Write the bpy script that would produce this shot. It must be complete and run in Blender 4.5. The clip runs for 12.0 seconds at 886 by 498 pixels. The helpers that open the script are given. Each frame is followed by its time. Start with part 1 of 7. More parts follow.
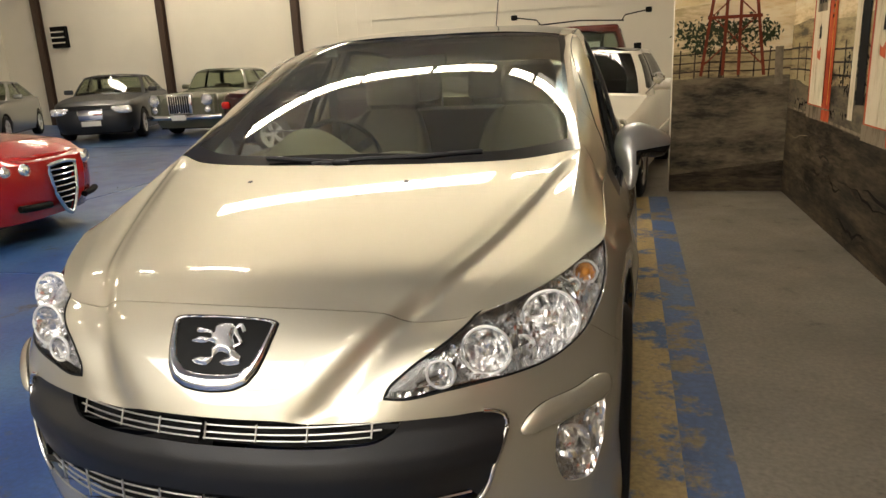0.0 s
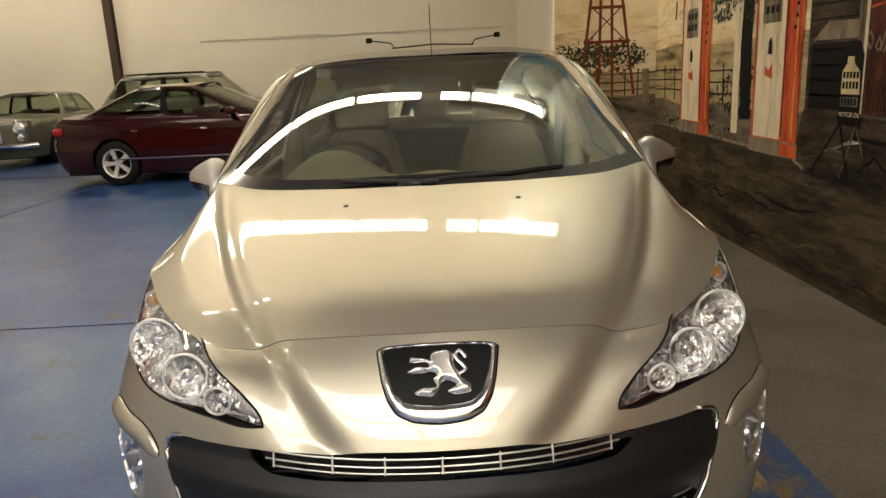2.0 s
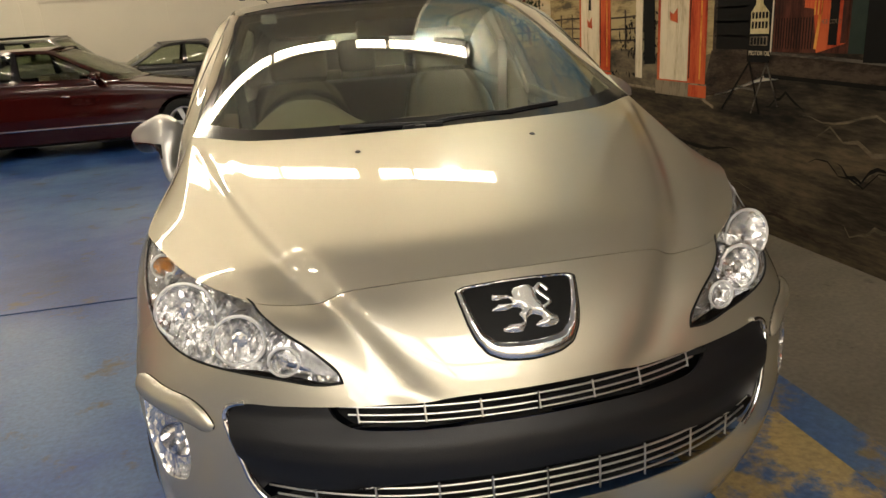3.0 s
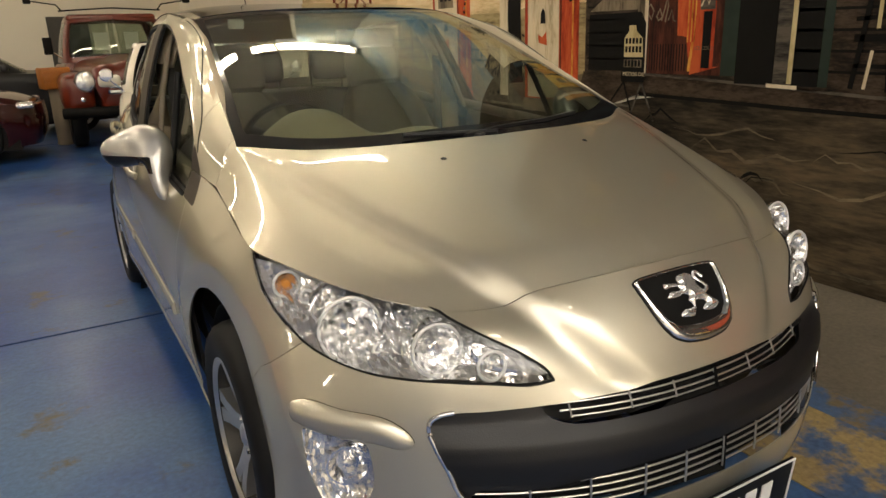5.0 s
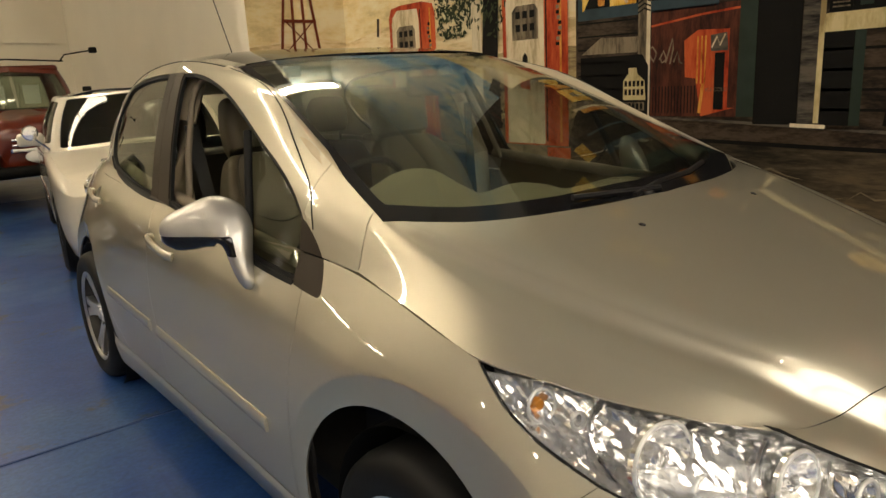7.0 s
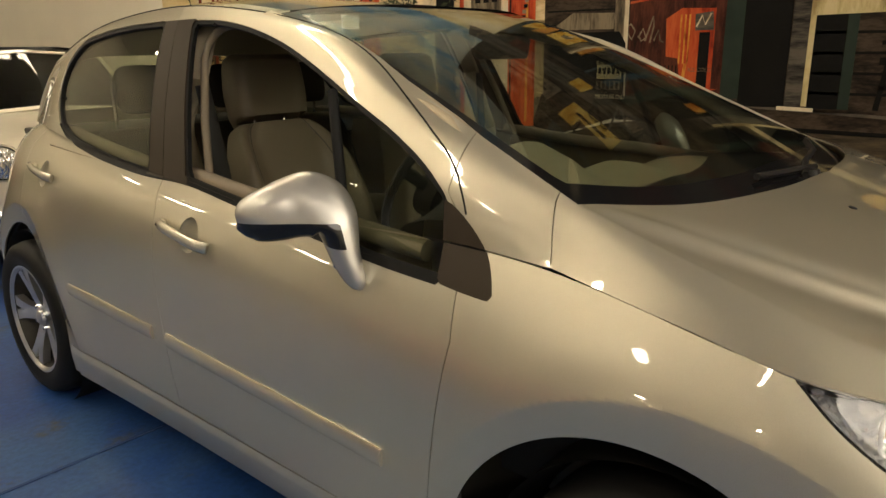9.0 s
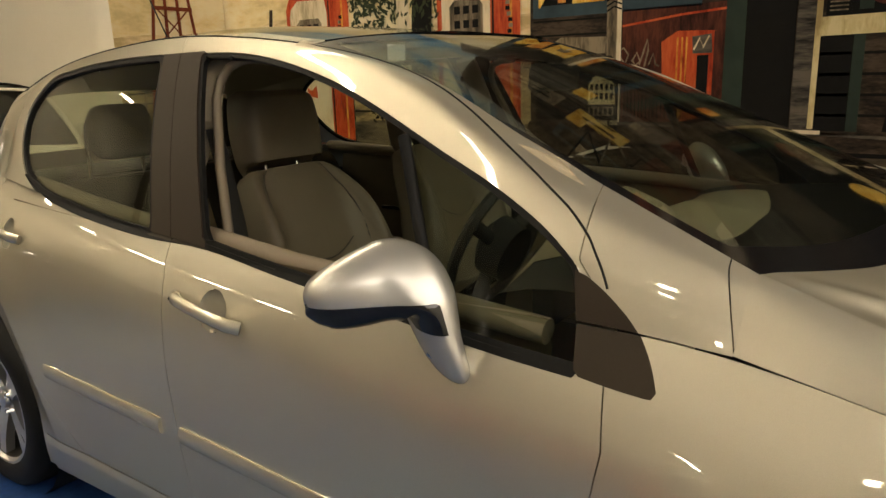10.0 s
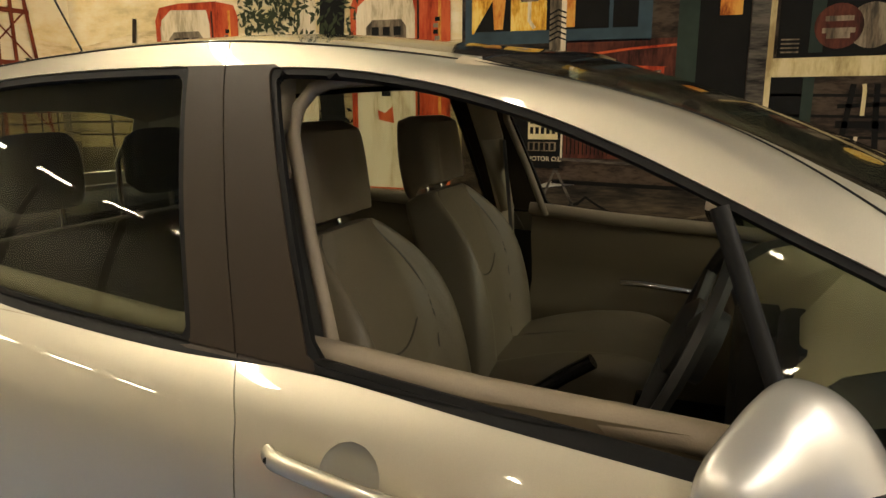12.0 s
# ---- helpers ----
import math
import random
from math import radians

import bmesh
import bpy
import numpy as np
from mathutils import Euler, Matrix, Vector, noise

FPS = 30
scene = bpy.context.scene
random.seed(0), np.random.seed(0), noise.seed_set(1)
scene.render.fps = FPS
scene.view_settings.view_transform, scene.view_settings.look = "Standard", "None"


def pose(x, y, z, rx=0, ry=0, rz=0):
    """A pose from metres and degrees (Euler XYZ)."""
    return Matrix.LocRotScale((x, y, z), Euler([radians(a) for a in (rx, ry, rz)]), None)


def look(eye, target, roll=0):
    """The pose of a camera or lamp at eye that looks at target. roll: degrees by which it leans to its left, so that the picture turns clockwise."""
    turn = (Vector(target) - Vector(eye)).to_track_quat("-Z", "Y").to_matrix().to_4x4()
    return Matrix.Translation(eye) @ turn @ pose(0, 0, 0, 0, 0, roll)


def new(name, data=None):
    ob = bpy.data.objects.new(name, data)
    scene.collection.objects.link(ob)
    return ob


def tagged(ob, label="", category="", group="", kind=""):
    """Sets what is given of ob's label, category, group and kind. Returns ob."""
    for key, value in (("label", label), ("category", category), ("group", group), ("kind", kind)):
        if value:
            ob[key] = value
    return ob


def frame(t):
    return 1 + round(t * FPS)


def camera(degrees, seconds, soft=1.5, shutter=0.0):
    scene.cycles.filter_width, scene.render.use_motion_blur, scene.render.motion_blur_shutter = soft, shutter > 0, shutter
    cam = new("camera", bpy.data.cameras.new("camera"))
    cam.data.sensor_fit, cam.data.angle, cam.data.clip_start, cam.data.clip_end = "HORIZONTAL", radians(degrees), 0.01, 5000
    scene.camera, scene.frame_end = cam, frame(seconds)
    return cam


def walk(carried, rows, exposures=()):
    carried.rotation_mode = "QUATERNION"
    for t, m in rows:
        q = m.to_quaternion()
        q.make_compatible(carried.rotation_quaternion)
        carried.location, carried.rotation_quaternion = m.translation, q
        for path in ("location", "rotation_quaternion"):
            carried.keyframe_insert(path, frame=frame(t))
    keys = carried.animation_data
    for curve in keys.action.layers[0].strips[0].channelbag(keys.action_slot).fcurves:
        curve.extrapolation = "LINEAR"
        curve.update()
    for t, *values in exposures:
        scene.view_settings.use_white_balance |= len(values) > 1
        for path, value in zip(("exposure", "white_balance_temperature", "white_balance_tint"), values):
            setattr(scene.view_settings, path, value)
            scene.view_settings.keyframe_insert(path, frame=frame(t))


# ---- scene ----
cam = camera(64.8, 12.0)
PATH = [
    (0, (0.859, -1.982, 1.335), (0.353, -0.117, 0.821), -2.8),
    (0.5, (0.659, -1.99, 1.32), (0.253, -0.096, 0.822), -1.3),
    (1, (0.431, -1.978, 1.334), (0.18, -0.055, 0.846), -3.0),
    (1.5, (0.245, -1.991, 1.329), (0.093, -0.07, 0.793), -0.7),
    (2, (0.019, -2.082, 1.362), (0.024, -0.14, 0.883), -2.9),
    (2.5, (-0.17, -2.093, 1.327), (-0.018, -0.176, 0.778), -1.2),
    (3, (-0.396, -1.994, 1.315), (-0.038, -0.12, 0.715), -4.2),
    (3.2, (-0.483, -1.965, 1.326), (-0.057, -0.104, 0.729), -3.6),
    (4.8, (-1.119, -1.807, 1.335), (-0.234, -0.099, 0.789), -2.0),
    (5, (-1.184, -1.728, 1.33), (-0.241, -0.062, 0.748), -2.0),
    (5.5, (-1.323, -1.588, 1.341), (-0.304, 0.052, 0.819), -2.1),
    (6, (-1.496, -1.482, 1.34), (-0.31, 0.033, 0.794), -0.9),
    (6.5, (-1.561, -1.276, 1.343), (-0.303, 0.202, 0.862), -1.4),
    (7, (-1.558, -1.018, 1.356), (-0.349, 0.503, 0.882), -3.0),
    (7.2, (-1.57, -0.941, 1.365), (-0.356, 0.575, 0.886), -3.7),
    (8.8, (-1.812, -0.436, 1.313), (-0.381, 0.839, 0.743), -1.2),
    (9, (-1.792, -0.358, 1.313), (-0.33, 0.898, 0.779), -0.8),
    (9.5, (-1.747, -0.17, 1.319), (-0.256, 1.039, 0.759), -2.1),
    (10, (-1.752, 0.056, 1.341), (-0.177, 1.193, 0.867), -1.9),
    (10.5, (-1.771, 0.28, 1.368), (-0.109, 1.277, 0.875), -2.6),
    (11, (-1.746, 0.494, 1.373), (-0.075, 1.496, 0.92), -1.7),
    (11.5, (-1.685, 0.718, 1.379), (0.023, 1.679, 0.984), -4.0),
    (12, (-1.638, 0.89, 1.365), (0.195, 1.576, 0.953), -0.0),
]
walk(cam, [(t, look(eye, target, roll)) for t, eye, target, roll in PATH], [(0, 1.15, 6500, 10), (.5, .98, 6500, 10), (1.5, .78, 6700, 10), (3, .83, 6850, 10), (5, .84, 6850, 10), (7, .81, 7200, 9), (9.5, .87, 7300, 9), (11, .96, 7200, 9), (12, 1.13, 7050, 9)])

# ---- light ----
world = bpy.data.worlds.new("World")
scene.world = world
world.use_nodes = True
world.node_tree.nodes["Background"].inputs[0].default_value = (.9, .8, .65, 1)
world.node_tree.nodes["Background"].inputs[1].default_value = 0.02


# ---- materials ----
def material(name, colour, rough=.5, metal=0.0, grain=0.0, scale=40, patch_amount=0.0, patch_scale=1.5, bump=0.0, coat=0.0, colour2=None, spec=.5):
    m = bpy.data.materials.new(name)
    m.use_nodes = True
    n, l = m.node_tree.nodes, m.node_tree.links
    b = n["Principled BSDF"]
    b.inputs["Base Color"].default_value = (*colour, 1)
    b.inputs["Roughness"].default_value = rough
    b.inputs["Metallic"].default_value = metal
    b.inputs["Coat Weight"].default_value = coat
    b.inputs["Coat Roughness"].default_value = .03
    b.inputs["Specular IOR Level"].default_value = spec
    co = n.new("ShaderNodeTexCoord")
    if grain or patch_amount:
        t1, t2 = n.new("ShaderNodeTexNoise"), n.new("ShaderNodeTexNoise")
        t1.inputs["Scale"].default_value, t2.inputs["Scale"].default_value = scale, patch_scale
        t1.inputs["Detail"].default_value = t2.inputs["Detail"].default_value = 6
        for t in (t1, t2):
            l.new(co.outputs["Object"], t.inputs["Vector"])
        mix1, mix2 = n.new("ShaderNodeMix"), n.new("ShaderNodeMix")
        for x in (mix1, mix2):
            x.data_type = "RGBA"
        dark = tuple(c * (1 - grain) for c in colour)
        light = tuple(min(1, c * (1 + grain)) for c in colour)
        mix1.inputs["A"].default_value, mix1.inputs["B"].default_value = (*dark, 1), (*light, 1)
        l.new(t1.outputs["Fac"], mix1.inputs["Factor"])
        mix2.inputs["B"].default_value = (*(colour2 or tuple(c * .6 for c in colour)), 1)
        ramp = n.new("ShaderNodeMapRange")
        ramp.inputs["From Min"].default_value, ramp.inputs["From Max"].default_value = .45, .7
        ramp.inputs["To Max"].default_value = patch_amount
        l.new(t2.outputs["Fac"], ramp.inputs["Value"])
        l.new(ramp.outputs["Result"], mix2.inputs["Factor"])
        l.new(mix1.outputs["Result"], mix2.inputs["A"])
        l.new(mix2.outputs["Result"], b.inputs["Base Color"])
        if bump:
            bp = n.new("ShaderNodeBump")
            bp.inputs["Strength"].default_value, bp.inputs["Distance"].default_value = bump, .002
            l.new(t1.outputs["Fac"], bp.inputs["Height"])
            l.new(bp.outputs["Normal"], b.inputs["Normal"])
    return m


def glass(name, tint=(.9, .95, .92), rough=0.0, least=.035, power=4.2):
    """Thin clear pane: straight through, with a gloss that grows at a glancing angle."""
    m = bpy.data.materials.new(name)
    m.use_nodes = True
    n, l = m.node_tree.nodes, m.node_tree.links
    n.remove(n["Principled BSDF"])
    tr, gl, lw, mx = n.new("ShaderNodeBsdfTransparent"), n.new("ShaderNodeBsdfGlossy"), n.new("ShaderNodeLayerWeight"), n.new("ShaderNodeMixShader")
    pw, sc = n.new("ShaderNodeMath"), n.new("ShaderNodeMath")
    pw.operation, pw.inputs[1].default_value = "POWER", power
    sc.operation, sc.inputs[1].default_value, sc.inputs[2].default_value = "MULTIPLY_ADD", .80, least
    lw.inputs["Blend"].default_value = .5
    tr.inputs["Color"].default_value = (*tint, 1)
    gl.inputs["Roughness"].default_value = rough
    l.new(lw.outputs["Facing"], pw.inputs[0]); l.new(pw.outputs[0], sc.inputs[0])
    l.new(sc.outputs[0], mx.inputs[0]); l.new(tr.outputs[0], mx.inputs[1]); l.new(gl.outputs[0], mx.inputs[2])
    l.new(mx.outputs[0], n["Material Output"].inputs[0])
    return m


def glow(name, colour, strength):
    m = bpy.data.materials.new(name)
    m.use_nodes = True
    b = m.node_tree.nodes["Principled BSDF"]
    b.inputs["Base Color"].default_value = (.8, .8, .8, 1)
    b.inputs["Emission Color"].default_value = (*colour, 1)
    b.inputs["Emission Strength"].default_value = strength
    return m


def noise(n, l, vec, scale, detail=8, rough=.6):
    t = n.new("ShaderNodeTexNoise")
    t.inputs["Scale"].default_value, t.inputs["Detail"].default_value, t.inputs["Roughness"].default_value = scale, detail, rough
    l.new(vec, t.inputs["Vector"])
    return t


def ramped(n, l, fac, stops):
    r = n.new("ShaderNodeValToRGB")
    while len(r.color_ramp.elements) < len(stops):
        r.color_ramp.elements.new(.5)
    for e, (p, c) in zip(r.color_ramp.elements, stops):
        e.position, e.color = p, (*c, 1)
    l.new(fac, r.inputs["Fac"])
    return r


def worn(name, base, rubbed, bare, rough, bare_from=.66):
    """Old floor paint: broad rubbed areas, small bare flecks, uneven gloss."""
    m = bpy.data.materials.new(name)
    m.use_nodes = True
    n, l = m.node_tree.nodes, m.node_tree.links
    b, co = n["Principled BSDF"], n.new("ShaderNodeTexCoord")
    big, mid, fine = noise(n, l, co.outputs["Object"], .55, 7, .62), noise(n, l, co.outputs["Object"], 3.2, 10, .68), noise(n, l, co.outputs["Object"], 45, 4)
    deep = tuple(c * .62 for c in base)
    c1 = ramped(n, l, big.outputs["Fac"], ((.34, deep), (.47, base), (.60, rubbed)))
    c2 = ramped(n, l, mid.outputs["Fac"], ((bare_from - .05, (0, 0, 0)), (bare_from + .03, (1, 1, 1))))
    mx = n.new("ShaderNodeMix"); mx.data_type = "RGBA"
    l.new(c2.outputs["Color"], mx.inputs["Factor"]); l.new(c1.outputs["Color"], mx.inputs["A"])
    mx.inputs["B"].default_value = (*bare, 1)
    tone = n.new("ShaderNodeMix"); tone.data_type, tone.blend_type = "RGBA", "MULTIPLY"
    tone.inputs["Factor"].default_value = 1
    g = ramped(n, l, fine.outputs["Fac"], ((.3, (.72, .72, .72)), (.7, (1.2, 1.2, 1.2))))
    l.new(mx.outputs["Result"], tone.inputs["A"]); l.new(g.outputs["Color"], tone.inputs["B"])
    l.new(tone.outputs["Result"], b.inputs["Base Color"])
    rg = n.new("ShaderNodeMapRange")
    rg.inputs["To Min"].default_value, rg.inputs["To Max"].default_value = rough * .7, rough * 1.6
    l.new(mid.outputs["Fac"], rg.inputs["Value"]); l.new(rg.outputs["Result"], b.inputs["Roughness"])
    bp = n.new("ShaderNodeBump")
    bp.inputs["Strength"].default_value, bp.inputs["Distance"].default_value = .12, .003
    l.new(mid.outputs["Fac"], bp.inputs["Height"]); l.new(bp.outputs["Normal"], b.inputs["Normal"])
    return m


def flake_paint(name, colour, rough, body):
    """Metallic car paint: a body colour, a soft sheen of fine flakes and a clear glossy coat."""
    m = bpy.data.materials.new(name)
    m.use_nodes = True
    n, l = m.node_tree.nodes, m.node_tree.links
    n.remove(n["Principled BSDF"])
    co, df, fl, ct = n.new("ShaderNodeTexCoord"), n.new("ShaderNodeBsdfDiffuse"), n.new("ShaderNodeBsdfGlossy"), n.new("ShaderNodeBsdfGlossy")
    fl.distribution = "BECKMANN"
    fleck, cloud = noise(n, l, co.outputs["Object"], 1100, 3), noise(n, l, co.outputs["Object"], 6, 4)
    dim = tuple(c * .93 for c in colour)
    tone = ramped(n, l, fleck.outputs["Fac"], ((.3, dim), (.7, tuple(c * 1.06 for c in colour))))
    for sh in (df, fl):
        l.new(tone.outputs["Color"], sh.inputs["Color"])
    rg = n.new("ShaderNodeMapRange")
    rg.inputs["To Min"].default_value, rg.inputs["To Max"].default_value = rough * .96, rough * 1.04
    l.new(cloud.outputs["Fac"], rg.inputs["Value"]); l.new(rg.outputs["Result"], fl.inputs["Roughness"])
    ct.inputs["Roughness"].default_value, ct.inputs["Color"].default_value = .03, (1, 1, 1, 1)
    under, over, fr = n.new("ShaderNodeMixShader"), n.new("ShaderNodeMixShader"), n.new("ShaderNodeFresnel")
    under.inputs[0].default_value, fr.inputs["IOR"].default_value = body, 1.78
    l.new(fl.outputs[0], under.inputs[1]); l.new(df.outputs[0], under.inputs[2])
    l.new(fr.outputs[0], over.inputs[0]); l.new(under.outputs[0], over.inputs[1]); l.new(ct.outputs[0], over.inputs[2])
    l.new(over.outputs[0], n["Material Output"].inputs[0])
    return m


PAINT = flake_paint("champagne_paint", (.54, .50, .395), .43, .31)
BLACK = material("black_plastic", (.009, .009, .010), .42, 0, .2, 300, bump=.15, spec=.35)
RUBBER = material("rubber", (.007, .007, .007), .6, 0, .3, 120, spec=.2)
GLOSS_BLACK = material("gloss_black", (.008, .008, .009), .08)
CHROME = material("chrome", (.85, .85, .86), .08, 1.0)
ALLOY = material("alloy", (.55, .55, .55), .28, .9, .05, 200)
GLASS = glass("clear_glass", (.78, .82, .77), 0, .04, 3.2)
WALL = material("cream_wall", (.78, .72, .60), .75, 0, .04, 60, .15, .7, .1)
BLUE = worn("blue_floor", (.016, .058, .21), (.058, .125, .25), (.085, .07, .05), .28, .625)
GREY = worn("grey_floor", (.155, .133, .10), (.11, .094, .07), (.05, .042, .033), .42)
CEIL = material("ceiling_paint", (.74, .69, .60), .8, 0, .05, 30)
LAMP = glow("lamp_diffuser", (1, .885, .695), 38)
TUBE = glow("tube_diffuser", (1, .89, .70), 27)
# glow of the ceiling panels added out of view to light the nose
DAYLIGHT = glow("added_daylight_panel", (.98, .92, .84), 3.2)


# ---- building blocks ----
def bm_box(bm, x0, x1, y0, y1, z0, z1, bevel=0.0, seg=2):
    r = bmesh.ops.create_cube(bm, size=1, matrix=Matrix.Translation(((x0 + x1) / 2, (y0 + y1) / 2, (z0 + z1) / 2)) @ Matrix.Diagonal((x1 - x0, y1 - y0, z1 - z0, 1)))
    if bevel:
        es = list({e for v in r["verts"] for e in v.link_edges})
        bmesh.ops.bevel(bm, geom=es, offset=bevel, segments=seg, affect="EDGES", profile=.5)
    return r["verts"]


def part(name, bm, mat, parent=None, label="", smooth=None):
    me = bpy.data.meshes.new(name)
    bm.normal_update()
    bm.to_mesh(me)
    bm.free()
    me.materials.append(mat)
    if smooth is not None:
        me.shade_smooth()
        me.set_sharp_from_angle(angle=radians(smooth))
    ob = new(name, me)
    ob.parent = parent
    return tagged(ob, label)


def box(name, mat, x0, x1, y0, y1, z0, z1, parent=None, bevel=0.0, label=""):
    bm = bmesh.new()
    bm_box(bm, x0, x1, y0, y1, z0, z1, bevel)
    return part(name, bm, mat, parent, label, 30 if bevel else None)


def empty(name, label, category, group="", kind="", at=(0, 0, 0)):
    ob = new(name)
    ob.location = at
    return tagged(ob, label, category, group, kind)


def sheet_part(name, sheet, mat, parent, thick=.004, label="", sharp=40):
    """A panel with real thickness from a cut sheet."""
    V, F, U = weld(sheet)
    n = np.zeros_like(V)
    fn = np.cross(V[F[:, 1]] - V[F[:, 0]], V[F[:, 2]] - V[F[:, 0]])
    for k in range(3):
        np.add.at(n, F[:, k], fn)
    n /= np.linalg.norm(n, axis=1, keepdims=True) + 1e-12
    e = np.sort(np.concatenate([F[:, [0, 1]], F[:, [1, 2]], F[:, [2, 0]]]), 1)
    d = np.concatenate([F[:, [0, 1]], F[:, [1, 2]], F[:, [2, 0]]])
    _, first, count = np.unique(e, axis=0, return_index=True, return_counts=True)
    rim = d[first[count == 1]]
    N = len(V)
    faces = [tuple(f) for f in F]
    if thick:
        faces += [tuple(f) for f in F[:, ::-1] + N]
        faces += [(int(b), int(a), int(a) + N, int(b) + N) for a, b in rim]
        V = np.vstack([V, V - n * thick])
    me = bpy.data.meshes.new(name)
    me.from_pydata([tuple(v) for v in V], [], [tuple(int(i) for i in f) for f in faces])
    me.materials.append(mat)
    me.update()
    me.shade_smooth()
    me.set_sharp_from_angle(angle=radians(sharp))
    ob = new(name, me)
    ob.parent = parent
    return tagged(ob, label)

# ---- surfaces: smooth patches through control points, cut into panels ----
def resample(P, n):
    """Smooth curve values through the rows of P at n steps a span (non-uniform Catmull-Rom along axis 0)."""
    P = np.asarray(P, float)
    k = len(P)
    step = np.sqrt(((P[1:] - P[:-1]) ** 2).sum(-1)).reshape(k - 1, -1).mean(1) + 1e-6
    knots = np.concatenate([[0], np.cumsum(step)])
    slope = (P[1:] - P[:-1]) / step.reshape(-1, *[1] * (P.ndim - 1))
    m = np.empty_like(P)
    m[0], m[-1] = slope[0], slope[-1]
    for i in range(1, k - 1):
        a, b = step[i - 1], step[i]
        m[i] = (slope[i - 1] * b + slope[i] * a) / (a + b)
    out, par = [], []
    for i in range(k - 1):
        for s in np.arange(n) / n:
            h = step[i]
            out.append((2 * s**3 - 3 * s**2 + 1) * P[i] + (s**3 - 2 * s**2 + s) * h * m[i]
                       + (3 * s**2 - 2 * s**3) * P[i + 1] + (s**3 - s**2) * h * m[i + 1])
            par.append(i + s)
    out.append(P[-1]); par.append(k - 1.0)
    return np.array(out), np.array(par)


def patch(P, nu, nv):
    """A triangle sheet (points, triangles, uv) through the grid P[i][j]; uv counts control rows."""
    G, pu = resample(np.asarray(P, float), nu)
    G, pv = resample(G.transpose(1, 0, 2), nv)
    G = G.transpose(1, 0, 2)
    a, b = G.shape[:2]
    idx = np.arange(a * b).reshape(a, b)
    q = np.stack([idx[:-1, :-1], idx[1:, :-1], idx[1:, 1:], idx[:-1, 1:]], -1).reshape(-1, 4)
    F = np.concatenate([q[:, [0, 1, 2]], q[:, [0, 2, 3]]])
    U = np.stack(np.meshgrid(pu, pv, indexing="ij"), -1).reshape(-1, 2)
    return G.reshape(-1, 3), F, U


def cut(sheet, f):
    """Splits a sheet along f = 0: the part where f < 0, and the rest."""
    V, F, U = sheet
    f = np.where(np.abs(f) < 1e-7, 1e-7, f)
    s = f[F] > 0
    n = s.sum(1)
    edges = {}
    newV, newU, base = [], [], len(V)

    def mid(i, j):
        key = (i, j) if i < j else (j, i)
        if key not in edges:
            t = f[i] / (f[i] - f[j])
            edges[key] = base + len(newV)
            newV.append(V[i] + t * (V[j] - V[i])); newU.append(U[i] + t * (U[j] - U[i]))
        return edges[key]
    ins, outs = [F[n == 0]], [F[n == 3]]
    a1, a2 = [], []
    for tri, sg in zip(F[(n == 1) | (n == 2)], s[(n == 1) | (n == 2)]):
        lone = int(np.argmax(sg)) if sg.sum() == 1 else int(np.argmin(sg))
        i, j, k = (int(tri[(lone + d) % 3]) for d in range(3))
        p, q = mid(i, j), mid(i, k)
        one, two = (a2, a1) if sg.sum() == 1 else (a1, a2)
        one.append((i, p, q)); two.append((p, j, k)); two.append((p, k, q))
    V2 = np.vstack([V, np.array(newV).reshape(-1, 3)])
    U2 = np.vstack([U, np.array(newU).reshape(-1, 2)])
    A = np.vstack([ins[0], np.array(a1, int).reshape(-1, 3)])
    B = np.vstack([outs[0], np.array(a2, int).reshape(-1, 3)])
    return tidy((V2, A, U2)), tidy((V2, B, U2))


def tidy(sheet):
    V, F, U = sheet
    used = np.unique(F)
    back = np.full(len(V), -1)
    back[used] = np.arange(len(used))
    return V[used], back[F], U[used]


def weld(sheet):
    V, F, U = sheet
    _, first, inv = np.unique(np.round(V, 5), axis=0, return_index=True, return_inverse=True)
    F = inv.ravel()[F]
    ok = (F[:, 0] != F[:, 1]) & (F[:, 1] != F[:, 2]) & (F[:, 0] != F[:, 2])
    return V[first], F[ok], U[first]


def flipped(sheet):
    V, F, U = sheet
    return V * (-1, 1, 1), F[:, ::-1], U


def joined(*sheets):
    V, F, U, n = [], [], [], 0
    for v, f, u in sheets:
        V.append(v); F.append(f + n); U.append(u); n += len(v)
    return weld((np.vstack(V), np.vstack(F), np.vstack(U)))


def inside(p, poly):
    """Signed distance of the 2D points p to the closed outline poly, negative inside."""
    d = np.full(len(p), 1e9)
    w = np.zeros(len(p), bool)
    for (x0, y0), (x1, y1) in zip(poly, np.roll(poly, -1, 0)):
        ex, ey = x1 - x0, y1 - y0
        px, py = p[:, 0] - x0, p[:, 1] - y0
        t = np.clip((px * ex + py * ey) / (ex * ex + ey * ey + 1e-12), 0, 1)
        d = np.minimum(d, np.hypot(px - t * ex, py - t * ey))
        c = (y0 > p[:, 1]) != (y1 > p[:, 1])
        w ^= c & (px < ex * py / (ey if abs(ey) > 1e-12 else 1e-12))
    return np.where(w, -d, d)


def smooth_loop(pts, n=8, corners=()):
    """A closed outline through pts, rounded but at the numbered corners."""
    pts = np.asarray(pts, float)
    k, out = len(pts), []
    if not corners:
        ext = np.vstack([pts[-2:], pts, pts[:3]])
        c, par = resample(ext, n)
        return c[(par >= 2) & (par < 2 + k)]
    cs = sorted(corners)
    for a, b in zip(cs, cs[1:] + [cs[0] + k]):
        run = pts[[i % k for i in range(a, b + 1)]]
        out.append(resample(run, n)[0][:-1])
    return np.vstack(out)


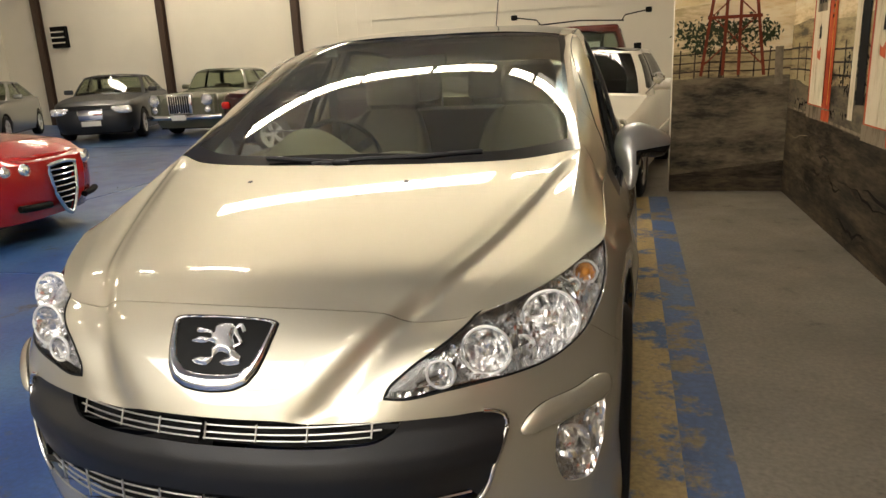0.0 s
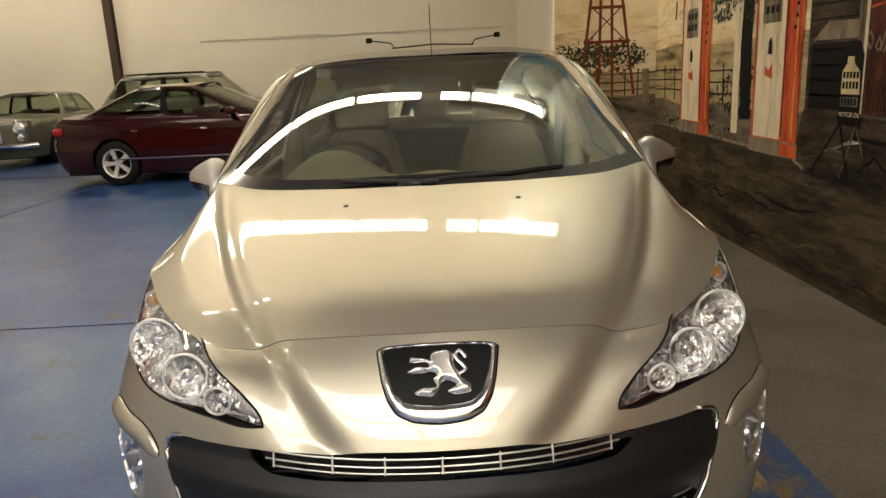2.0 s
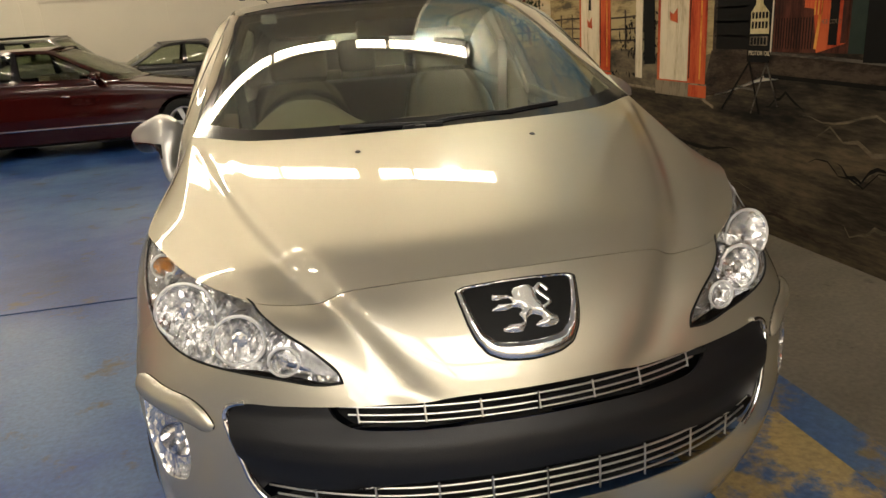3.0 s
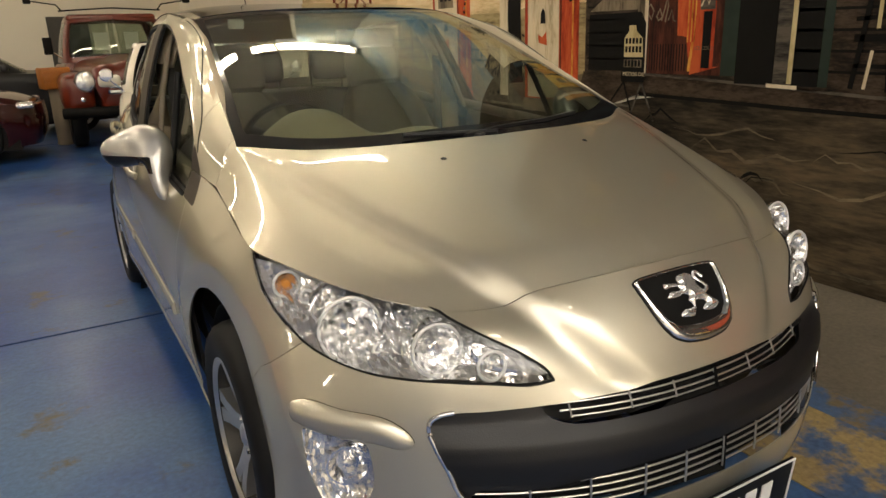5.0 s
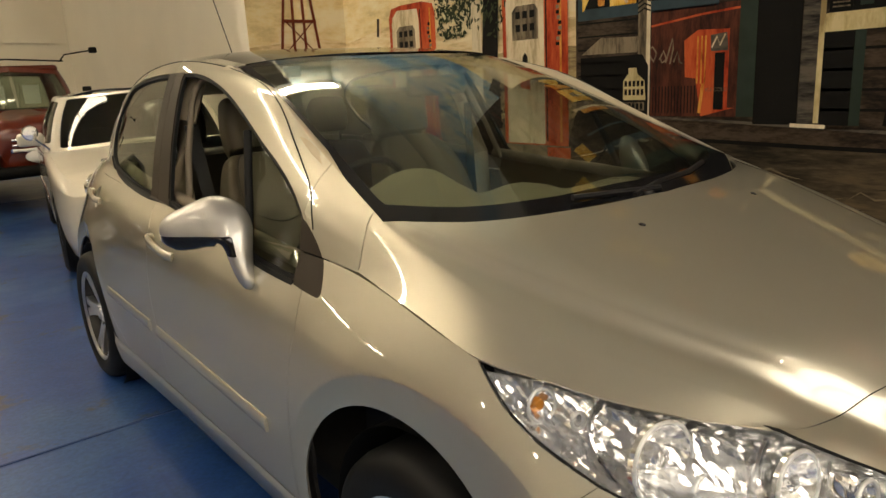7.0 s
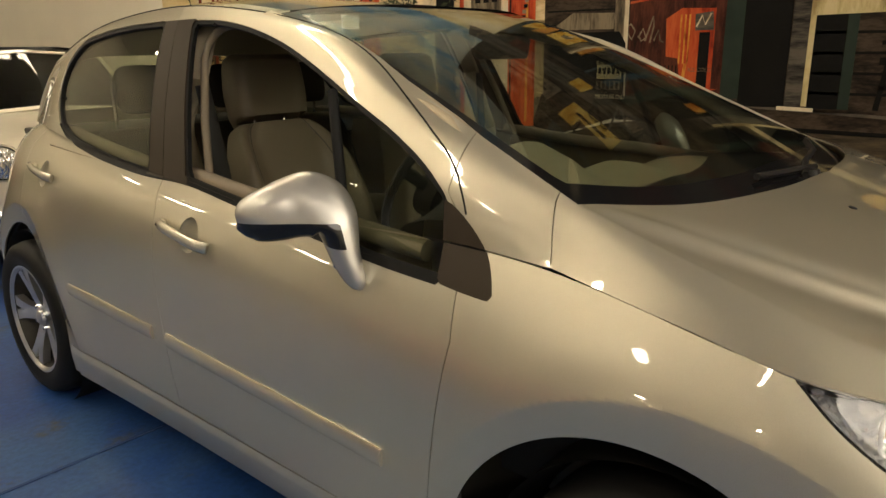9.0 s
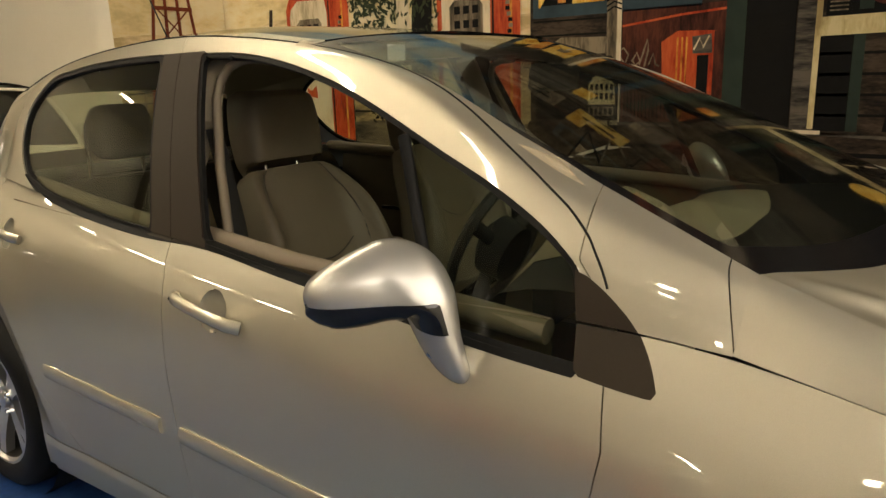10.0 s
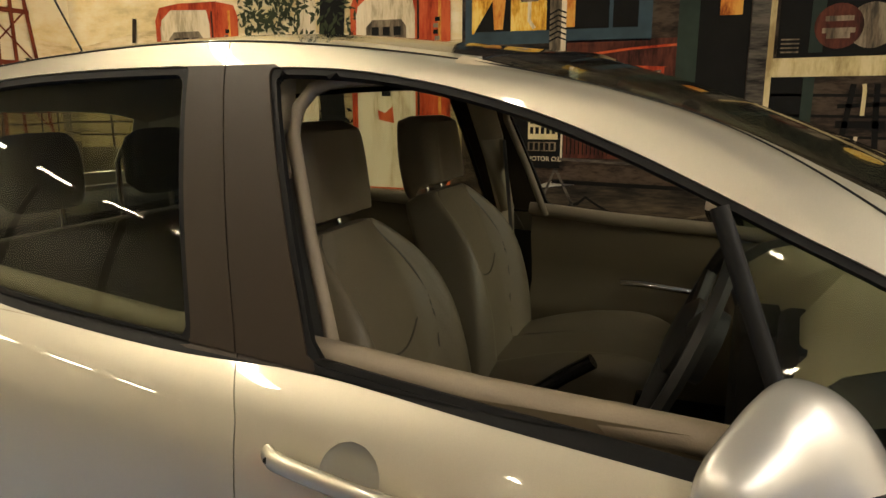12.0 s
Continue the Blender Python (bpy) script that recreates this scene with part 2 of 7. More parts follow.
# control grid of the lower body: columns run from the middle of the nose round the corner along the side to the tail
def lower_body():
    top = [(0, -.672, .822), (.25, -.645, .812), (.43, -.592, .789), (.535, -.585, .787), (.70, -.385, .832), (.765, -.26, .857), (.803, -.170, .872),
           (.797, .03, .908), (.783, .264, .951), (.800, .45, .968), (.828, 1.0, .965), (.805, 1.55, .995), (.765, 2.1, 1.027), (.69, 2.6, 1.06),
           (.60, 2.98, 1.06), (.48, 3.2, 1.04), (.25, 3.27, 1.03), (0, 3.29, 1.03)]
    low = [  # (x, y) by row from the sill up; the last row is the shoulder line above
        [(0, -.80), (0, -.86), (0, -.875), (0, -.87), (0, -.845), (0, -.805), (0, -.735)],
        [(.25, -.78), (.25, -.84), (.25, -.855), (.25, -.85), (.25, -.815), (.25, -.775), (.25, -.705)],
        [(.43, -.72), (.43, -.775), (.43, -.79), (.43, -.785), (.43, -.74), (.43, -.715), (.43, -.655)],
        [(.60, -.62), (.60, -.675), (.60, -.69), (.60, -.69), (.60, -.67), (.59, -.655), (.56, -.62)],
        [(.735, -.50), (.745, -.535), (.745, -.55), (.745, -.555), (.74, -.545), (.73, -.51), (.72, -.45)],
        [(.83, -.41), (.84, -.425), (.84, -.43), (.84, -.44), (.826, -.44), (.81, -.38), (.792, -.32)],
        [(.87, -.27), (.877, -.28), (.877, -.28), (.873, -.285), (.868, -.27), (.853, -.24), (.832, -.20)],
        [(.88, .03), (.89, .03), (.897, .03), (.897, .03), (.893, .03), (.883, .03), (.853, .03)],
        [(.86, .24), (.88, .25), (.893, .26), (.897, .26), (.895, .26), (.888, .26), (.855, .26)],
        [(.835, .45), (.868, .45), (.888, .45), (.897, .45), (.900, .45), (.893, .45), (.857, .45)],
        [(.832, 1.0), (.868, 1.0), (.888, 1.0), (.898, 1.0), (.903, 1.0), (.898, 1.0), (.866, 1.0)],
        [(.832, 1.55), (.868, 1.55), (.888, 1.55), (.898, 1.55), (.903, 1.55), (.894, 1.55), (.854, 1.55)],
        [(.845, 2.1), (.872, 2.1), (.888, 2.1), (.896, 2.1), (.896, 2.1), (.874, 2.1), (.826, 2.1)],
        [(.86, 2.6), (.88, 2.6), (.885, 2.6), (.885, 2.6), (.868, 2.6), (.83, 2.6), (.765, 2.6)],
        [(.80, 3.0), (.83, 3.0), (.84, 3.0), (.84, 3.0), (.82, 3.0), (.77, 3.0), (.69, 3.0)],
        [(.65, 3.25), (.68, 3.25), (.70, 3.25), (.71, 3.25), (.69, 3.25), (.64, 3.24), (.57, 3.23)],
        [(.3, 3.33), (.3, 3.35), (.3, 3.35), (.3, 3.35), (.3, 3.34), (.3, 3.32), (.27, 3.29)],
        [(0, 3.34), (0, 3.36), (0, 3.36), (0, 3.36), (0, 3.35), (0, 3.33), (0, 3.30)]]
    zs = [.18, .28, .40, .51, .60, .68, .765]
    grid = []
    for i, (col, t) in enumerate(zip(low, top)):
        k = min(max((i - 6) / 5, 0), 1)   # the rows rise towards the back
        z = [zs[0], zs[1], zs[2] + .02 * k, zs[3] + .03 * k, zs[4] + .06 * k, zs[5] + .12 * k, zs[6] + (t[2] - .86) * .8 * k + .07 * k]
        if i == 6: z[6] = .79
        if 7 <= i <= 9: z[5], z[6] = .71 + .01 * (i - 7), .82 + .02 * (i - 7)
        grid.append([(x, y, h) for (x, y), h in zip(col, z)] + [t])
    return grid


def hood_grid():
    """Rows from the shut line back to the screen, columns from the middle outwards; the fourth column is the shoulder ridge."""
    return [[(0, -.672, .822), (.25, -.645, .812), (.43, -.592, .789), (.49, -.588, .788), (.535, -.585, .787)],
            [(0, -.50, .890), (.26, -.48, .885), (.46, -.45, .864), (.60, -.415, .850), (.70, -.385, .832)],
            [(0, -.385, .928), (.265, -.37, .923), (.49, -.33, .901), (.66, -.29, .885), (.765, -.26, .857)],
            [(0, -.27, .961), (.27, -.26, .957), (.52, -.225, .936), (.70, -.19, .918), (.803, -.17, .872)],
            [(0, -.12, 1.000), (.28, -.10, .998), (.54, -.04, .986), (.715, .01, .968), (.797, .03, .908)],
            [(0, .01, 1.03), (.30, .04, 1.035), (.55, .125, 1.04), (.715, .25, 1.055), (.783, .264, .951)]]


def screen_grid():
    return [[(0, .01, 1.03), (.30, .04, 1.035), (.55, .125, 1.04), (.715, .25, 1.055)],
            [(0, .35, 1.18), (.28, .375, 1.18), (.51, .45, 1.18), (.672, .55, 1.18)],
            [(0, .73, 1.338), (.26, .75, 1.338), (.48, .82, 1.332), (.622, .92, 1.325)],
            [(0, 1.09, 1.457), (.25, 1.11, 1.457), (.45, 1.17, 1.447), (.578, 1.26, 1.435)]]


def side_grid():
    """Greenhouse: from the shoulder line over the glass to the roof ditch."""
    belt = [(.778, .264, .951), (.800, .45, .968), (.828, 1.0, .965), (.810, 1.55, .995), (.770, 2.1, 1.027), (.70, 2.6, 1.06), (.60, 2.98, 1.06)]
    mid1 = [(.768, .266, .985), (.785, .48, 1.03), (.77, .98, 1.13), (.748, 1.55, 1.20), (.712, 2.1, 1.22), (.645, 2.6, 1.21), (.56, 2.95, 1.18)]
    mid2 = [(.755, .268, 1.02), (.758, .52, 1.10), (.705, .97, 1.30), (.672, 1.55, 1.38), (.648, 2.08, 1.37), (.60, 2.55, 1.32), (.535, 2.92, 1.26)]
    edge = [(.738, .265, 1.045), (.722, .545, 1.155), (.665, .96, 1.36), (.642, 1.55, 1.43), (.62, 2.07, 1.42), (.575, 2.53, 1.37), (.52, 2.90, 1.30)]
    ditch = [(.715, .25, 1.055), (.682, .555, 1.19), (.628, .95, 1.365), (.612, 1.55, 1.463), (.595, 2.05, 1.455), (.55, 2.50, 1.405), (.50, 2.88, 1.33)]
    cols = [list(c) for c in zip(belt, mid1, mid2, edge, ditch)]
    last = resample(np.array(hood_grid()[-1]), 8)[0]      # the first column lies on the bonnet's rear edge
    cols[0] = [tuple(last[k]) for k in (32, 30, 28, 26, 24)]
    return cols


def roof_grid():
    return [[(0, 1.09, 1.457), (.25, 1.11, 1.457), (.45, 1.17, 1.447), (.60, 1.25, 1.43)],
            [(0, 1.55, 1.498), (.25, 1.55, 1.497), (.45, 1.55, 1.487), (.612, 1.55, 1.463)],
            [(0, 2.05, 1.497), (.25, 2.05, 1.495), (.44, 2.05, 1.482), (.595, 2.05, 1.455)],
            [(0, 2.55, 1.455), (.24, 2.54, 1.452), (.41, 2.52, 1.437), (.55, 2.50, 1.405)],
            [(0, 2.95, 1.38), (.22, 2.94, 1.378), (.38, 2.92, 1.365), (.50, 2.88, 1.33)]]


def swell_height(x, q, c):
    """Height of a smooth panel: a polynomial of the distance from the middle and the way back q."""
    x2 = x * x
    return c[0] + q * (c[1] + q * (c[2] + q * c[3])) + x2 * (c[4] + q * (c[5] + q * c[6]) + x2 * (c[7] + q * c[8]))


def smooth_screen(s):
    V = s[0].copy()
    V[:, 2] = swell_height(V[:, 0], V[:, 1] - .6, (1.2871, .4131, -.086, -.112, -.1584, .1336, .0752, -.0762, -.4554))
    return V, s[1], s[2]


def smooth_hood(s, n, edge):
    """The bonnet inside its shoulder ridge follows one smooth curve; the flank outside keeps its fold."""
    V = s[0].reshape(-1, 4 * n + 1, 3).copy()
    U = s[2].reshape(V.shape[0], V.shape[1], 2)
    dz = swell_height(V[:, :, 0], V[:, :, 1] + .25, (.96481, .27441, -.05015, 0, -.13566, .17946, 0, -.04148, 0)) - V[:, :, 2]
    dz[:, 3 * n:] = dz[:, 3 * n:3 * n + 1] * (4 - U[:, 3 * n:, 1])
    ease = lambda t: np.clip(t, 0, 1) ** 2 * (3 - 2 * np.clip(t, 0, 1))
    V[:, :, 2] += dz * ease(U[:, :, 0])
    # the front edge lies on the top edge of the nose
    fade = np.clip(1 - U[:, :, 0] / .5, 0, 1)
    for k in (1, 2):
        V[:, :, k] += fade * (np.interp(V[0, :, 0], edge[:, 0], edge[:, k]) - V[0, :, k])
    return V.reshape(-1, 3), s[1], s[2]


def ease_grid(G, su, sv):
    """Smooth a grid of points, keeping its first and last columns mirrored in the middle plane and its top and bottom rows in place."""
    def run(A, s):
        r = int(3 * s)
        w = np.exp(-.5 * (np.arange(-r, r + 1) / s) ** 2)
        w /= w.sum()
        return sum(w[k] * A[k:k + len(A) - 2 * r] for k in range(2 * r + 1))
    r = int(3 * su)
    m = np.array((-1, 1, 1))
    G = run(np.concatenate([G[r:0:-1] * m, G, G[-2:-r - 2:-1] * m]), su)
    r = int(3 * sv)
    T = G.transpose(1, 0, 2)
    T = run(np.concatenate([2 * T[:1] - T[r:0:-1], T, 2 * T[-1:] - T[-2:-r - 2:-1]]), sv)
    return T.transpose(1, 0, 2)


# ---- structure ----
X_MURAL, Y_END, X_END, Y_BACK, X_FAR, Y_NEAR, Z_CEIL = 2.29, 5.2, 1.26, 17.0, -18.5, -12.0, 6.1
tagged(box("floor", BLUE, X_FAR, 1.0, Y_NEAR, Y_BACK, -.1, 0), "worn blue painted concrete floor", "floor", kind="structure")
tagged(box("floor_strip", GREY, 1.0, X_MURAL + .2, Y_NEAR, Y_END + .2, -.1, 0), "bare dark grey concrete along the mural", "floor", kind="structure")
tagged(box("floor_bay", GREY, 1.0, X_MURAL + .2, Y_END + .2, Y_BACK, -.1, 0), "bare dark grey concrete", "floor", kind="structure")
tagged(box("wall_east", WALL, X_MURAL, X_MURAL + .2, Y_NEAR, Y_END + .2, 0, Z_CEIL), "painted wall that carries the mural", "wall", kind="structure")
tagged(box("wall_end", WALL, X_END, X_MURAL, Y_END, Y_END + .2, 0, Z_CEIL), "short painted end wall", "wall", kind="structure")
tagged(box("wall_return", WALL, X_MURAL, X_MURAL + .2, Y_END + .2, Y_BACK, 0, Z_CEIL), "cream wall", "wall", kind="structure")
tagged(box("wall_north", WALL, X_FAR, X_MURAL + .2, Y_BACK, Y_BACK + .2, 0, Z_CEIL), "cream painted wall", "wall", kind="structure")
tagged(box("wall_south", WALL, X_FAR, X_MURAL + .2, Y_NEAR - .2, Y_NEAR, 0, Z_CEIL), "cream painted wall", "wall", kind="structure")
tagged(box("wall_west", WALL, X_FAR - .2, X_FAR, Y_NEAR, Y_BACK, 0, Z_CEIL), "cream painted wall", "wall", kind="structure")
tagged(box("ceiling", CEIL, X_FAR, X_MURAL, Y_NEAR, Y_BACK, Z_CEIL, Z_CEIL + .2), "pale ceiling", "ceiling", kind="structure")


def ceiling_light(x0, x1, y, d=.55, turn=0, mat=None):
    w = x1 - x0
    top = empty("ceiling_light", "long white fluorescent ceiling light panel; some are added fill", "ceiling light", "ceiling lights", at=((x0 + x1) / 2, y, Z_CEIL))
    top.matrix_basis = pose((x0 + x1) / 2, y, Z_CEIL, 0, 0, turn)
    box("housing", CEIL, -w / 2 - .02, w / 2 + .02, -d / 2 - .03, d / 2 + .03, -.1, 0, top)
    box("diffuser", mat or LAMP, -w / 2, w / 2, -d / 2, d / 2, -.13, -.105, top)
    return top


for x0, x1 in ((-5.91, -4.50), (-4.42, -3.00), (-2.91, -1.51), (-1.41, -.19), (.20, .71), (.79, 2.2)):
    row_light = ceiling_light(x0, x1, 5.2 - .05 * (x0 + x1), .25, -5.7, TUBE)
# unseen dark plates added to keep the last lamp's glow off the painted walls
box("end_light_block", BLACK, .73, .745, -.16, .16, -.32, 0, row_light)
box("back_light_block", BLACK, -.70, .728, .157, .165, -.32, 0, row_light)
# unseen lamps added to brighten the back wall
for x0, x1 in ((-14.0, -12.4), (-11.0, -9.4), (-8.0, -6.4), (-4.8, -4.0), (-1.6, -.8)):
    ceiling_light(x0, x1, 14.4, .24)
for x0, y in ((-8.6, -.6), (-6.2, -.6)):
    ceiling_light(x0, x0 + .55, y, .20)
for x0, y in ((-5.6, -3.4), (.6, -3.4)):
    ceiling_light(x0, x0 + .55, y, .16, 0, TUBE)
ceiling_light(-7.4, -6.5, 2.3, .2, 0, TUBE)
for x0, y in ((-4.9, 2.3),):
    ceiling_light(x0, x0 + 1.4, y, .2, 0, TUBE)

# unseen lamps added to fill the west side with light
for y in (-2.0, 4.0):
    ceiling_light(-17.9, -16.4, y, .24)


def skylight(x, y):
    """An unseen glowing ceiling panel in a frame, added for daylight from behind."""
    top = empty("skylight", "unseen glowing panel added for daylight on the car's nose", "skylight", "skylights", at=(x, y, Z_CEIL))
    box("frame", CEIL, -1.65, 1.65, -1.55, 1.55, -.04, 0, top)
    box("sheet", DAYLIGHT, -1.6, 1.6, -1.5, 1.5, -.06, -.045, top)


for x, y in ((-6.4, -6.6), (-2.9, -6.6), (.6, -6.6), (-6.4, -10.0), (-2.9, -10.0), (.6, -10.0)):
    skylight(x, y)

# ---- the hatchback ----
def grid_at(P, n=12, ease=False):
    """A function that gives the point of a patch at (u, v), and one for its outward normal."""
    G, _ = resample(np.asarray(P, float), n)
    G = resample(G.transpose(1, 0, 2), n)[0].transpose(1, 0, 2)
    if ease:
        G = ease_grid(G, .5 * n, .4 * n)

    def at(u, v):
        a, b = min(max(u * n, 0), G.shape[0] - 1.001), min(max(v * n, 0), G.shape[1] - 1.001)
        i, j = int(a), int(b)
        s, t = a - i, b - j
        return G[i, j] * (1 - s) * (1 - t) + G[i + 1, j] * s * (1 - t) + G[i, j + 1] * (1 - s) * t + G[i + 1, j + 1] * s * t

    def normal(u, v):
        d1, d2 = at(u + .1, v) - at(u - .1, v), at(u, v + .1) - at(u, v - .1)
        c = np.cross(d1, d2)
        return c / (np.linalg.norm(c) + 1e-12)
    return at, normal


def tube(name, pts, r, mat, parent, label="", sides=8, flat=1.0, closed=False):
    """A round bar swept along points."""
    pts = [Vector(p) for p in pts]
    bm = bmesh.new()
    rings = []
    for i, p in enumerate(pts):
        a, b = pts[max(i - 1, 0)], pts[min(i + 1, len(pts) - 1)]
        if closed:
            a, b = pts[i - 1], pts[(i + 1) % len(pts)]
        d = (b - a).normalized()
        s = d.cross(Vector((0, 0, 1)) if abs(d.z) < .95 else Vector((0, 1, 0))).normalized()
        w = s.cross(d)
        rings.append([bm.verts.new(p + s * math.cos(2 * math.pi * k / sides) * r + w * math.sin(2 * math.pi * k / sides) * r * flat) for k in range(sides)])
    pairs = list(zip(rings, rings[1:])) + ([(rings[-1], rings[0])] if closed else [])
    for p, q in pairs:
        for k in range(sides):
            bm.faces.new((p[k], p[(k + 1) % sides], q[(k + 1) % sides], q[k]))
    if not closed:
        bm.faces.new(rings[0][::-1]); bm.faces.new(rings[-1])
    bmesh.ops.recalc_face_normals(bm, faces=bm.faces)
    return part(name, bm, mat, parent, label, 50)


def lathe(name, profile, m, mat, parent, label="", seg=32):
    """A turned shape: profile rows of (radius, height along the local z)."""
    bm = bmesh.new()
    rings = []
    for r, h in profile:
        if r < 1e-5:
            rings.append([bm.verts.new(m @ Vector((0, 0, h)))])
        else:
            rings.append([bm.verts.new(m @ Vector((r * math.cos(2 * math.pi * k / seg), r * math.sin(2 * math.pi * k / seg), h))) for k in range(seg)])
    for a, b in zip(rings, rings[1:]):
        for k in range(seg):
            q = (k + 1) % seg
            if len(a) == 1 and len(b) > 1:
                bm.faces.new((a[0], b[q], b[k]))
            elif len(b) == 1 and len(a) > 1:
                bm.faces.new((a[k], a[q], b[0]))
            elif len(a) > 1:
                bm.faces.new((a[k], a[q], b[q], b[k]))
    bmesh.ops.recalc_face_normals(bm, faces=bm.faces)
    return part(name, bm, mat, parent, label, 35)


def aim(p, d):
    """A pose at p whose z axis points along d."""
    return Matrix.Translation(p) @ Vector(d).to_track_quat("Z", "Y").to_matrix().to_4x4()


def offset(sheet, d):
    V, F, U = weld(sheet)
    n = np.zeros_like(V)
    fn = np.cross(V[F[:, 1]] - V[F[:, 0]], V[F[:, 2]] - V[F[:, 0]])
    for k in range(3):
        np.add.at(n, F[:, k], fn)
    n /= np.linalg.norm(n, axis=1, keepdims=True) + 1e-12
    return V + n * np.asarray(d).reshape(-1, 1), F, U


def bowl_part(name, sheet, depth, mat, parent, label="", inward=(1, 0, .12)):
    """A round dish under a sheet: rings from its edge down to the middle."""
    V, F, U = weld(sheet)
    e = np.concatenate([F[:, [0, 1]], F[:, [1, 2]], F[:, [2, 0]]])
    _, first, count = np.unique(np.sort(e, 1), axis=0, return_index=True, return_counts=True)
    P = V[np.unique(e[first[count == 1]])]
    mid = (P.min(0) + P.max(0)) / 2
    ang = np.arctan2(P[:, 2] - mid[2], P[:, 1] - mid[1])
    P = P[np.argsort(ang)]
    ang = np.sort(ang)
    turn = np.linspace(-math.pi, math.pi, 41)[:-1]
    P = np.stack([np.interp(turn, ang, P[:, k], period=2 * math.pi) for k in range(3)], 1)
    inward = -np.array(inward) * (np.sign(mid[0]), 1, 1)
    bm = bmesh.new()
    rings = []
    for s, d in ((1, 0), (.985, .22), (.95, .36), (.86, .56), (.72, .76), (.54, .91), (.34, .98), (.14, 1)):
        rings.append([bm.verts.new(mid + s * (p - mid) + inward * depth * d) for p in P])
    for a, b in zip(rings, rings[1:]):
        for k in range(40):
            bm.faces.new((a[k], a[(k + 1) % 40], b[(k + 1) % 40], b[k]))
    bm.faces.new(rings[-1])
    bmesh.ops.recalc_face_normals(bm, faces=bm.faces)
    return part(name, bm, mat, parent, label, 50)


def islands(sheet):
    """The separate pieces of a sheet."""
    V, F, U = weld(sheet)
    own = np.arange(len(V))
    while True:
        low = own[F].min(1)
        was = own.copy()
        for k in range(3):
            np.minimum.at(own, F[:, k], low)
        if (was == own).all():
            break
    for k in np.unique(own[F[:, 0]]):
        G = F[own[F[:, 0]] == k]
        if len(G) > 6:
            used, back = np.unique(G, return_inverse=True)
            yield V[used], back.reshape(G.shape), U[used]


def both(s):
    return joined(s, flipped(s))


def creased(V):
    """The raised middle of bonnet and nose, inside the V-shaped crease."""
    ease = lambda t: np.clip(t, 0, 1) ** 2 * (3 - 2 * np.clip(t, 0, 1))
    y = V[:, 1]
    xc = -.12 + .79 * np.clip((y + .87) / 1.07, .004, 1) ** .33
    wide = 1 / (1 + np.exp(-np.clip((xc - np.abs(V[:, 0])) / .010, -30, 30)))
    h = .024 * ease((y + .90) / .33) * (1 - ease((y - .02) / .24))
    valley = np.exp(-(np.maximum(np.abs(V[:, 0]) - xc, 0) / .06) ** 2)
    dent = .018 * ease((y + .95) / .08) * (1 - .9 * ease((y + .76) / .22)) * (1 - ease((y + .30) / .30)) * ease((V[:, 2] - .60) / .06)
    k = 1 / (1 + np.exp(-np.clip((xc - np.abs(V[:, 0])) / .013, -30, 30)))
    out = (1 - k) * np.exp(-(np.maximum(np.abs(V[:, 0]) - xc, 0) / .085) ** 2)
    rib = .010 * np.exp(-((np.abs(V[:, 0]) - xc - .014) / .017) ** 2) * ease((y + .66) / .2) * (1 - ease((y - .10) / .16)) * ease((V[:, 2] - .78) / .05)
    return V + (h * (wide - .4 * valley) + rib - dent * out)[:, None] * np.array([0, -.45, .9])


def lam(pts):
    """Shut line: a function of height."""
    p = np.asarray(pts, float)
    return lambda z: np.interp(z, p[:, 1], p[:, 0])


def crystal(name):
    """Bright reflector broken up into many small facets."""
    m = bpy.data.materials.new(name)
    m.use_nodes = True
    n, l = m.node_tree.nodes, m.node_tree.links
    b, co, mp, v, geo = n["Principled BSDF"], n.new("ShaderNodeTexCoord"), n.new("ShaderNodeMapping"), n.new("ShaderNodeTexVoronoi"), n.new("ShaderNodeNewGeometry")
    b.inputs["Base Color"].default_value, b.inputs["Metallic"].default_value, b.inputs["Roughness"].default_value = (.94, .94, .94, 1), .9, .17
    v.inputs["Scale"].default_value = 1
    mp.inputs["Scale"].default_value, mp.inputs["Rotation"].default_value = (150, 55, 85), (.5, .3, .7)
    l.new(co.outputs["Object"], mp.inputs["Vector"]); l.new(mp.outputs["Vector"], v.inputs["Vector"])
    tilt, push, unit = n.new("ShaderNodeVectorMath"), n.new("ShaderNodeVectorMath"), n.new("ShaderNodeVectorMath")
    tilt.operation, push.operation, unit.operation = "SUBTRACT", "MULTIPLY_ADD", "NORMALIZE"
    tilt.inputs[1].default_value, push.inputs[1].default_value = (.5, .5, .5), (.62, .62, .62)
    l.new(v.outputs["Color"], tilt.inputs[0]); l.new(tilt.outputs["Vector"], push.inputs[0]); l.new(geo.outputs["Normal"], push.inputs[2])
    l.new(push.outputs["Vector"], unit.inputs[0]); l.new(unit.outputs["Vector"], b.inputs["Normal"])
    return m


GAP = .0022
LEATHER = material("taupe_leather", (.155, .122, .081), .5, 0, .12, 260, .25, 5, .35)
BEIGE = material("beige_trim", (.43, .36, .25), .6, 0, .06, 350, .12, 4, .25)
DARK_TRIM = material("dark_cabin_trim", (.014, .013, .012), .6, 0, .15, 300, bump=.2)
CARPET = material("dark_carpet", (.025, .024, .022), .95, 0, .4, 500, bump=.6)
PILLAR = material("brown_black_pillar_film", (.036, .026, .017), .45, 0, .1, 300, spec=.22)
TINT = glass("side_glass", (.80, .83, .77), 0, .019, 5.0)
LINING = material("taupe_lining", (.23, .185, .13), .65, 0, .08, 300, bump=.2)
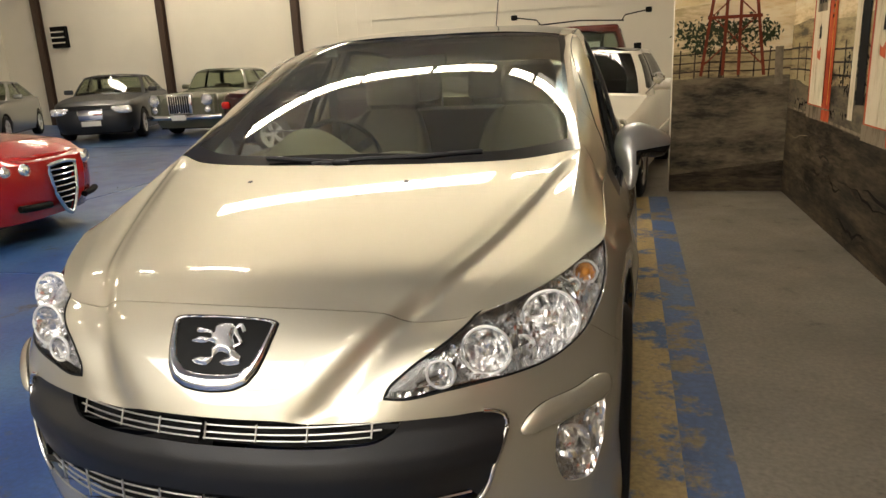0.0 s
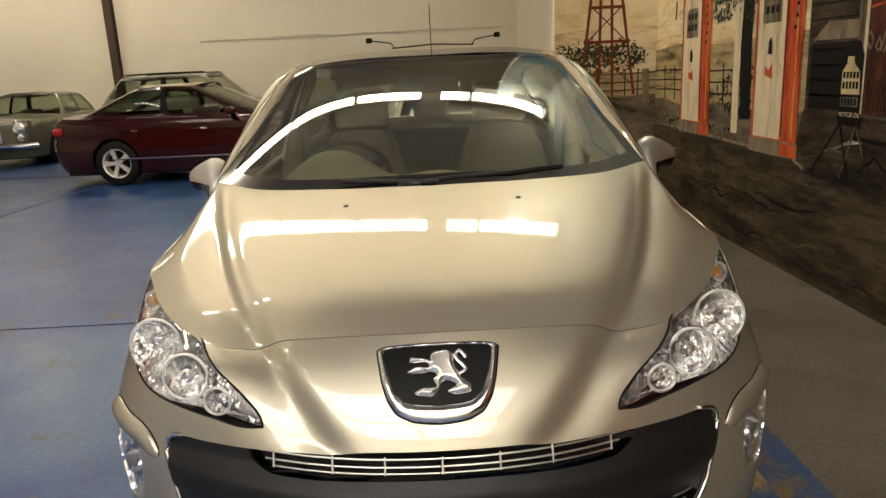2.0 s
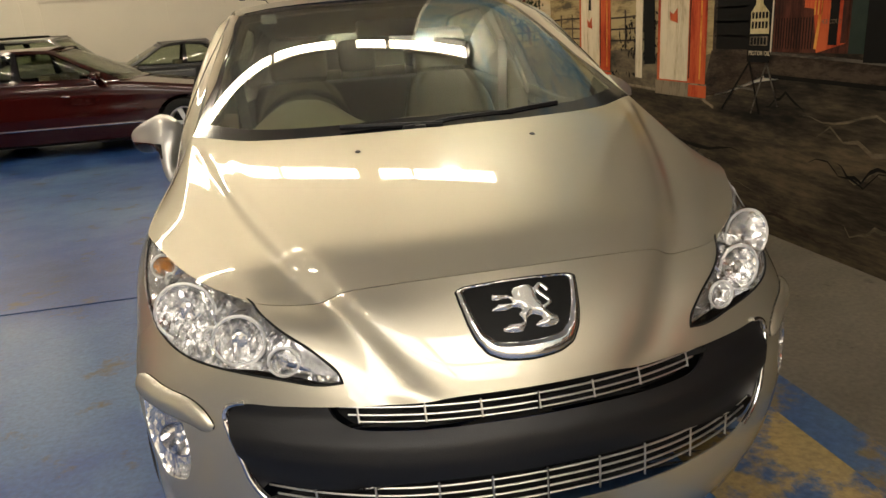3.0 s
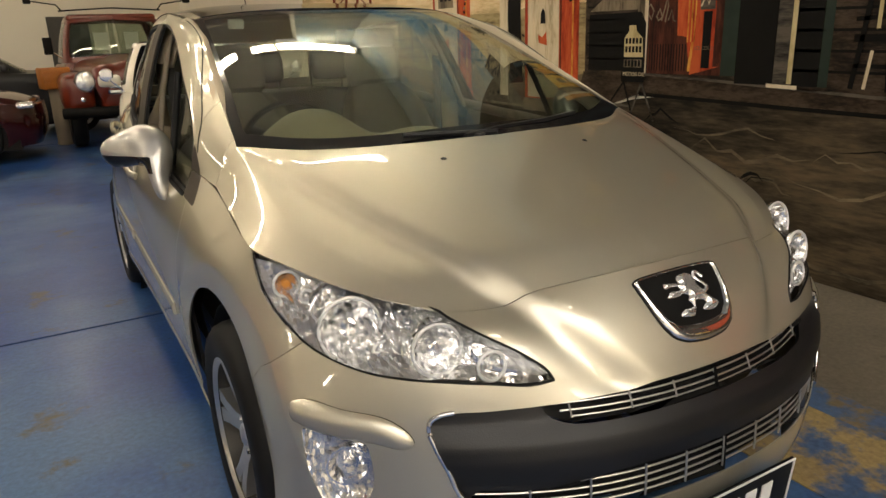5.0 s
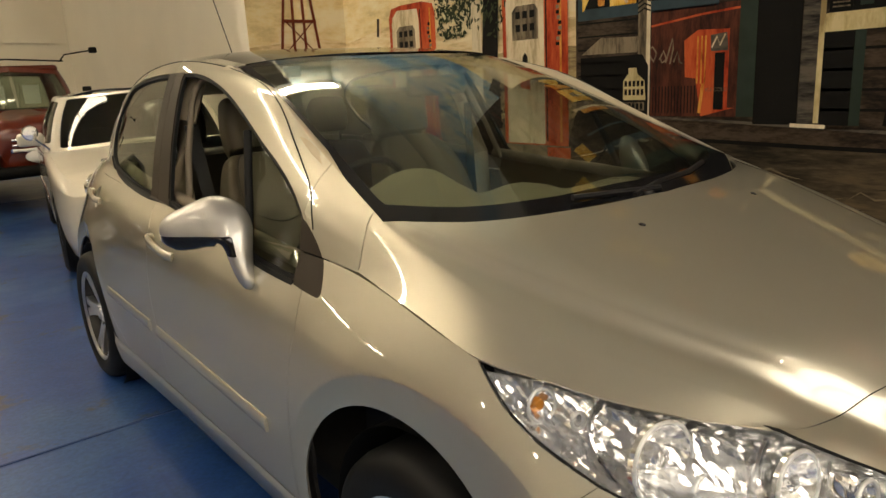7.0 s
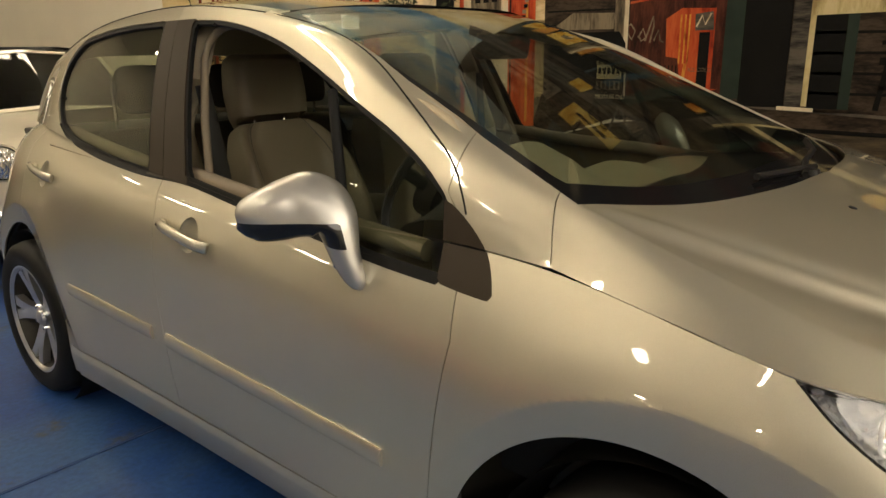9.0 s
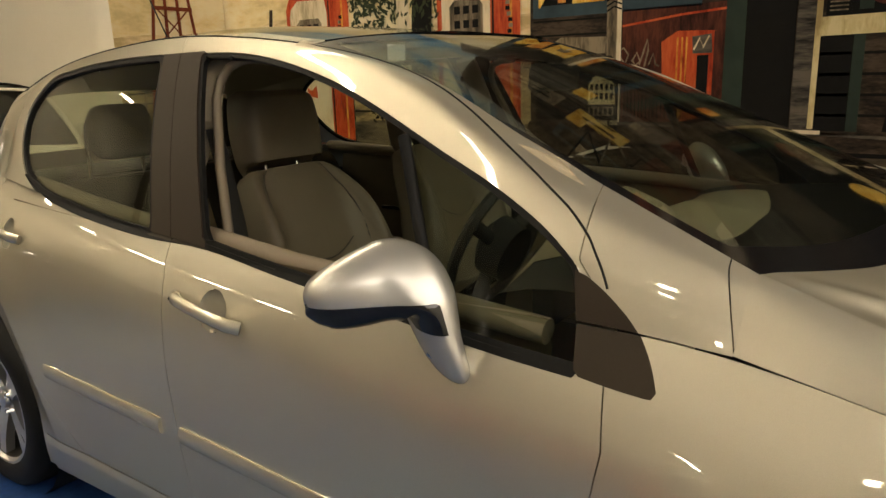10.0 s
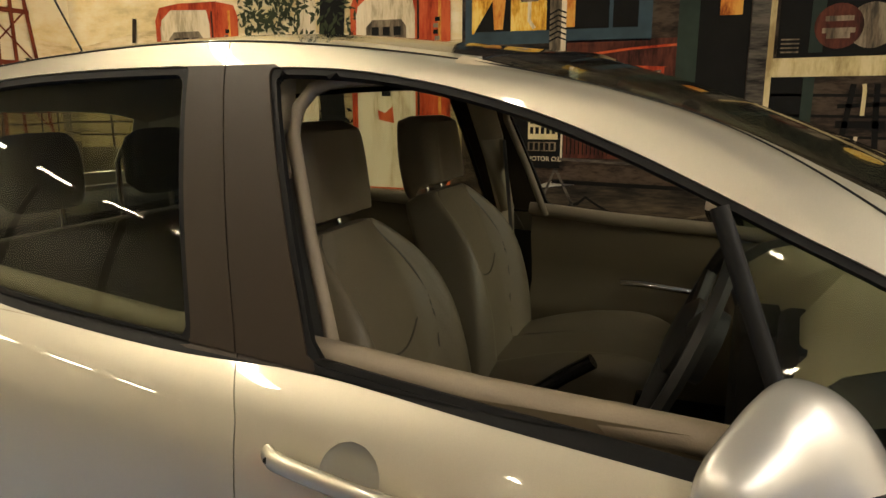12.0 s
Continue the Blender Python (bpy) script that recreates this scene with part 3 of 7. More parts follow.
# the taupe leather again, with the rear cabin's shade put into its colour
SHADED_LEATHER = material("shaded_taupe_leather", (.026, .021, .015), .5, 0, .12, 260, .25, 5, .35)
CARD = material("brown_door_trim", (.15, .115, .07), .6, 0, .06, 350, .12, 4, .25)
SEAM = material("seam_thread", (.07, .058, .042), .7)
ORANGE = material("amber_bulb", (.75, .30, .05), .15, .2)
REFLECTOR = crystal("lamp_reflector")
LAMP_RING = material("frosted_lamp_ring", (.75, .75, .74), .35, .3)
LENS = glass("lamp_lens", (.97, .97, .97))
GRILLE_BAR = material("satin_chrome", (.62, .61, .58), .3, .85)
REAR_GLASS = glass("rear_window_glass", (.88, .90, .85), 0, .02, 6.0)
MIRROR_SILVER = material("satin_silver", (.50, .485, .45), .38, .7, .05, 900, coat=1.0)
PLATE = material("plate_black", (.006, .006, .006), .45, spec=.15)
WHITE = material("white_enamel", (.75, .74, .70), .35)
HOLLOW = material("champagne_hollow", (.40, .37, .29), .4, .5, .06, 900, coat=.6)
BADGE_CHROME = material("badge_chrome", (.85, .85, .85), .18, .85)
PAPER = material("paper", (.8, .78, .72), .7)

car = empty("hatchback_car", "champagne metallic five-door hatchback with dark glass roof", "car")
LB = lower_body()
lb_at, lb_n = grid_at(LB, 12, True)
half = patch(LB, 28, 12)
half = (ease_grid(half[0].reshape(-1, 7 * 12 + 1, 3), 14, 4.8).reshape(-1, 3), half[1], half[2])

# openings of the wheel arches
ARCHES = (((.046, .343, .374), (0.0, .30, .495)), ((2.62, .343, .362), (2.62, .31, .47)))   # lip and crease circles


def round_from(V, c):
    return np.hypot(V[:, 1] - c[0], V[:, 2] - c[1]) - c[2]


def flared(V):
    """A sharp ridge round each wheel arch; the band between it and the lip leans under."""
    V = V.copy()
    for lip, ridge in ARCHES:
        a, b = round_from(V, lip), round_from(V, ridge)
        s = np.clip(a / np.maximum(a - b, 1e-4), 0, 1)
        h = np.where(b < 0, -.013 + .022 * s, .009 * np.exp(-(np.maximum(b, 0) / .11) ** 2))
        ease = lambda t: np.clip(t, 0, 1) ** 2 * (3 - 2 * np.clip(t, 0, 1))
        h = h * ease((.44 - (V[:, 1] - lip[0])) / .22) * ease((V[:, 2] - .22) / .2) * ease((V[:, 0] - .5) / .15)
        turn = np.radians(50) * np.clip((lip[0] - .12 - V[:, 1]) / .4, 0, 1) * (lip[0] < 1)
        V += h[:, None] * np.stack([np.cos(turn), -np.sin(turn), 0 * turn], 1)
    return V


for lip, ridge in ARCHES:
    _, half = cut(half, np.where(half[0][:, 0] > .55, round_from(half[0], lip), 1.0))
    half = joined(*cut(half, np.where(half[0][:, 0] > .55, round_from(half[0], ridge), 1.0)))
half = (flared(half[0]), half[1], half[2])
half = (creased(half[0]), half[1], half[2])

HEAD = smooth_loop([(6.03, 6.98), (6.0, 7.2), (4.5, 7.2), (3.0, 7.2), (2.92, 6.95), (2.45, 6.0), (1.95, 5.38), (1.76, 5.06), (1.71, 4.82), (1.92, 4.75), (2.44, 4.86), (2.96, 4.96), (3.35, 5.0),
                    (3.73, 5.05), (4.08, 5.16), (4.54, 5.40), (4.97, 5.76), (5.37, 6.06), (5.68, 6.40)], 6, (0, 1, 3, 8))
MOUTH = smooth_loop([(-.5, 4.40), (.52, 4.39), (1.02, 4.37), (1.85, 4.25), (2.47, 4.23), (2.95, 4.20), (3.08, 4.10), (3.13, 3.9), (3.09, 3.5), (2.98, 2.94), (2.88, 2.5), (2.72, 2.2),
                     (2.4, 1.99), (1.68, 1.94), (1.12, 1.92), (-.5, 1.92)], 6, (0, 15))
SLOT = smooth_loop([(-.5, 4.5), (1.0, 4.5), (1.95, 4.4), (1.92, 4.22), (1.85, 3.98), (1.66, 3.80), (1.3, 3.76), (.7, 3.78), (-.5, 3.78)], 6, (0, 2, 3, 8))
LOWER = smooth_loop([(-.5, 2.7), (.63, 2.74), (1.27, 2.70), (1.63, 2.6), (2.12, 2.5), (2.7, 2.52), (2.9, 2.2), (2.4, 1.5), (1.12, 1.5), (-.5, 1.5)], 6, (0, 5, 6, 9))
FOG = smooth_loop([(4.84, 3.6), (4.2, 3.52), (3.88, 3.44), (3.82, 2.9), (3.84, 2.45), (4.02, 2.0), (4.42, 1.92), (4.62, 2.3), (4.78, 3.0)], 6, (0, 2))
BROW = smooth_loop([(4.99, 4.13), (4.74, 4.27), (4.17, 4.18), (3.6, 4.06), (3.41, 3.84), (3.345, 3.48), (3.42, 3.41), (3.76, 3.48), (4.2, 3.55), (4.75, 3.65), (4.97, 3.72)], 6)


def uv_f(sheet, loop):
    return inside(sheet[2] * (1, .7), loop * (1, .7))


def seam(sheet):
    u, v = sheet[2][:, 0], sheet[2][:, 1]
    return u - np.interp(v, [0, 4.0, 4.55, 5.486, 7], [5.95, 5.95, 5.66, 4.71, 2.9])


# head lamps, mouth, fog lamps cut out of the nose
lamp_sheet, half = cut(half, uv_f(half, HEAD))
front, rest = cut(half, seam(half) * .15)
front, _ = cut(front, seam(front) * .15 + GAP)
mouth, front = cut(front, uv_f(front, MOUTH))
fog_sheet, front = cut(front, uv_f(front, FOG))
brow, front = cut(front, uv_f(front, BROW))
bumper = sheet_part("front_bumper", both(front), PAINT, car)
for s in (brow, flipped(brow)):
    d = np.clip(-uv_f(brow, BROW) / .25, 0, 1)
    s2 = offset(s, 0)
    dd = np.clip(-inside(s2[2] * (1, .7), BROW * (1, .7)) / .22, 0, 1)
    sheet_part("fog_lamp_brow", offset(s, .004 + .014 * np.sqrt(dd)), PAINT, bumper, .012)
slot, mouth = cut(mouth, uv_f(mouth, SLOT))
lower, pad = cut(mouth, uv_f(mouth, LOWER))
p2 = weld(both(pad))
v_ = p2[2][:, 1]
swell = np.clip((v_ - 2.6) / .5, 0, 1) * np.clip((3.95 - v_) / .5, 0, 1)
sheet_part("bumper_bar", offset(p2, -.006 + .016 * swell), BLACK, bumper, .01, "matt black plastic bumper bar")
bowl_part("upper_grille_tray", both(slot), .05, RUBBER, bumper)
bowl_part("lower_grille_tray", both(lower), .06, RUBBER, bumper)
for hole in (slot, lower):
    sheet_part("radiator_panel", offset(weld(both(hole)), -.045), RUBBER, bumper, .01, "dark panel behind the grille")
for s in (fog_sheet, flipped(fog_sheet)):
    bowl_part("fog_lamp_housing", s, .045, REFLECTOR, bumper)
    sheet_part("fog_lamp_lens", offset(s, -.004), LENS, bumper, .003)
for sx in (-1, 1):
    p, n = lb_at(4.25, 2.75), lb_n(4.25, 2.75)
    p = (p - n * .03) * (sx, 1, 1)
    fl = lathe("fog_lamp_bowl", [(.006, -.02), (.02, -.014), (.034, .002), (.042, .018), (.045, .018), (.044, .01)], aim(p, (sx * .35, -1, 0)), CHROME, bumper)
    lathe("fog_lamp_bulb", [(0, .012), (.01, .008), (.012, -.01)], aim(p, (sx * .35, -1, 0)), REFLECTOR, fl, seg=12)


def across(v, u1, out, n=24):
    """Points over the whole width at the row v of the nose."""
    run = [lb_at(u, v) + lb_n(u, v) * out for u in np.linspace(0, u1, n)]
    return [p * (-1, 1, 1) for p in run[:0:-1]] + run


for v, u1, r in ((4.24, 1.80, .0022), (4.07, 1.72, .0022), (3.93, 1.62, .0018)):
    tube("grille_bar", across(v, u1, -.012), r, GRILLE_BAR, bumper, "chrome grille bar", 6)
for v, u1 in ((2.56, 2.7), (2.40, 2.75), (2.24, 2.66), (2.08, 2.5)):
    tube("grille_bar", across(v, u1, -.014), .0024, GRILLE_BAR, bumper, "chrome grille bar", 6)
for x in (-.36, -.24, -.12, 0, .12, .24, .36):
    u = np.interp(abs(x), [0, .25, .43], [0, 1, 2])
    tube("grille_upright", [(lb_at(u, v) - lb_n(u, v) * .010) * (1 if x >= 0 else -1, 1, 1) for v in np.linspace(4.3 if abs(x) < .3 else 4.22, 3.9, 6)], .0022, GRILLE_BAR, bumper, "", 6)
for k in range(-4, 5):
    x = k * .115
    u = np.interp(abs(x), [0, .25, .43, .6], [0, 1, 2, 3])
    tube("grille_upright", [(lb_at(u, v) - lb_n(u, v) * .008) * (1 if x >= 0 else -1, 1, 1) for v in np.linspace(2.66 if abs(x) < .45 else 2.5, 2.0, 8)], .0024, GRILLE_BAR, bumper, "", 6)
for sx in (-1, 1):
    run = [(2.86, 4.26), (2.99, 4.21), (3.10, 4.10), (3.15, 3.9), (3.11, 3.5), (2.99, 2.94), (2.9, 2.5), (2.74, 2.18), (2.5, 2.0)]
    run = resample(np.array(run), 5)[0]
    tube("chrome_strip", [(lb_at(u, v) + lb_n(u, v) * .002) * (sx, 1, 1) for u, v in run], .006, CHROME, bumper, "bright strip round the grille", 8)

# number plate with plain bars
plate = part("number_plate", (lambda bm: (bm_box(bm, -.186, .186, -.008, 0, -.067, .067, .003), bm)[1])(bmesh.new()), PLATE, bumper, "black number plate with pale characters")
plate.matrix_basis = pose(0, -.897, .315, 6)
for x0, x1, z0, z1 in ((-.186, .186, .0625, .067), (-.186, .186, -.067, -.0625), (-.186, -.1815, -.0625, .0625), (.1815, .186, -.0625, .0625)):
    box("plate_border", WHITE, x0, x1, -.0115, -.0085, z0, z1, plate)
for k, (x0, w) in enumerate(((-.15, .045), (-.095, .045), (-.02, .03), (.025, .045), (.08, .045))):
    b = part("plate_bar", (lambda bm: (bm_box(bm, x0, x0 + w * .8, -.011, -.0085, -.045, .03), bm)[1])(bmesh.new()), WHITE, plate)

# badge: black field in a chrome shield, with a plain bright figure
def on_nose(x, v, out):
    u = np.interp(abs(x), [0, .25], [0, 1])
    p = lb_at(u, v) + lb_n(max(u, .05), v) * out
    return creased(np.array([p * (1 if x >= 0 else -1, 1, 1)]))[0]


SHIELD = smooth_loop([(-.105, 6.62), (-.05, 6.66), (0, 6.67), (.05, 6.66), (.105, 6.62), (.126, 6.55), (.128, 6.42), (.124, 6.1), (.115, 5.65), (.10, 5.32), (.075, 5.1), (.04, 5.0), (0, 4.97), (-.04, 5.0), (-.075, 5.1), (-.10, 5.32), (-.115, 5.65), (-.124, 6.1), (-.128, 6.42), (-.126, 6.55)], 4)
FIELD = smooth_loop([(-.10, 6.58), (-.05, 6.62), (0, 6.63), (.05, 6.62), (.10, 6.58), (.115, 6.5), (.115, 6.4), (.110, 6.1), (.098, 5.74), (.078, 5.46), (.05, 5.34), (0, 5.31), (-.05, 5.34), (-.078, 5.46), (-.098, 5.74), (-.110, 6.1), (-.115, 6.4), (-.115, 6.5)], 4)
nose = both(front)
field, _ = cut(nose, inside(nose[0][:, :1] * (8, 0) + nose[2][:, 1:] * (0, 1), SHIELD * (8, 1)))
badge = sheet_part("badge", offset(field, .003), PLATE, bumper, .002, "black shield badge with a bright figure")
tube("badge_edge", [on_nose(x, v, .001) for x, v in SHIELD], .0034, RUBBER, badge, "dark edge", 8, 1.2, True)
metric = np.array((1, .097))


def badge_sheet(x0, x1, v0, v1, n, m, f, height):
    """A raised bright piece of the badge, cut out of a fine grid on the nose."""
    u = np.stack(np.meshgrid(np.linspace(x0, x1, n), np.linspace(v0, v1, m), indexing="ij"), -1).reshape(-1, 2)
    idx = np.arange(n * m).reshape(n, m)
    q = np.stack([idx[:-1, :-1], idx[1:, :-1], idx[1:, 1:], idx[:-1, 1:]], -1).reshape(-1, 4)
    sheet = (np.c_[u, 0 * u[:, 0]], np.concatenate([q[:, [0, 1, 2]], q[:, [0, 2, 3]]]), u)
    sheet, _ = cut(sheet, f(sheet[2] * metric))
    d = -f(sheet[2] * metric)
    return np.array([on_nose(x, v, height(t)) for (x, v), t in zip(sheet[2], d)]), sheet[1], sheet[2]


rim_sheet = badge_sheet(-.13, .13, 4.95, 6.7, 110, 80, lambda p: np.maximum(inside(p, SHIELD * metric), -inside(p, FIELD * metric)), lambda t: .004 + .007 * min(max(t, 0) / .010, 1) ** .6)
sheet_part("badge_rim", rim_sheet, CHROME, badge, .004, "chrome rim, wide at the foot", 70)
# the bright figure: a rearing silhouette with a domed face
FIGURE = smooth_loop([(-.016, 6.37), (-.013, 6.47), (.0, 6.54), (.014, 6.56), (.028, 6.5), (.034, 6.36), (.034, 6.2), (.04, 6.08), (.046, 5.98), (.048, 5.9), (.060, 5.8), (.062, 5.6), (.042, 5.57), (.024, 5.6),
                      (.026, 5.7), (.036, 5.74), (.014, 5.86), (.004, 5.8), (-.006, 5.62), (-.02, 5.55), (-.042, 5.58), (-.042, 5.69), (-.028, 5.73), (-.02, 5.72), (-.012, 5.9), (-.006, 6.02), (-.022, 6.07),
                      (-.034, 6.02), (-.05, 6.02), (-.055, 6.12), (-.042, 6.17), (-.024, 6.15), (-.02, 6.2), (-.034, 6.28), (-.05, 6.26), (-.059, 6.35), (-.054, 6.4), (-.032, 6.37), (-.016, 6.29)], 3)
FIGURE = FIGURE - (0, .07)
lion = badge_sheet(-.064, .066, 5.42, 6.56, 66, 58, lambda p: inside(p, FIGURE * metric), lambda t: .0055 + .0085 * min(max(t, 0) / .009, 1) ** .8)
sheet_part("badge_figure", lion, BADGE_CHROME, badge, .004, "bright rearing figure", 70)
tail_run = resample(np.array([(.044, 5.98), (.056, 6.04), (.052, 6.16), (.042, 6.28), (.038, 6.42), (.046, 6.51), (.053, 6.44), (.060, 6.33)]), 4)[0]
tube("badge_tail", [on_nose(x, v - .07, .007) for x, v in tail_run], .0048, BADGE_CHROME, badge, "", 8, .8)

# head lamps
for sx in (-1, 1):
    s = lamp_sheet if sx > 0 else flipped(lamp_sheet)
    unit = bowl_part("headlamp", s, .042, REFLECTOR, car, "clear headlamp with chrome reflectors and amber indicator", (.4, -.75, .1))
    sheet_part("reflector_panel", offset(s, -.05), REFLECTOR, unit, .002)
    sheet_part("lens", offset(s, -.002), LENS, unit, .003, "clear lens")
    rim = [lb_at(u, min(v, 6.99)) for u, v in HEAD if v < 7.02]
    tube("gasket", [creased(np.array([p * (sx, 1, 1)]))[0] for p in rim], .0026, RUBBER, unit, "black rubber gasket", 6)
    for (x, y, z), r, kind in (((.705, -.467, .768), .066, "beam"), ((.583, -.623, .746), .053, "beam"), ((.773, -.283, .824), .029, "indicator"), ((.749, -.346, .809), .014, "side"), ((.497, -.695, .715), .030, "beam"), ((.648, -.515, .712), .026, "beam")):
        q = Vector((sx * x - sx * .012, y + .028, z - .016))
        m = aim(q, (sx * .12, -1, .12))
        ring = lathe("lamp_bowl", [(r * .12, -r * .55), (r * .45, -r * .42), (r * .75, -r * .1), (r * .9, r * .25), (r * .97, r * .32), (r * 1.03, r * .26), (r * 1.02, r * .1)], m, REFLECTOR, unit, seg=36)
        tube("lamp_ring", [m @ Vector((r * 1.0 * math.cos(a), r * 1.0 * math.sin(a), r * .30)) for a in np.linspace(0, 2 * math.pi, 37)[:-1]], .0036, LAMP_RING, ring, "", 8, 1, True)
        lathe("bulb", [(0, r * .22), (r * .3, r * .14), (r * .42, -r * .1), (r * .4, -r * .4)], m, ORANGE if kind == "indicator" else REFLECTOR, ring, "amber bulb" if kind == "indicator" else "", 20)
    # bright blades that part the reflectors
    for run, r in (([(2.1, 5.0), (2.5, 5.3), (2.62, 5.75), (2.55, 6.0)], .004), ([(3.25, 5.1), (3.32, 5.6), (3.2, 6.3), (3.05, 6.8)], .005), ([(4.5, 5.5), (4.62, 6.0), (4.5, 6.6), (4.3, 7.0)], .004)):
        pts = resample(np.array(run), 6)[0]
        tube("reflector_blade", [(lb_at(u, v) - lb_n(u, v) * .02) * (sx, 1, 1) for u, v in pts], r, CHROME, unit, "", 6, 2.5)

# bonnet, screen, roof
hs = smooth_hood(patch(hood_grid(), 14, 28), 28, np.array([lb_at(u, 6.999) for u in np.linspace(0, 3, 60)]))
hs = (creased(hs[0]), hs[1][:, ::-1], hs[2])
_, hs = cut(hs, hs[2][:, 0] - .012)
_, hs = cut(hs, np.where(hs[2][:, 0] > .9, 3.99 - hs[2][:, 1], 1))
hood = sheet_part("bonnet", both(hs), PAINT, car)
for x in (-.248, .248):
    lathe("washer_jet", [(0, .007), (.007, .006), (.012, .001), (.013, -.006)], aim((x, -.095, 1.0095), (0, -.33, 1)), BLACK, hood, "", 14)

SCR = screen_grid()
ws = smooth_screen(patch(SCR, 12, 10))
ws = both((ws[0], ws[1][:, ::-1], ws[2]))
edge = np.minimum.reduce([ws[2][:, 0] * .40 - .10, (3 - ws[2][:, 1]) * .2 - .035, (3 - ws[2][:, 0]) * .4 - .06])
clear, frit = cut(ws, -edge)
screen = sheet_part("windscreen", offset(clear, -.003), GLASS, car, .004, "clear laminated windscreen")
sheet_part("black_border", offset(frit, -.003), GLOSS_BLACK, screen, .005, "black printed edge of the screen")
rf = patch(roof_grid(), 10, 10)
rf = both((rf[0], rf[1][:, ::-1], rf[2]))
glass_roof, rails = cut(rf, np.abs(rf[0][:, 0]) - .56)
rear_roof, glass_roof = cut(glass_roof, 2.60 - glass_roof[0][:, 1])
sheet_part("glass_roof", glass_roof, GLOSS_BLACK, car, .006, "dark panoramic glass roof")
sheet_part("roof_panel", rear_roof, PAINT, car, .006)
for k in (-1, 1):
    r2, _ = cut(rails, -k * rails[0][:, 0])
    sheet_part("roof_rail", r2, PAINT, car, .006)
# tailgate with its window
gate = patch([[(0, 2.955, 1.376), (.22, 2.945, 1.374), (.38, 2.925, 1.361), (.50, 2.885, 1.326)],
              [(0, 3.08, 1.27), (.24, 3.06, 1.268), (.42, 3.02, 1.26), (.54, 2.93, 1.25)],
              [(0, 3.20, 1.15), (.26, 3.17, 1.15), (.46, 3.11, 1.15), (.575, 2.97, 1.15)],
              [(0, 3.287, 1.032), (.28, 3.262, 1.032), (.49, 3.188, 1.042), (.60, 2.985, 1.062)]], 10, 10)
gate = both((gate[0], gate[1][:, ::-1], gate[2]))
pane, gate = cut(gate, np.maximum.reduce([.35 - gate[2][:, 0], gate[2][:, 0] - 2.5, gate[2][:, 1] - 2.6]) * .2)
tailgate = sheet_part("tailgate", gate, PAINT, car, .008)
sheet_part("tailgate_glass", offset(pane, -.003), REAR_GLASS, tailgate, .004, "clear rear window")
tube("aerial", [(.02, 2.62, 1.45), (.02, 2.66, 1.50), (.02, 2.86, 1.84)], .003, BLACK, car, "black whip aerial", 6)

# doors, wings and quarters from the side and the greenhouse
sg = patch(side_grid(), 24, 10)
cowl_y = lambda s: s[0][:, 1] - np.interp(s[0][:, 2], [.951, 1.06], [.262, .290])
sg = joined(cut(sg, cowl_y(sg) + .0010)[0], cut(sg, .0010 - cowl_y(sg))[0])
FRONT_Y = lam([(.50, .18), (.49, .30), (.46, .50), (.432, .69), (.418, .80), (.432, .90), (.45, 1.0), (.5, 1.06)])
MID_Y = lam([(1.465, .18), (1.47, .30), (1.473, .61), (1.49, .78), (1.505, .911), (1.535, .99), (1.60, 1.25), (1.66, 1.467), (1.67, 1.5)])
REAR_Y = lam([(2.0, .18), (2.01, .32), (2.07, .39), (2.316, .62), (2.59, .745), (2.66, .95), (2.66, 1.2), (2.62, 1.5)])
FWIN = smooth_loop([(1.545, 1.411), (1.42, 1.405), (1.225, 1.373), (1.09, 1.335), (.985, 1.295), (.883, 1.25), (.79, 1.207), (.66, 1.147), (.552, 1.082), (.508, 1.045), (.475, .912), (.61, .922), (.90, .955), (1.15, .98), (1.40, 1.006)], 5, (0, 9, 10, 14))
RWIN = smooth_loop([(1.733, 1.413), (1.99, 1.408), (2.244, 1.391), (2.45, 1.355), (2.54, 1.28), (2.505, 1.17), (2.43, 1.10), (2.315, 1.064), (2.09, 1.036), (1.854, 1.016), (1.635, 1.005)], 5, (0, 10))
TRI = smooth_loop([(.505, 1.05), (.455, 1.02), (.399, .970), (.366, .922), (.352, .890), (.360, .882), (.42, .887), (.48, .895)], 5, (0, 4, 5, 7))
PIL = smooth_loop([(1.54, 1.425), (1.74, 1.425), (1.645, .99), (1.39, .98)], 3, (0, 1, 2, 3))
STRIP = smooth_loop([(.475, .907), (.61, .917), (.9, .95), (1.15, .975), (1.40, 1.001), (1.64, 1.003), (1.854, 1.016), (2.09, 1.036), (2.315, 1.064), (2.43, 1.10), (2.44, 1.085), (2.32, 1.042), (2.09, 1.012), (1.854, .994), (1.64, .983), (1.40, .981), (1.15, .957), (.9, .932), (.61, .90), (.475, .89)], 4, (0, 9, 10, 19))
SILL = .305
CUPS = ((1.312, .866), (2.40, .917))


def yz(sheet, loop, grow=0.0):
    return inside(sheet[0][:, 1:], loop) - grow


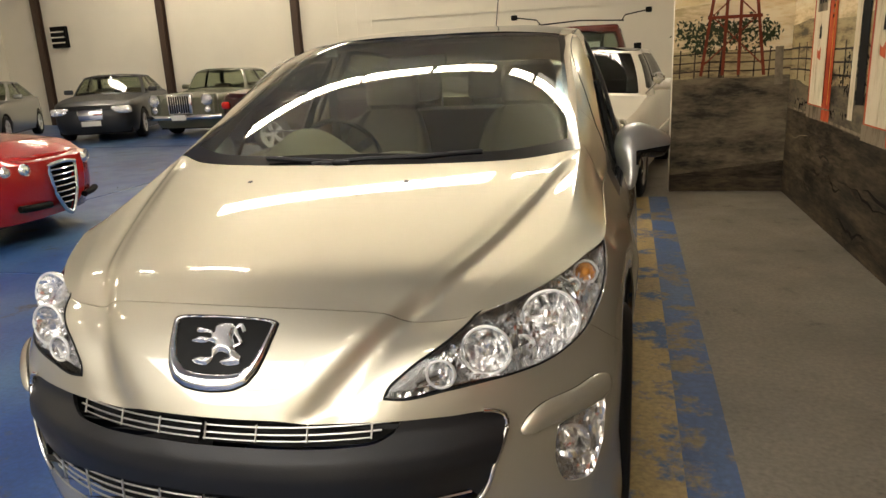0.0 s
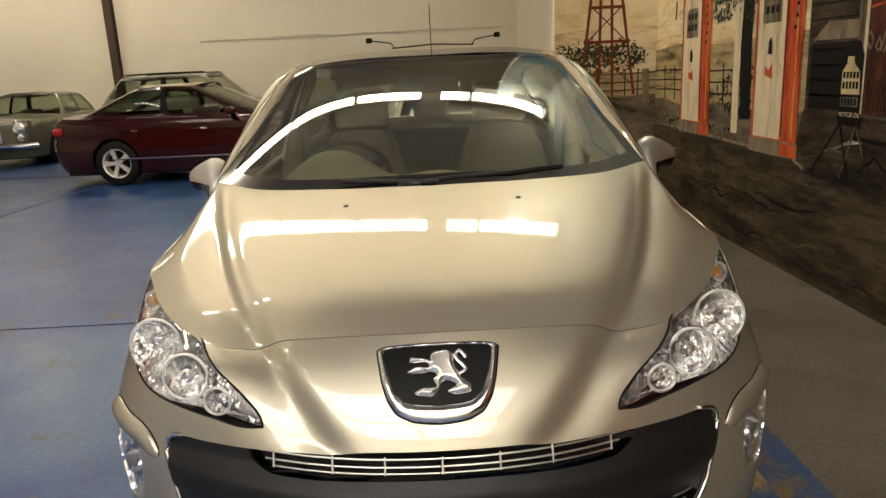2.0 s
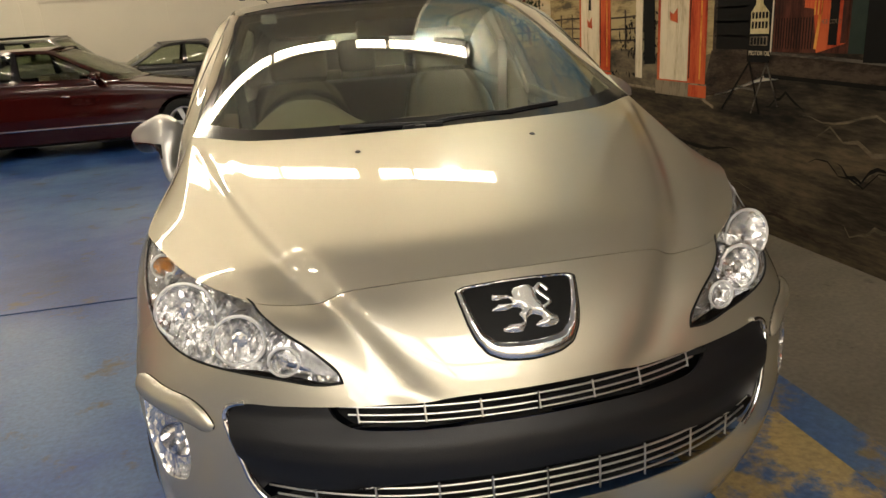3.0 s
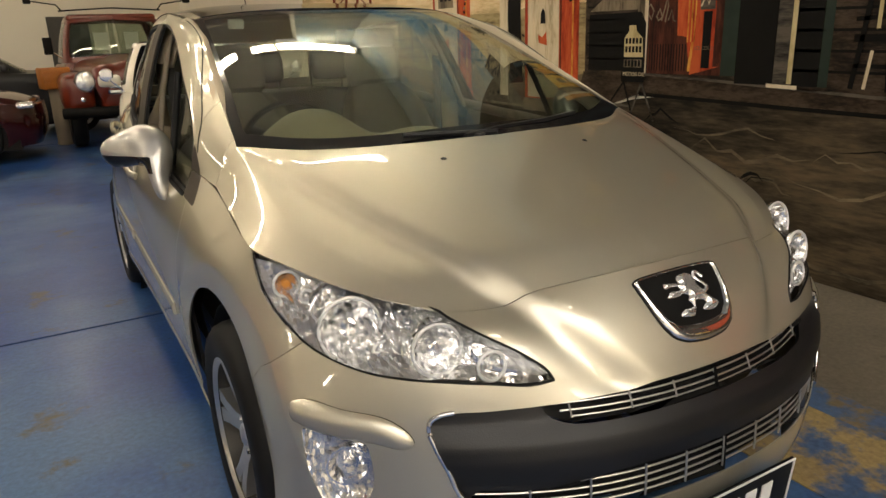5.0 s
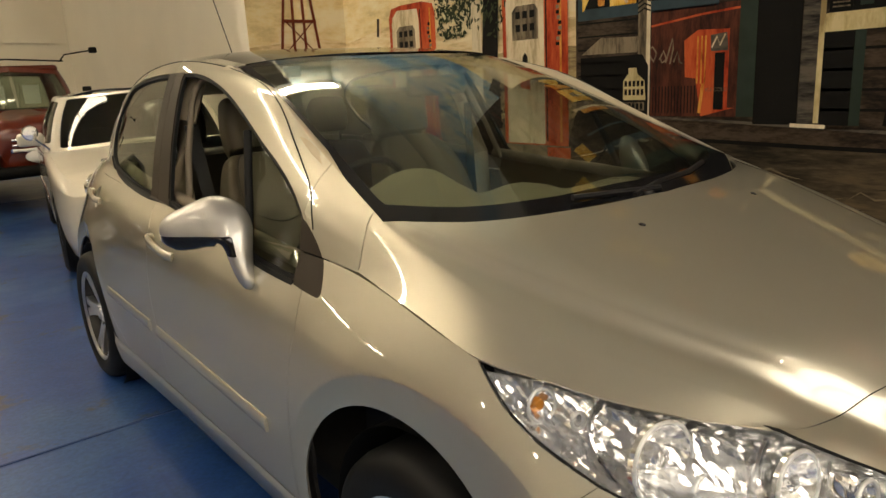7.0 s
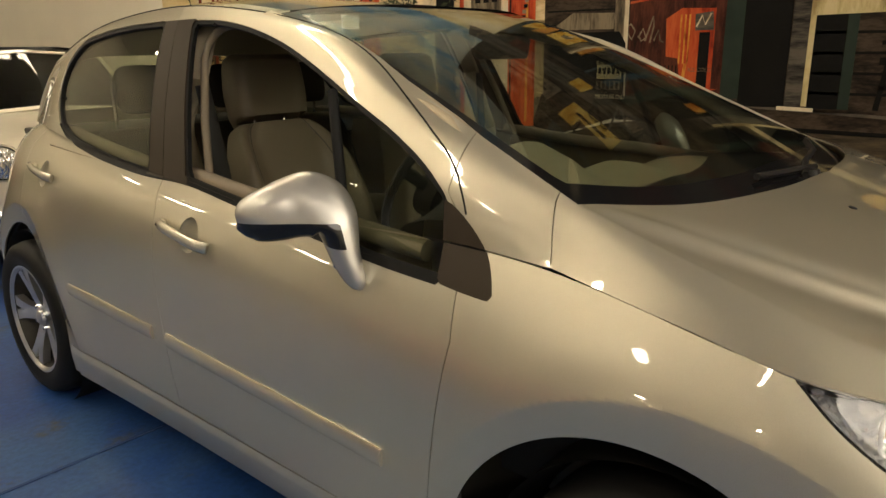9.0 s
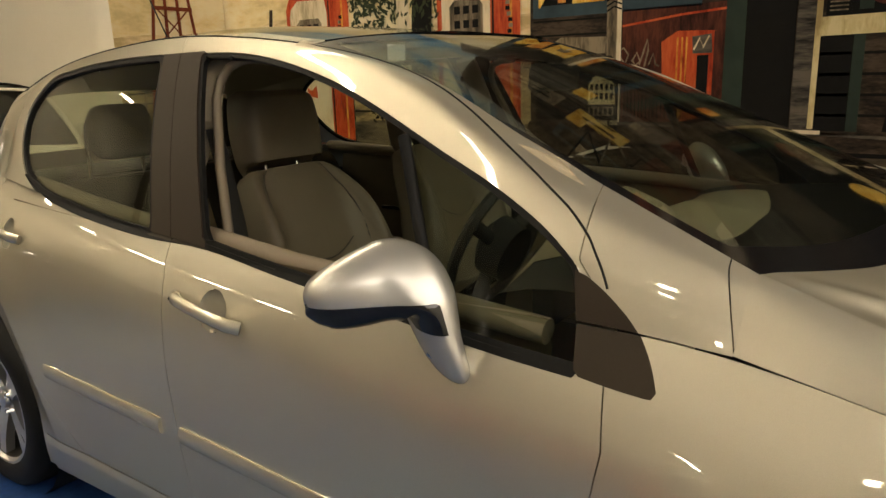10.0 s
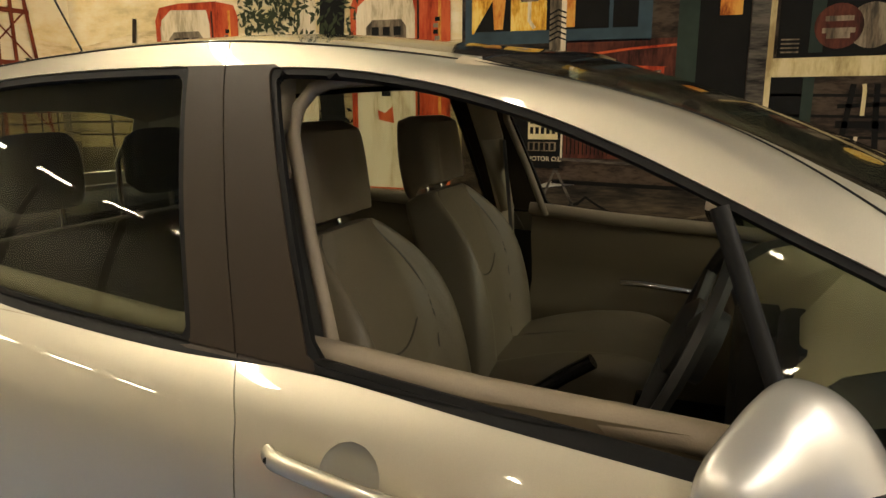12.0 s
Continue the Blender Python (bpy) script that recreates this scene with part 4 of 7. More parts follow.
def panels(sx):
    flip = (lambda s: s) if sx > 0 else flipped
    pools = {"wing": [], "front": [], "rear": [], "quarter": [], "sill": []}
    trims, pillars, tris, cups = [], [], [], []
    frames = {"front": [], "rear": []}
    for sheet in (rest, sg):
        tri, sheet = cut(sheet, yz(sheet, TRI))
        tris.append(tri)
        _, sheet = cut(sheet, yz(sheet, FWIN, .0))
        _, sheet = cut(sheet, yz(sheet, RWIN, .0))
        fr, sheet = cut(sheet, yz(sheet, FWIN, .010))
        frames["front"].append(fr)
        rr, sheet = cut(sheet, yz(sheet, RWIN, .013))
        frames["rear"].append(rr)
        pi, sheet = cut(sheet, yz(sheet, PIL))
        pillars.append(pi)
        tr, sheet = cut(sheet, yz(sheet, STRIP))
        trims.append(tr)
        y, z = sheet[0][:, 1], sheet[0][:, 2]
        for cy, cz in CUPS:
            if sheet[2][:, 0].max() > 8:
                hole, sheet = cut(sheet, np.hypot(sheet[0][:, 1] - cy, sheet[0][:, 2] - cz) - .046)
                cups.append(hole)
        if sheet[2][:, 0].max() > 8:                      # the lower body
            si, sheet = cut(sheet, np.where((sheet[0][:, 1] > .38) & (sheet[0][:, 1] < 2.25), sheet[0][:, 2] - SILL, 1))
            pools["sill"].append(offset(si, .007 * np.clip((SILL - weld(si)[0][:, 2]) / .02, 0, 1)))
            _, sheet = cut(sheet, np.where((sheet[0][:, 1] > .38) & (sheet[0][:, 1] < 2.25), sheet[0][:, 2] - SILL - .006, 1))
        low, sheet = cut(sheet, sheet[0][:, 1] - FRONT_Y(sheet[0][:, 2]))
        low, _ = cut(low, low[0][:, 1] - FRONT_Y(low[0][:, 2]) + GAP)
        pools["wing"].append(low)
        for nm, fy in (("front", MID_Y), ("rear", REAR_Y)):
            a, sheet = cut(sheet, sheet[0][:, 1] - fy(sheet[0][:, 2]))
            a, _ = cut(a, a[0][:, 1] - fy(a[0][:, 2]) + GAP)
            pools[nm].append(a)
        pools["quarter"].append(sheet)
    made = {}
    for nm, name in (("wing", "front_wing"), ("front", "front_door"), ("rear", "rear_door"), ("quarter", "rear_quarter"), ("sill", "sill")):
        group = [s for s in pools[nm] if len(s[1])]
        made[nm] = sheet_part(name, flip(joined(*group)), PAINT, car, .006)
    for hole, nm in zip(cups, ("front", "rear")):
        bowl_part("handle_cup", flip(hole), .0175, HOLLOW, made[nm], "hollow behind the handle")
    for nm in ("front", "rear"):
        sheet_part("window_seal", flip(offset(joined(*[s for s in frames[nm] if len(s[1])]), -.004)), RUBBER, made[nm], .012, "black rubber window seal")
    sheet_part("mirror_triangle", flip(offset(joined(*[s for s in tris if len(s[1])]), -.001)), PILLAR, made["front"], .01, "dark triangular panel")
    f = joined(*[s for s in pillars if len(s[1])])
    a, b = cut(f, f[0][:, 1] - MID_Y(f[0][:, 2]))
    a, _ = cut(a, a[0][:, 1] - MID_Y(a[0][:, 2]) + GAP)
    sheet_part("pillar_panel", flip(a), PILLAR, made["front"], .01, "dark pillar panel")
    sheet_part("pillar_panel", flip(b), PILLAR, made["rear"], .01, "dark pillar panel")
    t = joined(*[s for s in trims if len(s[1])])
    a, b = cut(t, t[0][:, 1] - MID_Y(t[0][:, 2]))
    for piece, nm in ((a, "front"), (b, "rear")):
        for bit in islands(piece):
            sheet_part("waist_strip", flip(offset(bit, .001)), RUBBER, made[nm], .01)
    # glass: the fixed front quarter and the closed rear window; the front window is wound down
    for loop, nm, keep in ((FWIN, "front", lambda s: s[0][:, 1] - .76 - (s[0][:, 2] - .95) * .38), (RWIN, "rear", None)):
        got = []
        for sheet in (rest, sg):
            g, _ = cut(sheet, yz(sheet, loop, .004))
            if len(g[1]) and keep:
                g, _ = cut(g, keep(g))
            if len(g[1]):
                got.append(g)
        sheet_part("quarter_glass" if nm == "front" else "rear_door_glass", flip(offset(joined(*got), -.012)), TINT, made[nm], .004, "side window glass")
    # divider of the quarter glass
    tube("window_divider", [(sx * (.80 - .27 * (z - 1.0)), .76 + (z - .95) * .38, z) for z in np.linspace(.93, 1.24, 8)], .012, RUBBER, made["front"], "black upright of the quarter window", 8)
    sg_at, sg_n = grid_at(side_grid())
    run = resample(np.array([(.87, .98), (.86, 1.8), (.98, 2.55), (1.25, 3.2), (1.6, 3.65), (2.0, 3.88), (3.0, 3.93), (4.0, 3.93), (5.0, 3.93), (5.8, 3.93)]), 8)[0]
    tube("roof_ditch", [sg_at(u, v) * (sx, 1, 1) for u, v in run], .0022, RUBBER, made["wing"], "black joint along the roof", 6)
    return made


def rub_strip(door, y0, y1, sx):
    pts = []
    for y in np.linspace(y0, y1, 20):
        z = np.interp(y, [.54, 1.5, 2.14], [.499, .541, .556])
        u = np.interp(y, [.45, 1.0, 1.55, 2.1, 2.6], [9, 10, 11, 12, 13])
        v = np.interp(z, [lb_at(u, k)[2] for k in (2, 3, 4)], [2, 3, 4])
        pts.append((lb_at(u, v) + lb_n(u, v) * .003) * (sx, 1, 1))
    tube("rub_strip", pts, .0075, PAINT, door, "body-coloured rubbing strip", 10, 2.9)


def side_at(y, z):
    u = np.interp(y, [.26, .45, 1.0, 1.55, 2.1, 2.6, 3.0], [8, 9, 10, 11, 12, 13, 14])
    v = np.interp(z, [lb_at(u, k)[2] for k in range(8)], range(8))
    return lb_at(u, v), lb_n(u, v)


def handle(door, y0, y1, z0, z1, sx):
    run = []
    for t in np.linspace(0, 1, 12):
        p, n = side_at(y0 + (y1 - y0) * t, z0 + (z1 - z0) * t)
        run.append((p + n * (.007 + .024 * math.sin(math.pi * t) ** .22)) * (sx, 1, 1))
    ob = tube("door_handle", run, .0105, PAINT, door, "body-coloured pull handle", 12, 1.45)
    p, n = side_at(y0 - .014, z0 - .002)
    tube("keyhole", [(p + n * .030) * (sx, 1, 1), (p + n * .0335) * (sx, 1, 1)], .0045, RUBBER, door, "small dark lock slot", 8)


for sx in (-1, 1):
    m = panels(sx)
    rub_strip(m["front"], .545, 1.455, sx)
    rub_strip(m["rear"], 1.535, 2.12, sx)
    handle(m["front"], 1.437, 1.207, .872, .842, sx)
    handle(m["rear"], 2.53, 2.29, .923, .903, sx)
    # door mirror: one sweep from the rounded tip, along the head and down the stalk
    sweep = np.array([  # middle line, then reach to the front, back, low side and high side, lean of the front
        (1.011, .8695, .985, .001, .001, .001, .001, 0), (1.009, .868, .985, .014, .010, .018, .016, 0), (1.003, .8645, .987, .028, .017, .031, .030, 0), (.988, .857, .992, .044, .022, .044, .046, .004), (.945, .831, 1.000, .060, .026, .054, .063, .010),
        (.912, .811, 1.006, .068, .028, .054, .072, .020), (.888, .794, 1.008, .076, .028, .056, .078, .024), (.872, .777, 1.001, .078, .030, .046, .076, .018), (.863, .758, .983, .076, .036, .036, .064, .008),
        (.860, .741, .957, .070, .044, .031, .048, 0), (.859, .725, .925, .065, .050, .029, .035, 0), (.858, .708, .892, .058, .052, .026, .028, 0), (.857, .690, .866, .044, .042, .021, .021, 0), (.856, .670, .849, .012, .012, .006, .006, 0)])
    run = resample(sweep, 5)[0]
    front = np.array((.45, -.89, 0))
    way = np.gradient(run[:, :3], axis=0)
    G = []
    for (x, y, z, df, db, lo, hi, lean), d in zip(run, way):
        rise = np.cross(d, front)
        rise /= np.linalg.norm(rise)
        row = []
        for b in np.linspace(0, 2 * math.pi, 49):
            sn, cs = (math.copysign(abs(w) ** .82, w) for w in (math.sin(b), math.cos(b)))
            reach = (df if cs > 0 else db) * cs - lean * sn * max(cs, 0)
            row.append(np.array((x, y, z)) + front * reach + rise * (hi if sn > 0 else lo) * sn)
        G.append(row)
    G = np.array(G)
    idx = np.arange(G.shape[0] * 49).reshape(-1, 49)
    q = np.stack([idx[:-1, :-1], idx[1:, :-1], idx[1:, 1:], idx[:-1, 1:]], -1).reshape(-1, 4)
    shell = weld((G.reshape(-1, 3), np.concatenate([q[:, [0, 1, 2]], q[:, [0, 2, 3]]])[:, ::-1], np.zeros((G.shape[0] * 49, 2))))
    fl = (lambda s: s) if sx > 0 else flipped
    sx_, sz_ = shell[0][:, 0], shell[0][:, 2]
    under, over = cut(shell, np.maximum.reduce([sz_ - (.991 + .02 * (sx_ - .925)), .890 - sx_, .938 - sz_]))
    mir = sheet_part("door_mirror", fl(over), MIRROR_SILVER, m["front"], .003, "silver door mirror on a stalk", 60)
    sheet_part("mirror_base", fl(under), GLOSS_BLACK, mir, .003, "black underside", 60)
    bm = bmesh.new()
    bm_box(bm, -.003, .003, -.022, .022, -.012, .012, .002)
    lp = part("repeater_lamp", bm, REFLECTOR, mir, "clear indicator repeater", 40)
    lp.matrix_basis = pose(sx * .8825, .70, .893, 25, 0, 0)

# wheels
# worn metal, darkened to carry the shade in the gaps between the spokes
DISC = material("worn_shaded_disc", (.05, .046, .04), .5, .6, .15, 200)


def wheel(x, y, sx):
    w = empty("wheel", "", "")
    w.parent = car
    w.matrix_basis = pose(x, y, .315, 0, 90 * sx, 0)
    I = Matrix.Identity(4)
    lathe("tyre", [(.222, -.10), (.25, -.108), (.285, -.104), (.306, -.088), (.315, -.06), (.316, 0), (.315, .06), (.306, .088), (.285, .104), (.25, .108), (.222, .098), (.215, .08), (.215, -.08), (.222, -.10)], I, RUBBER, w, "black road tyre", 56)
    rim = lathe("rim", [(.222, .094), (.226, .098), (.214, .098), (.204, .088)], I, ALLOY, w, "five-spoke alloy wheel", 48)
    lathe("barrel", [(.205, .088), (.2, .05), (.195, -.04), (.2, -.09), (.222, -.094)], I, DISC, rim, "inner barrel of the wheel with shade in its colour", 40)
    for k in range(5):
        a = 2 * math.pi * k / 5 + .3
        for off in (-.10, .10):
            bm = bmesh.new()
            for r, hw, h in ((.03, .026, .060), (.09, .020, .072), (.15, .018, .082), (.212, .022, .090)):
                for s1 in (-1, 1):
                    for dz in (0, -.03):
                        t = a + off * (.35 + r / .21 * 1.25)
                        bm.verts.new((r * math.cos(t) - s1 * hw * math.sin(t), r * math.sin(t) + s1 * hw * math.cos(t), h + dz - .004 * abs(s1)))
            vs = list(bm.verts)
            for i in range(3):
                b0 = i * 4
                for q in ((0, 2, 6, 4), (1, 5, 7, 3), (0, 4, 5, 1), (2, 3, 7, 6)):
                    bm.faces.new([vs[b0 + j] for j in q])
            bmesh.ops.recalc_face_normals(bm, faces=bm.faces)
            part("spoke", bm, ALLOY, rim, "", 30)
    lathe("hub_cap", [(0, .078), (.022, .077), (.03, .072), (.034, .06)], I, ALLOY, rim, "", 20)
    for k in range(4):
        t = 2 * math.pi * k / 4 + .5
        lathe("wheel_bolt", [(0, .074), (.008, .073), (.009, .06)], Matrix.Translation((.045 * math.cos(t), .045 * math.sin(t), 0)), CHROME, rim, "", 8)
    lathe("brake_disc", [(.04, .0), (.13, .0), (.13, -.012), (.04, -.012)], I, DISC, w, "", 32)
    # black plate added to deepen the shade behind the spokes
    lathe("wheel_back", [(0, -.03), (.195, -.03), (.195, -.06), (0, -.06)], I, RUBBER, w, "", 24)
    lathe("wheel_well", [(.33, -.12), (.36, .0), (.36, -.35), (.0, -.36)], Matrix.Translation((0, 0, .06)), RUBBER, w, "", 32)
    return w


for sx in (-1, 1):
    for y in (0.0, 2.608):
        wheel(sx * .775, y, sx)

# inner shell behind the gaps, cabin
inner, _ = cut(rest, -(rest[0][:, 1] - .40))
inner, _ = cut(inner, inner[0][:, 2] - (.88 + .03 * (inner[0][:, 1] - .4)))
sheet_part("inner_side", offset(inner, -.022), DARK_TRIM, car, .01)
sheet_part("inner_side", flipped(offset(inner, -.022)), DARK_TRIM, car, .01)
box("engine_bay_floor", DARK_TRIM, -.70, .70, -.55, .42, .45, .60, car)
box("cabin_floor", CARPET, -.72, .72, .42, 2.9, .24, .30, car)

# fascia: two domed hoods on a shelf under the screen
def fascia_strip(profile, x0=-.68, x1=.68):
    bm = bmesh.new()
    rows = []
    for x in np.linspace(x0, x1, max(5, int((x1 - x0) * 30))):
        bow = .13 * (x / .68) ** 2
        row = []
        for y, z in profile:
            hump = .15 * math.exp(-(abs(x + .37) / .19) ** 2.6 - ((y - .60) / .15) ** 2) + .055 * math.exp(-(abs(x - .02) / .15) ** 2.6 - ((y - .58) / .15) ** 2)
            row.append(bm.verts.new((x, y + bow * (1 if y < .5 else .5), z + hump)))
        rows.append(row)
    for a, b in zip(rows, rows[1:]):
        for k in range(len(a) - 1):
            bm.faces.new((a[k], b[k], b[k + 1], a[k + 1]))
    bmesh.ops.recalc_face_normals(bm, faces=bm.faces)
    return bm


fascia = part("fascia", fascia_strip(((.40, .972), (.46, .972), (.52, .970), (.58, .962), (.64, .945), (.70, .90), (.72, .78), (.66, .60), (.62, .45)), -.575, .575), BEIGE, car, "beige dashboard with a domed instrument hood", 60)
part("screen_shelf", fascia_strip(((.14, .992), (.22, .988), (.30, .982), (.40, .972))), DARK_TRIM, fascia, "dark shelf under the screen", 60)
# ends of the beige dash, coloured dark for the dimness behind the quarter glass
for x0, x1 in ((-.68, -.576), (.576, .68)):
    part("dash_end", fascia_strip(((.40, .971), (.46, .971), (.52, .969), (.58, .961), (.64, .944), (.70, .899), (.72, .779), (.66, .599), (.62, .449)), x0, x1), DARK_TRIM, fascia, "dashboard end, colour darkened for the dim quarter glass", 60)
box("instrument_panel", DARK_TRIM, -.50, -.22, .68, .74, .82, .99, fascia, .02)
tagged(box("centre_panel", DARK_TRIM, -.13, .13, .66, .80, .45, .90, fascia, .02), "dark centre console stack")
box("centre_console", DARK_TRIM, -.12, .12, .78, 1.75, .30, .55, fascia, .03)
tube("gear_lever", [(0, 1.02, .55), (0, 1.0, .62), (0, .99, .68)], .018, GLOSS_BLACK, fascia, "", 10)
tube("handbrake", [(-.05, 1.38, .58), (-.05, 1.24, .665), (-.05, 1.17, .72), (-.05, 1.105, .765)], .019, GLOSS_BLACK, fascia, "black handbrake lever", 10)
# steering wheel, right-hand drive
sw = lathe("steering_wheel", [(.178, -.012), (.186, -.012), (.194, 0), (.186, .013), (.176, .013), (.170, 0), (.178, -.012)], pose(-.36, .90, .95, -68, 0, 0), DARK_TRIM, car, "dark steering wheel", 40)
lathe("steering_hub", [(0, .03), (.05, .028), (.075, .01), (.07, -.05)], pose(-.36, .90, .95, -68, 0, 0), DARK_TRIM, sw, "", 24)
for a in (0, 120, 240):
    m4 = pose(-.36, .90, .95, -68, 0, 0) @ pose(0, 0, 0, 0, 0, a + 90)
    tube("steering_spoke", [m4 @ Vector((.05, 0, 0)), m4 @ Vector((.18, 0, 0))], .014, DARK_TRIM, sw, "", 8, 1.4)


def cushion(name, path, width, thick, mat, parent, label="", wings=0.0, seam_at=None):
    """A padded slab along a side-view path, with rounded edges, raised side bolsters and sunk seams; seam_at gives half the seams' distance along the way."""
    bm = bmesh.new()
    run = resample(np.array(path, float), 8)[0]
    n, sides = len(run), 64
    ease = lambda t: min(max(t, 0), 1) ** 2 * (3 - 2 * min(max(t, 0), 1))

    def swell(ex, t):
        up = wings * ease((abs(ex) / (width / 2) - .42) / .4) * math.sin(math.pi * min(max(t, .02), .98)) ** .7
        if seam_at:
            up -= .010 * math.exp(-((abs(ex) - seam_at(t)) / .010) ** 2)
        return up
    rings, lines = [], ([], [])
    for i, (y, z, w) in enumerate(run):
        a, b = run[max(i - 1, 0)], run[min(i + 1, n - 1)]
        d = Vector((0, b[0] - a[0], b[1] - a[1])).normalized()
        nrm = Vector((0, -d.z, d.y))
        t = i / (n - 1)
        end = min(1, (min(i, n - 1 - i) + .35) / 3.2) ** .5
        ring = []
        for k in range(sides):
            c, s_ = math.cos(2 * math.pi * k / sides), math.sin(2 * math.pi * k / sides)
            ex = math.copysign(abs(c) ** .5, c) * width / 2 * w * (.93 + .07 * end)
            ez = math.copysign(abs(s_) ** .6, s_) * thick / 2 * end
            if s_ > 0:
                ez += swell(ex, t)
            ring.append(bm.verts.new(Vector((ex, y, z)) + nrm * ez))
        rings.append(ring)
        if seam_at and 2 < i < n - 3:
            g = seam_at(t)
            c = min(g / (width / 2 * w), .98) ** 2
            ez = (1 - c * c) ** .3 * thick / 2 + swell(g, t)
            for line, sx in zip(lines, (-1, 1)):
                line.append(Vector((sx * g, y, z)) + nrm * (ez + .0005))
    for p, q in zip(rings, rings[1:]):
        for k in range(sides):
            bm.faces.new((p[k], p[(k + 1) % sides], q[(k + 1) % sides], q[k]))
    bm.faces.new(rings[0][::-1]); bm.faces.new(rings[-1])
    bmesh.ops.recalc_face_normals(bm, faces=bm.faces)
    ob = part(name, bm, mat, parent, label, 60)
    for line in lines:
        if line:
            tube("seam", line, .0026, SEAM, ob, "", 6)
    return ob


def seat(x, y):
    base = cushion("front_seat", [(-.50, .555, .93), (-.44, .595, 1), (-.30, .59, 1), (-.12, .56, 1), (.05, .53, .95)], .52, .15, LEATHER, car, "taupe leather front seat", .055, lambda t: .125 + .02 * t)
    base.matrix_basis = pose(x, y, 0)
    cushion("backrest", [(.02, .52, .98), (.05, .62, 1.06), (.085, .76, 1.0), (.125, .90, .86), (.175, 1.01, .72), (.205, 1.075, .60), (.215, 1.10, .5)], .52, .13, LEATHER, base, "", .075, lambda t: .10 + .06 * math.sin(math.pi * min(t * 1.05, 1)) ** 1.5)
    # curved yoke under the shoulders
    tube("yoke_seam", [(dx, .118 - .004 * math.cos(dx * 12) - .075 + .05 * (abs(dx) / .13) ** 2 * .3, .90 - .05 * math.cos(dx / .13 * math.pi / 2)) for dx in np.linspace(-.13, .13, 13)], .0026, SEAM, base, "", 6)
    hr = cushion("headrest", [(.215, 1.115, .86), (.222, 1.14, 1), (.232, 1.20, 1.02), (.238, 1.27, .98), (.240, 1.325, .84)], .275, .125, LEATHER, base, "padded headrest", .012)
    for dx in (-.06, .06):
        tube("headrest_post", [(dx, .20, 1.04), (dx, .225, 1.15)], .006, CHROME, hr, "", 8)
    box("seat_rail", DARK_TRIM, -.22, .22, -.42, .02, .30, .48, base, .02)
    return base


seat(-.36, 1.42)
seat(.36, 1.45)
bench = cushion("rear_seat", [(1.88, .55, 1), (1.98, .59, 1), (2.18, .56, 1), (2.33, .53, 1)], 1.28, .16, LEATHER, car, "taupe leather rear bench", .02)
# backrest and headrests take the leather darkened for cabin shade
cushion("backrest", [(2.30, .55, 1), (2.35, .75, 1), (2.42, .98, .97), (2.45, 1.04, .93)], 1.28, .14, SHADED_LEATHER, bench, "rear backrest with cabin shade in its colour", .03)
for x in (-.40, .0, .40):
    hr = cushion("headrest", [(2.40, 1.125, .9), (2.395, 1.15, 1), (2.40, 1.23, 1), (2.42, 1.272, .86)], .225, .085, SHADED_LEATHER, bench, "padded headrest with cabin shade in its colour")
    hr.matrix_basis = pose(x, 0, 0)
    for dx in (-.10, .10):
        tube("headrest_post", [(dx, 2.45, 1.02), (dx, 2.45, 1.20), (dx, 2.43, 1.235)], .008, CHROME, hr, "", 8)
box("parcel_shelf", DARK_TRIM, -.62, .62, 2.66, 3.1, 1.0, 1.03, car, .01)

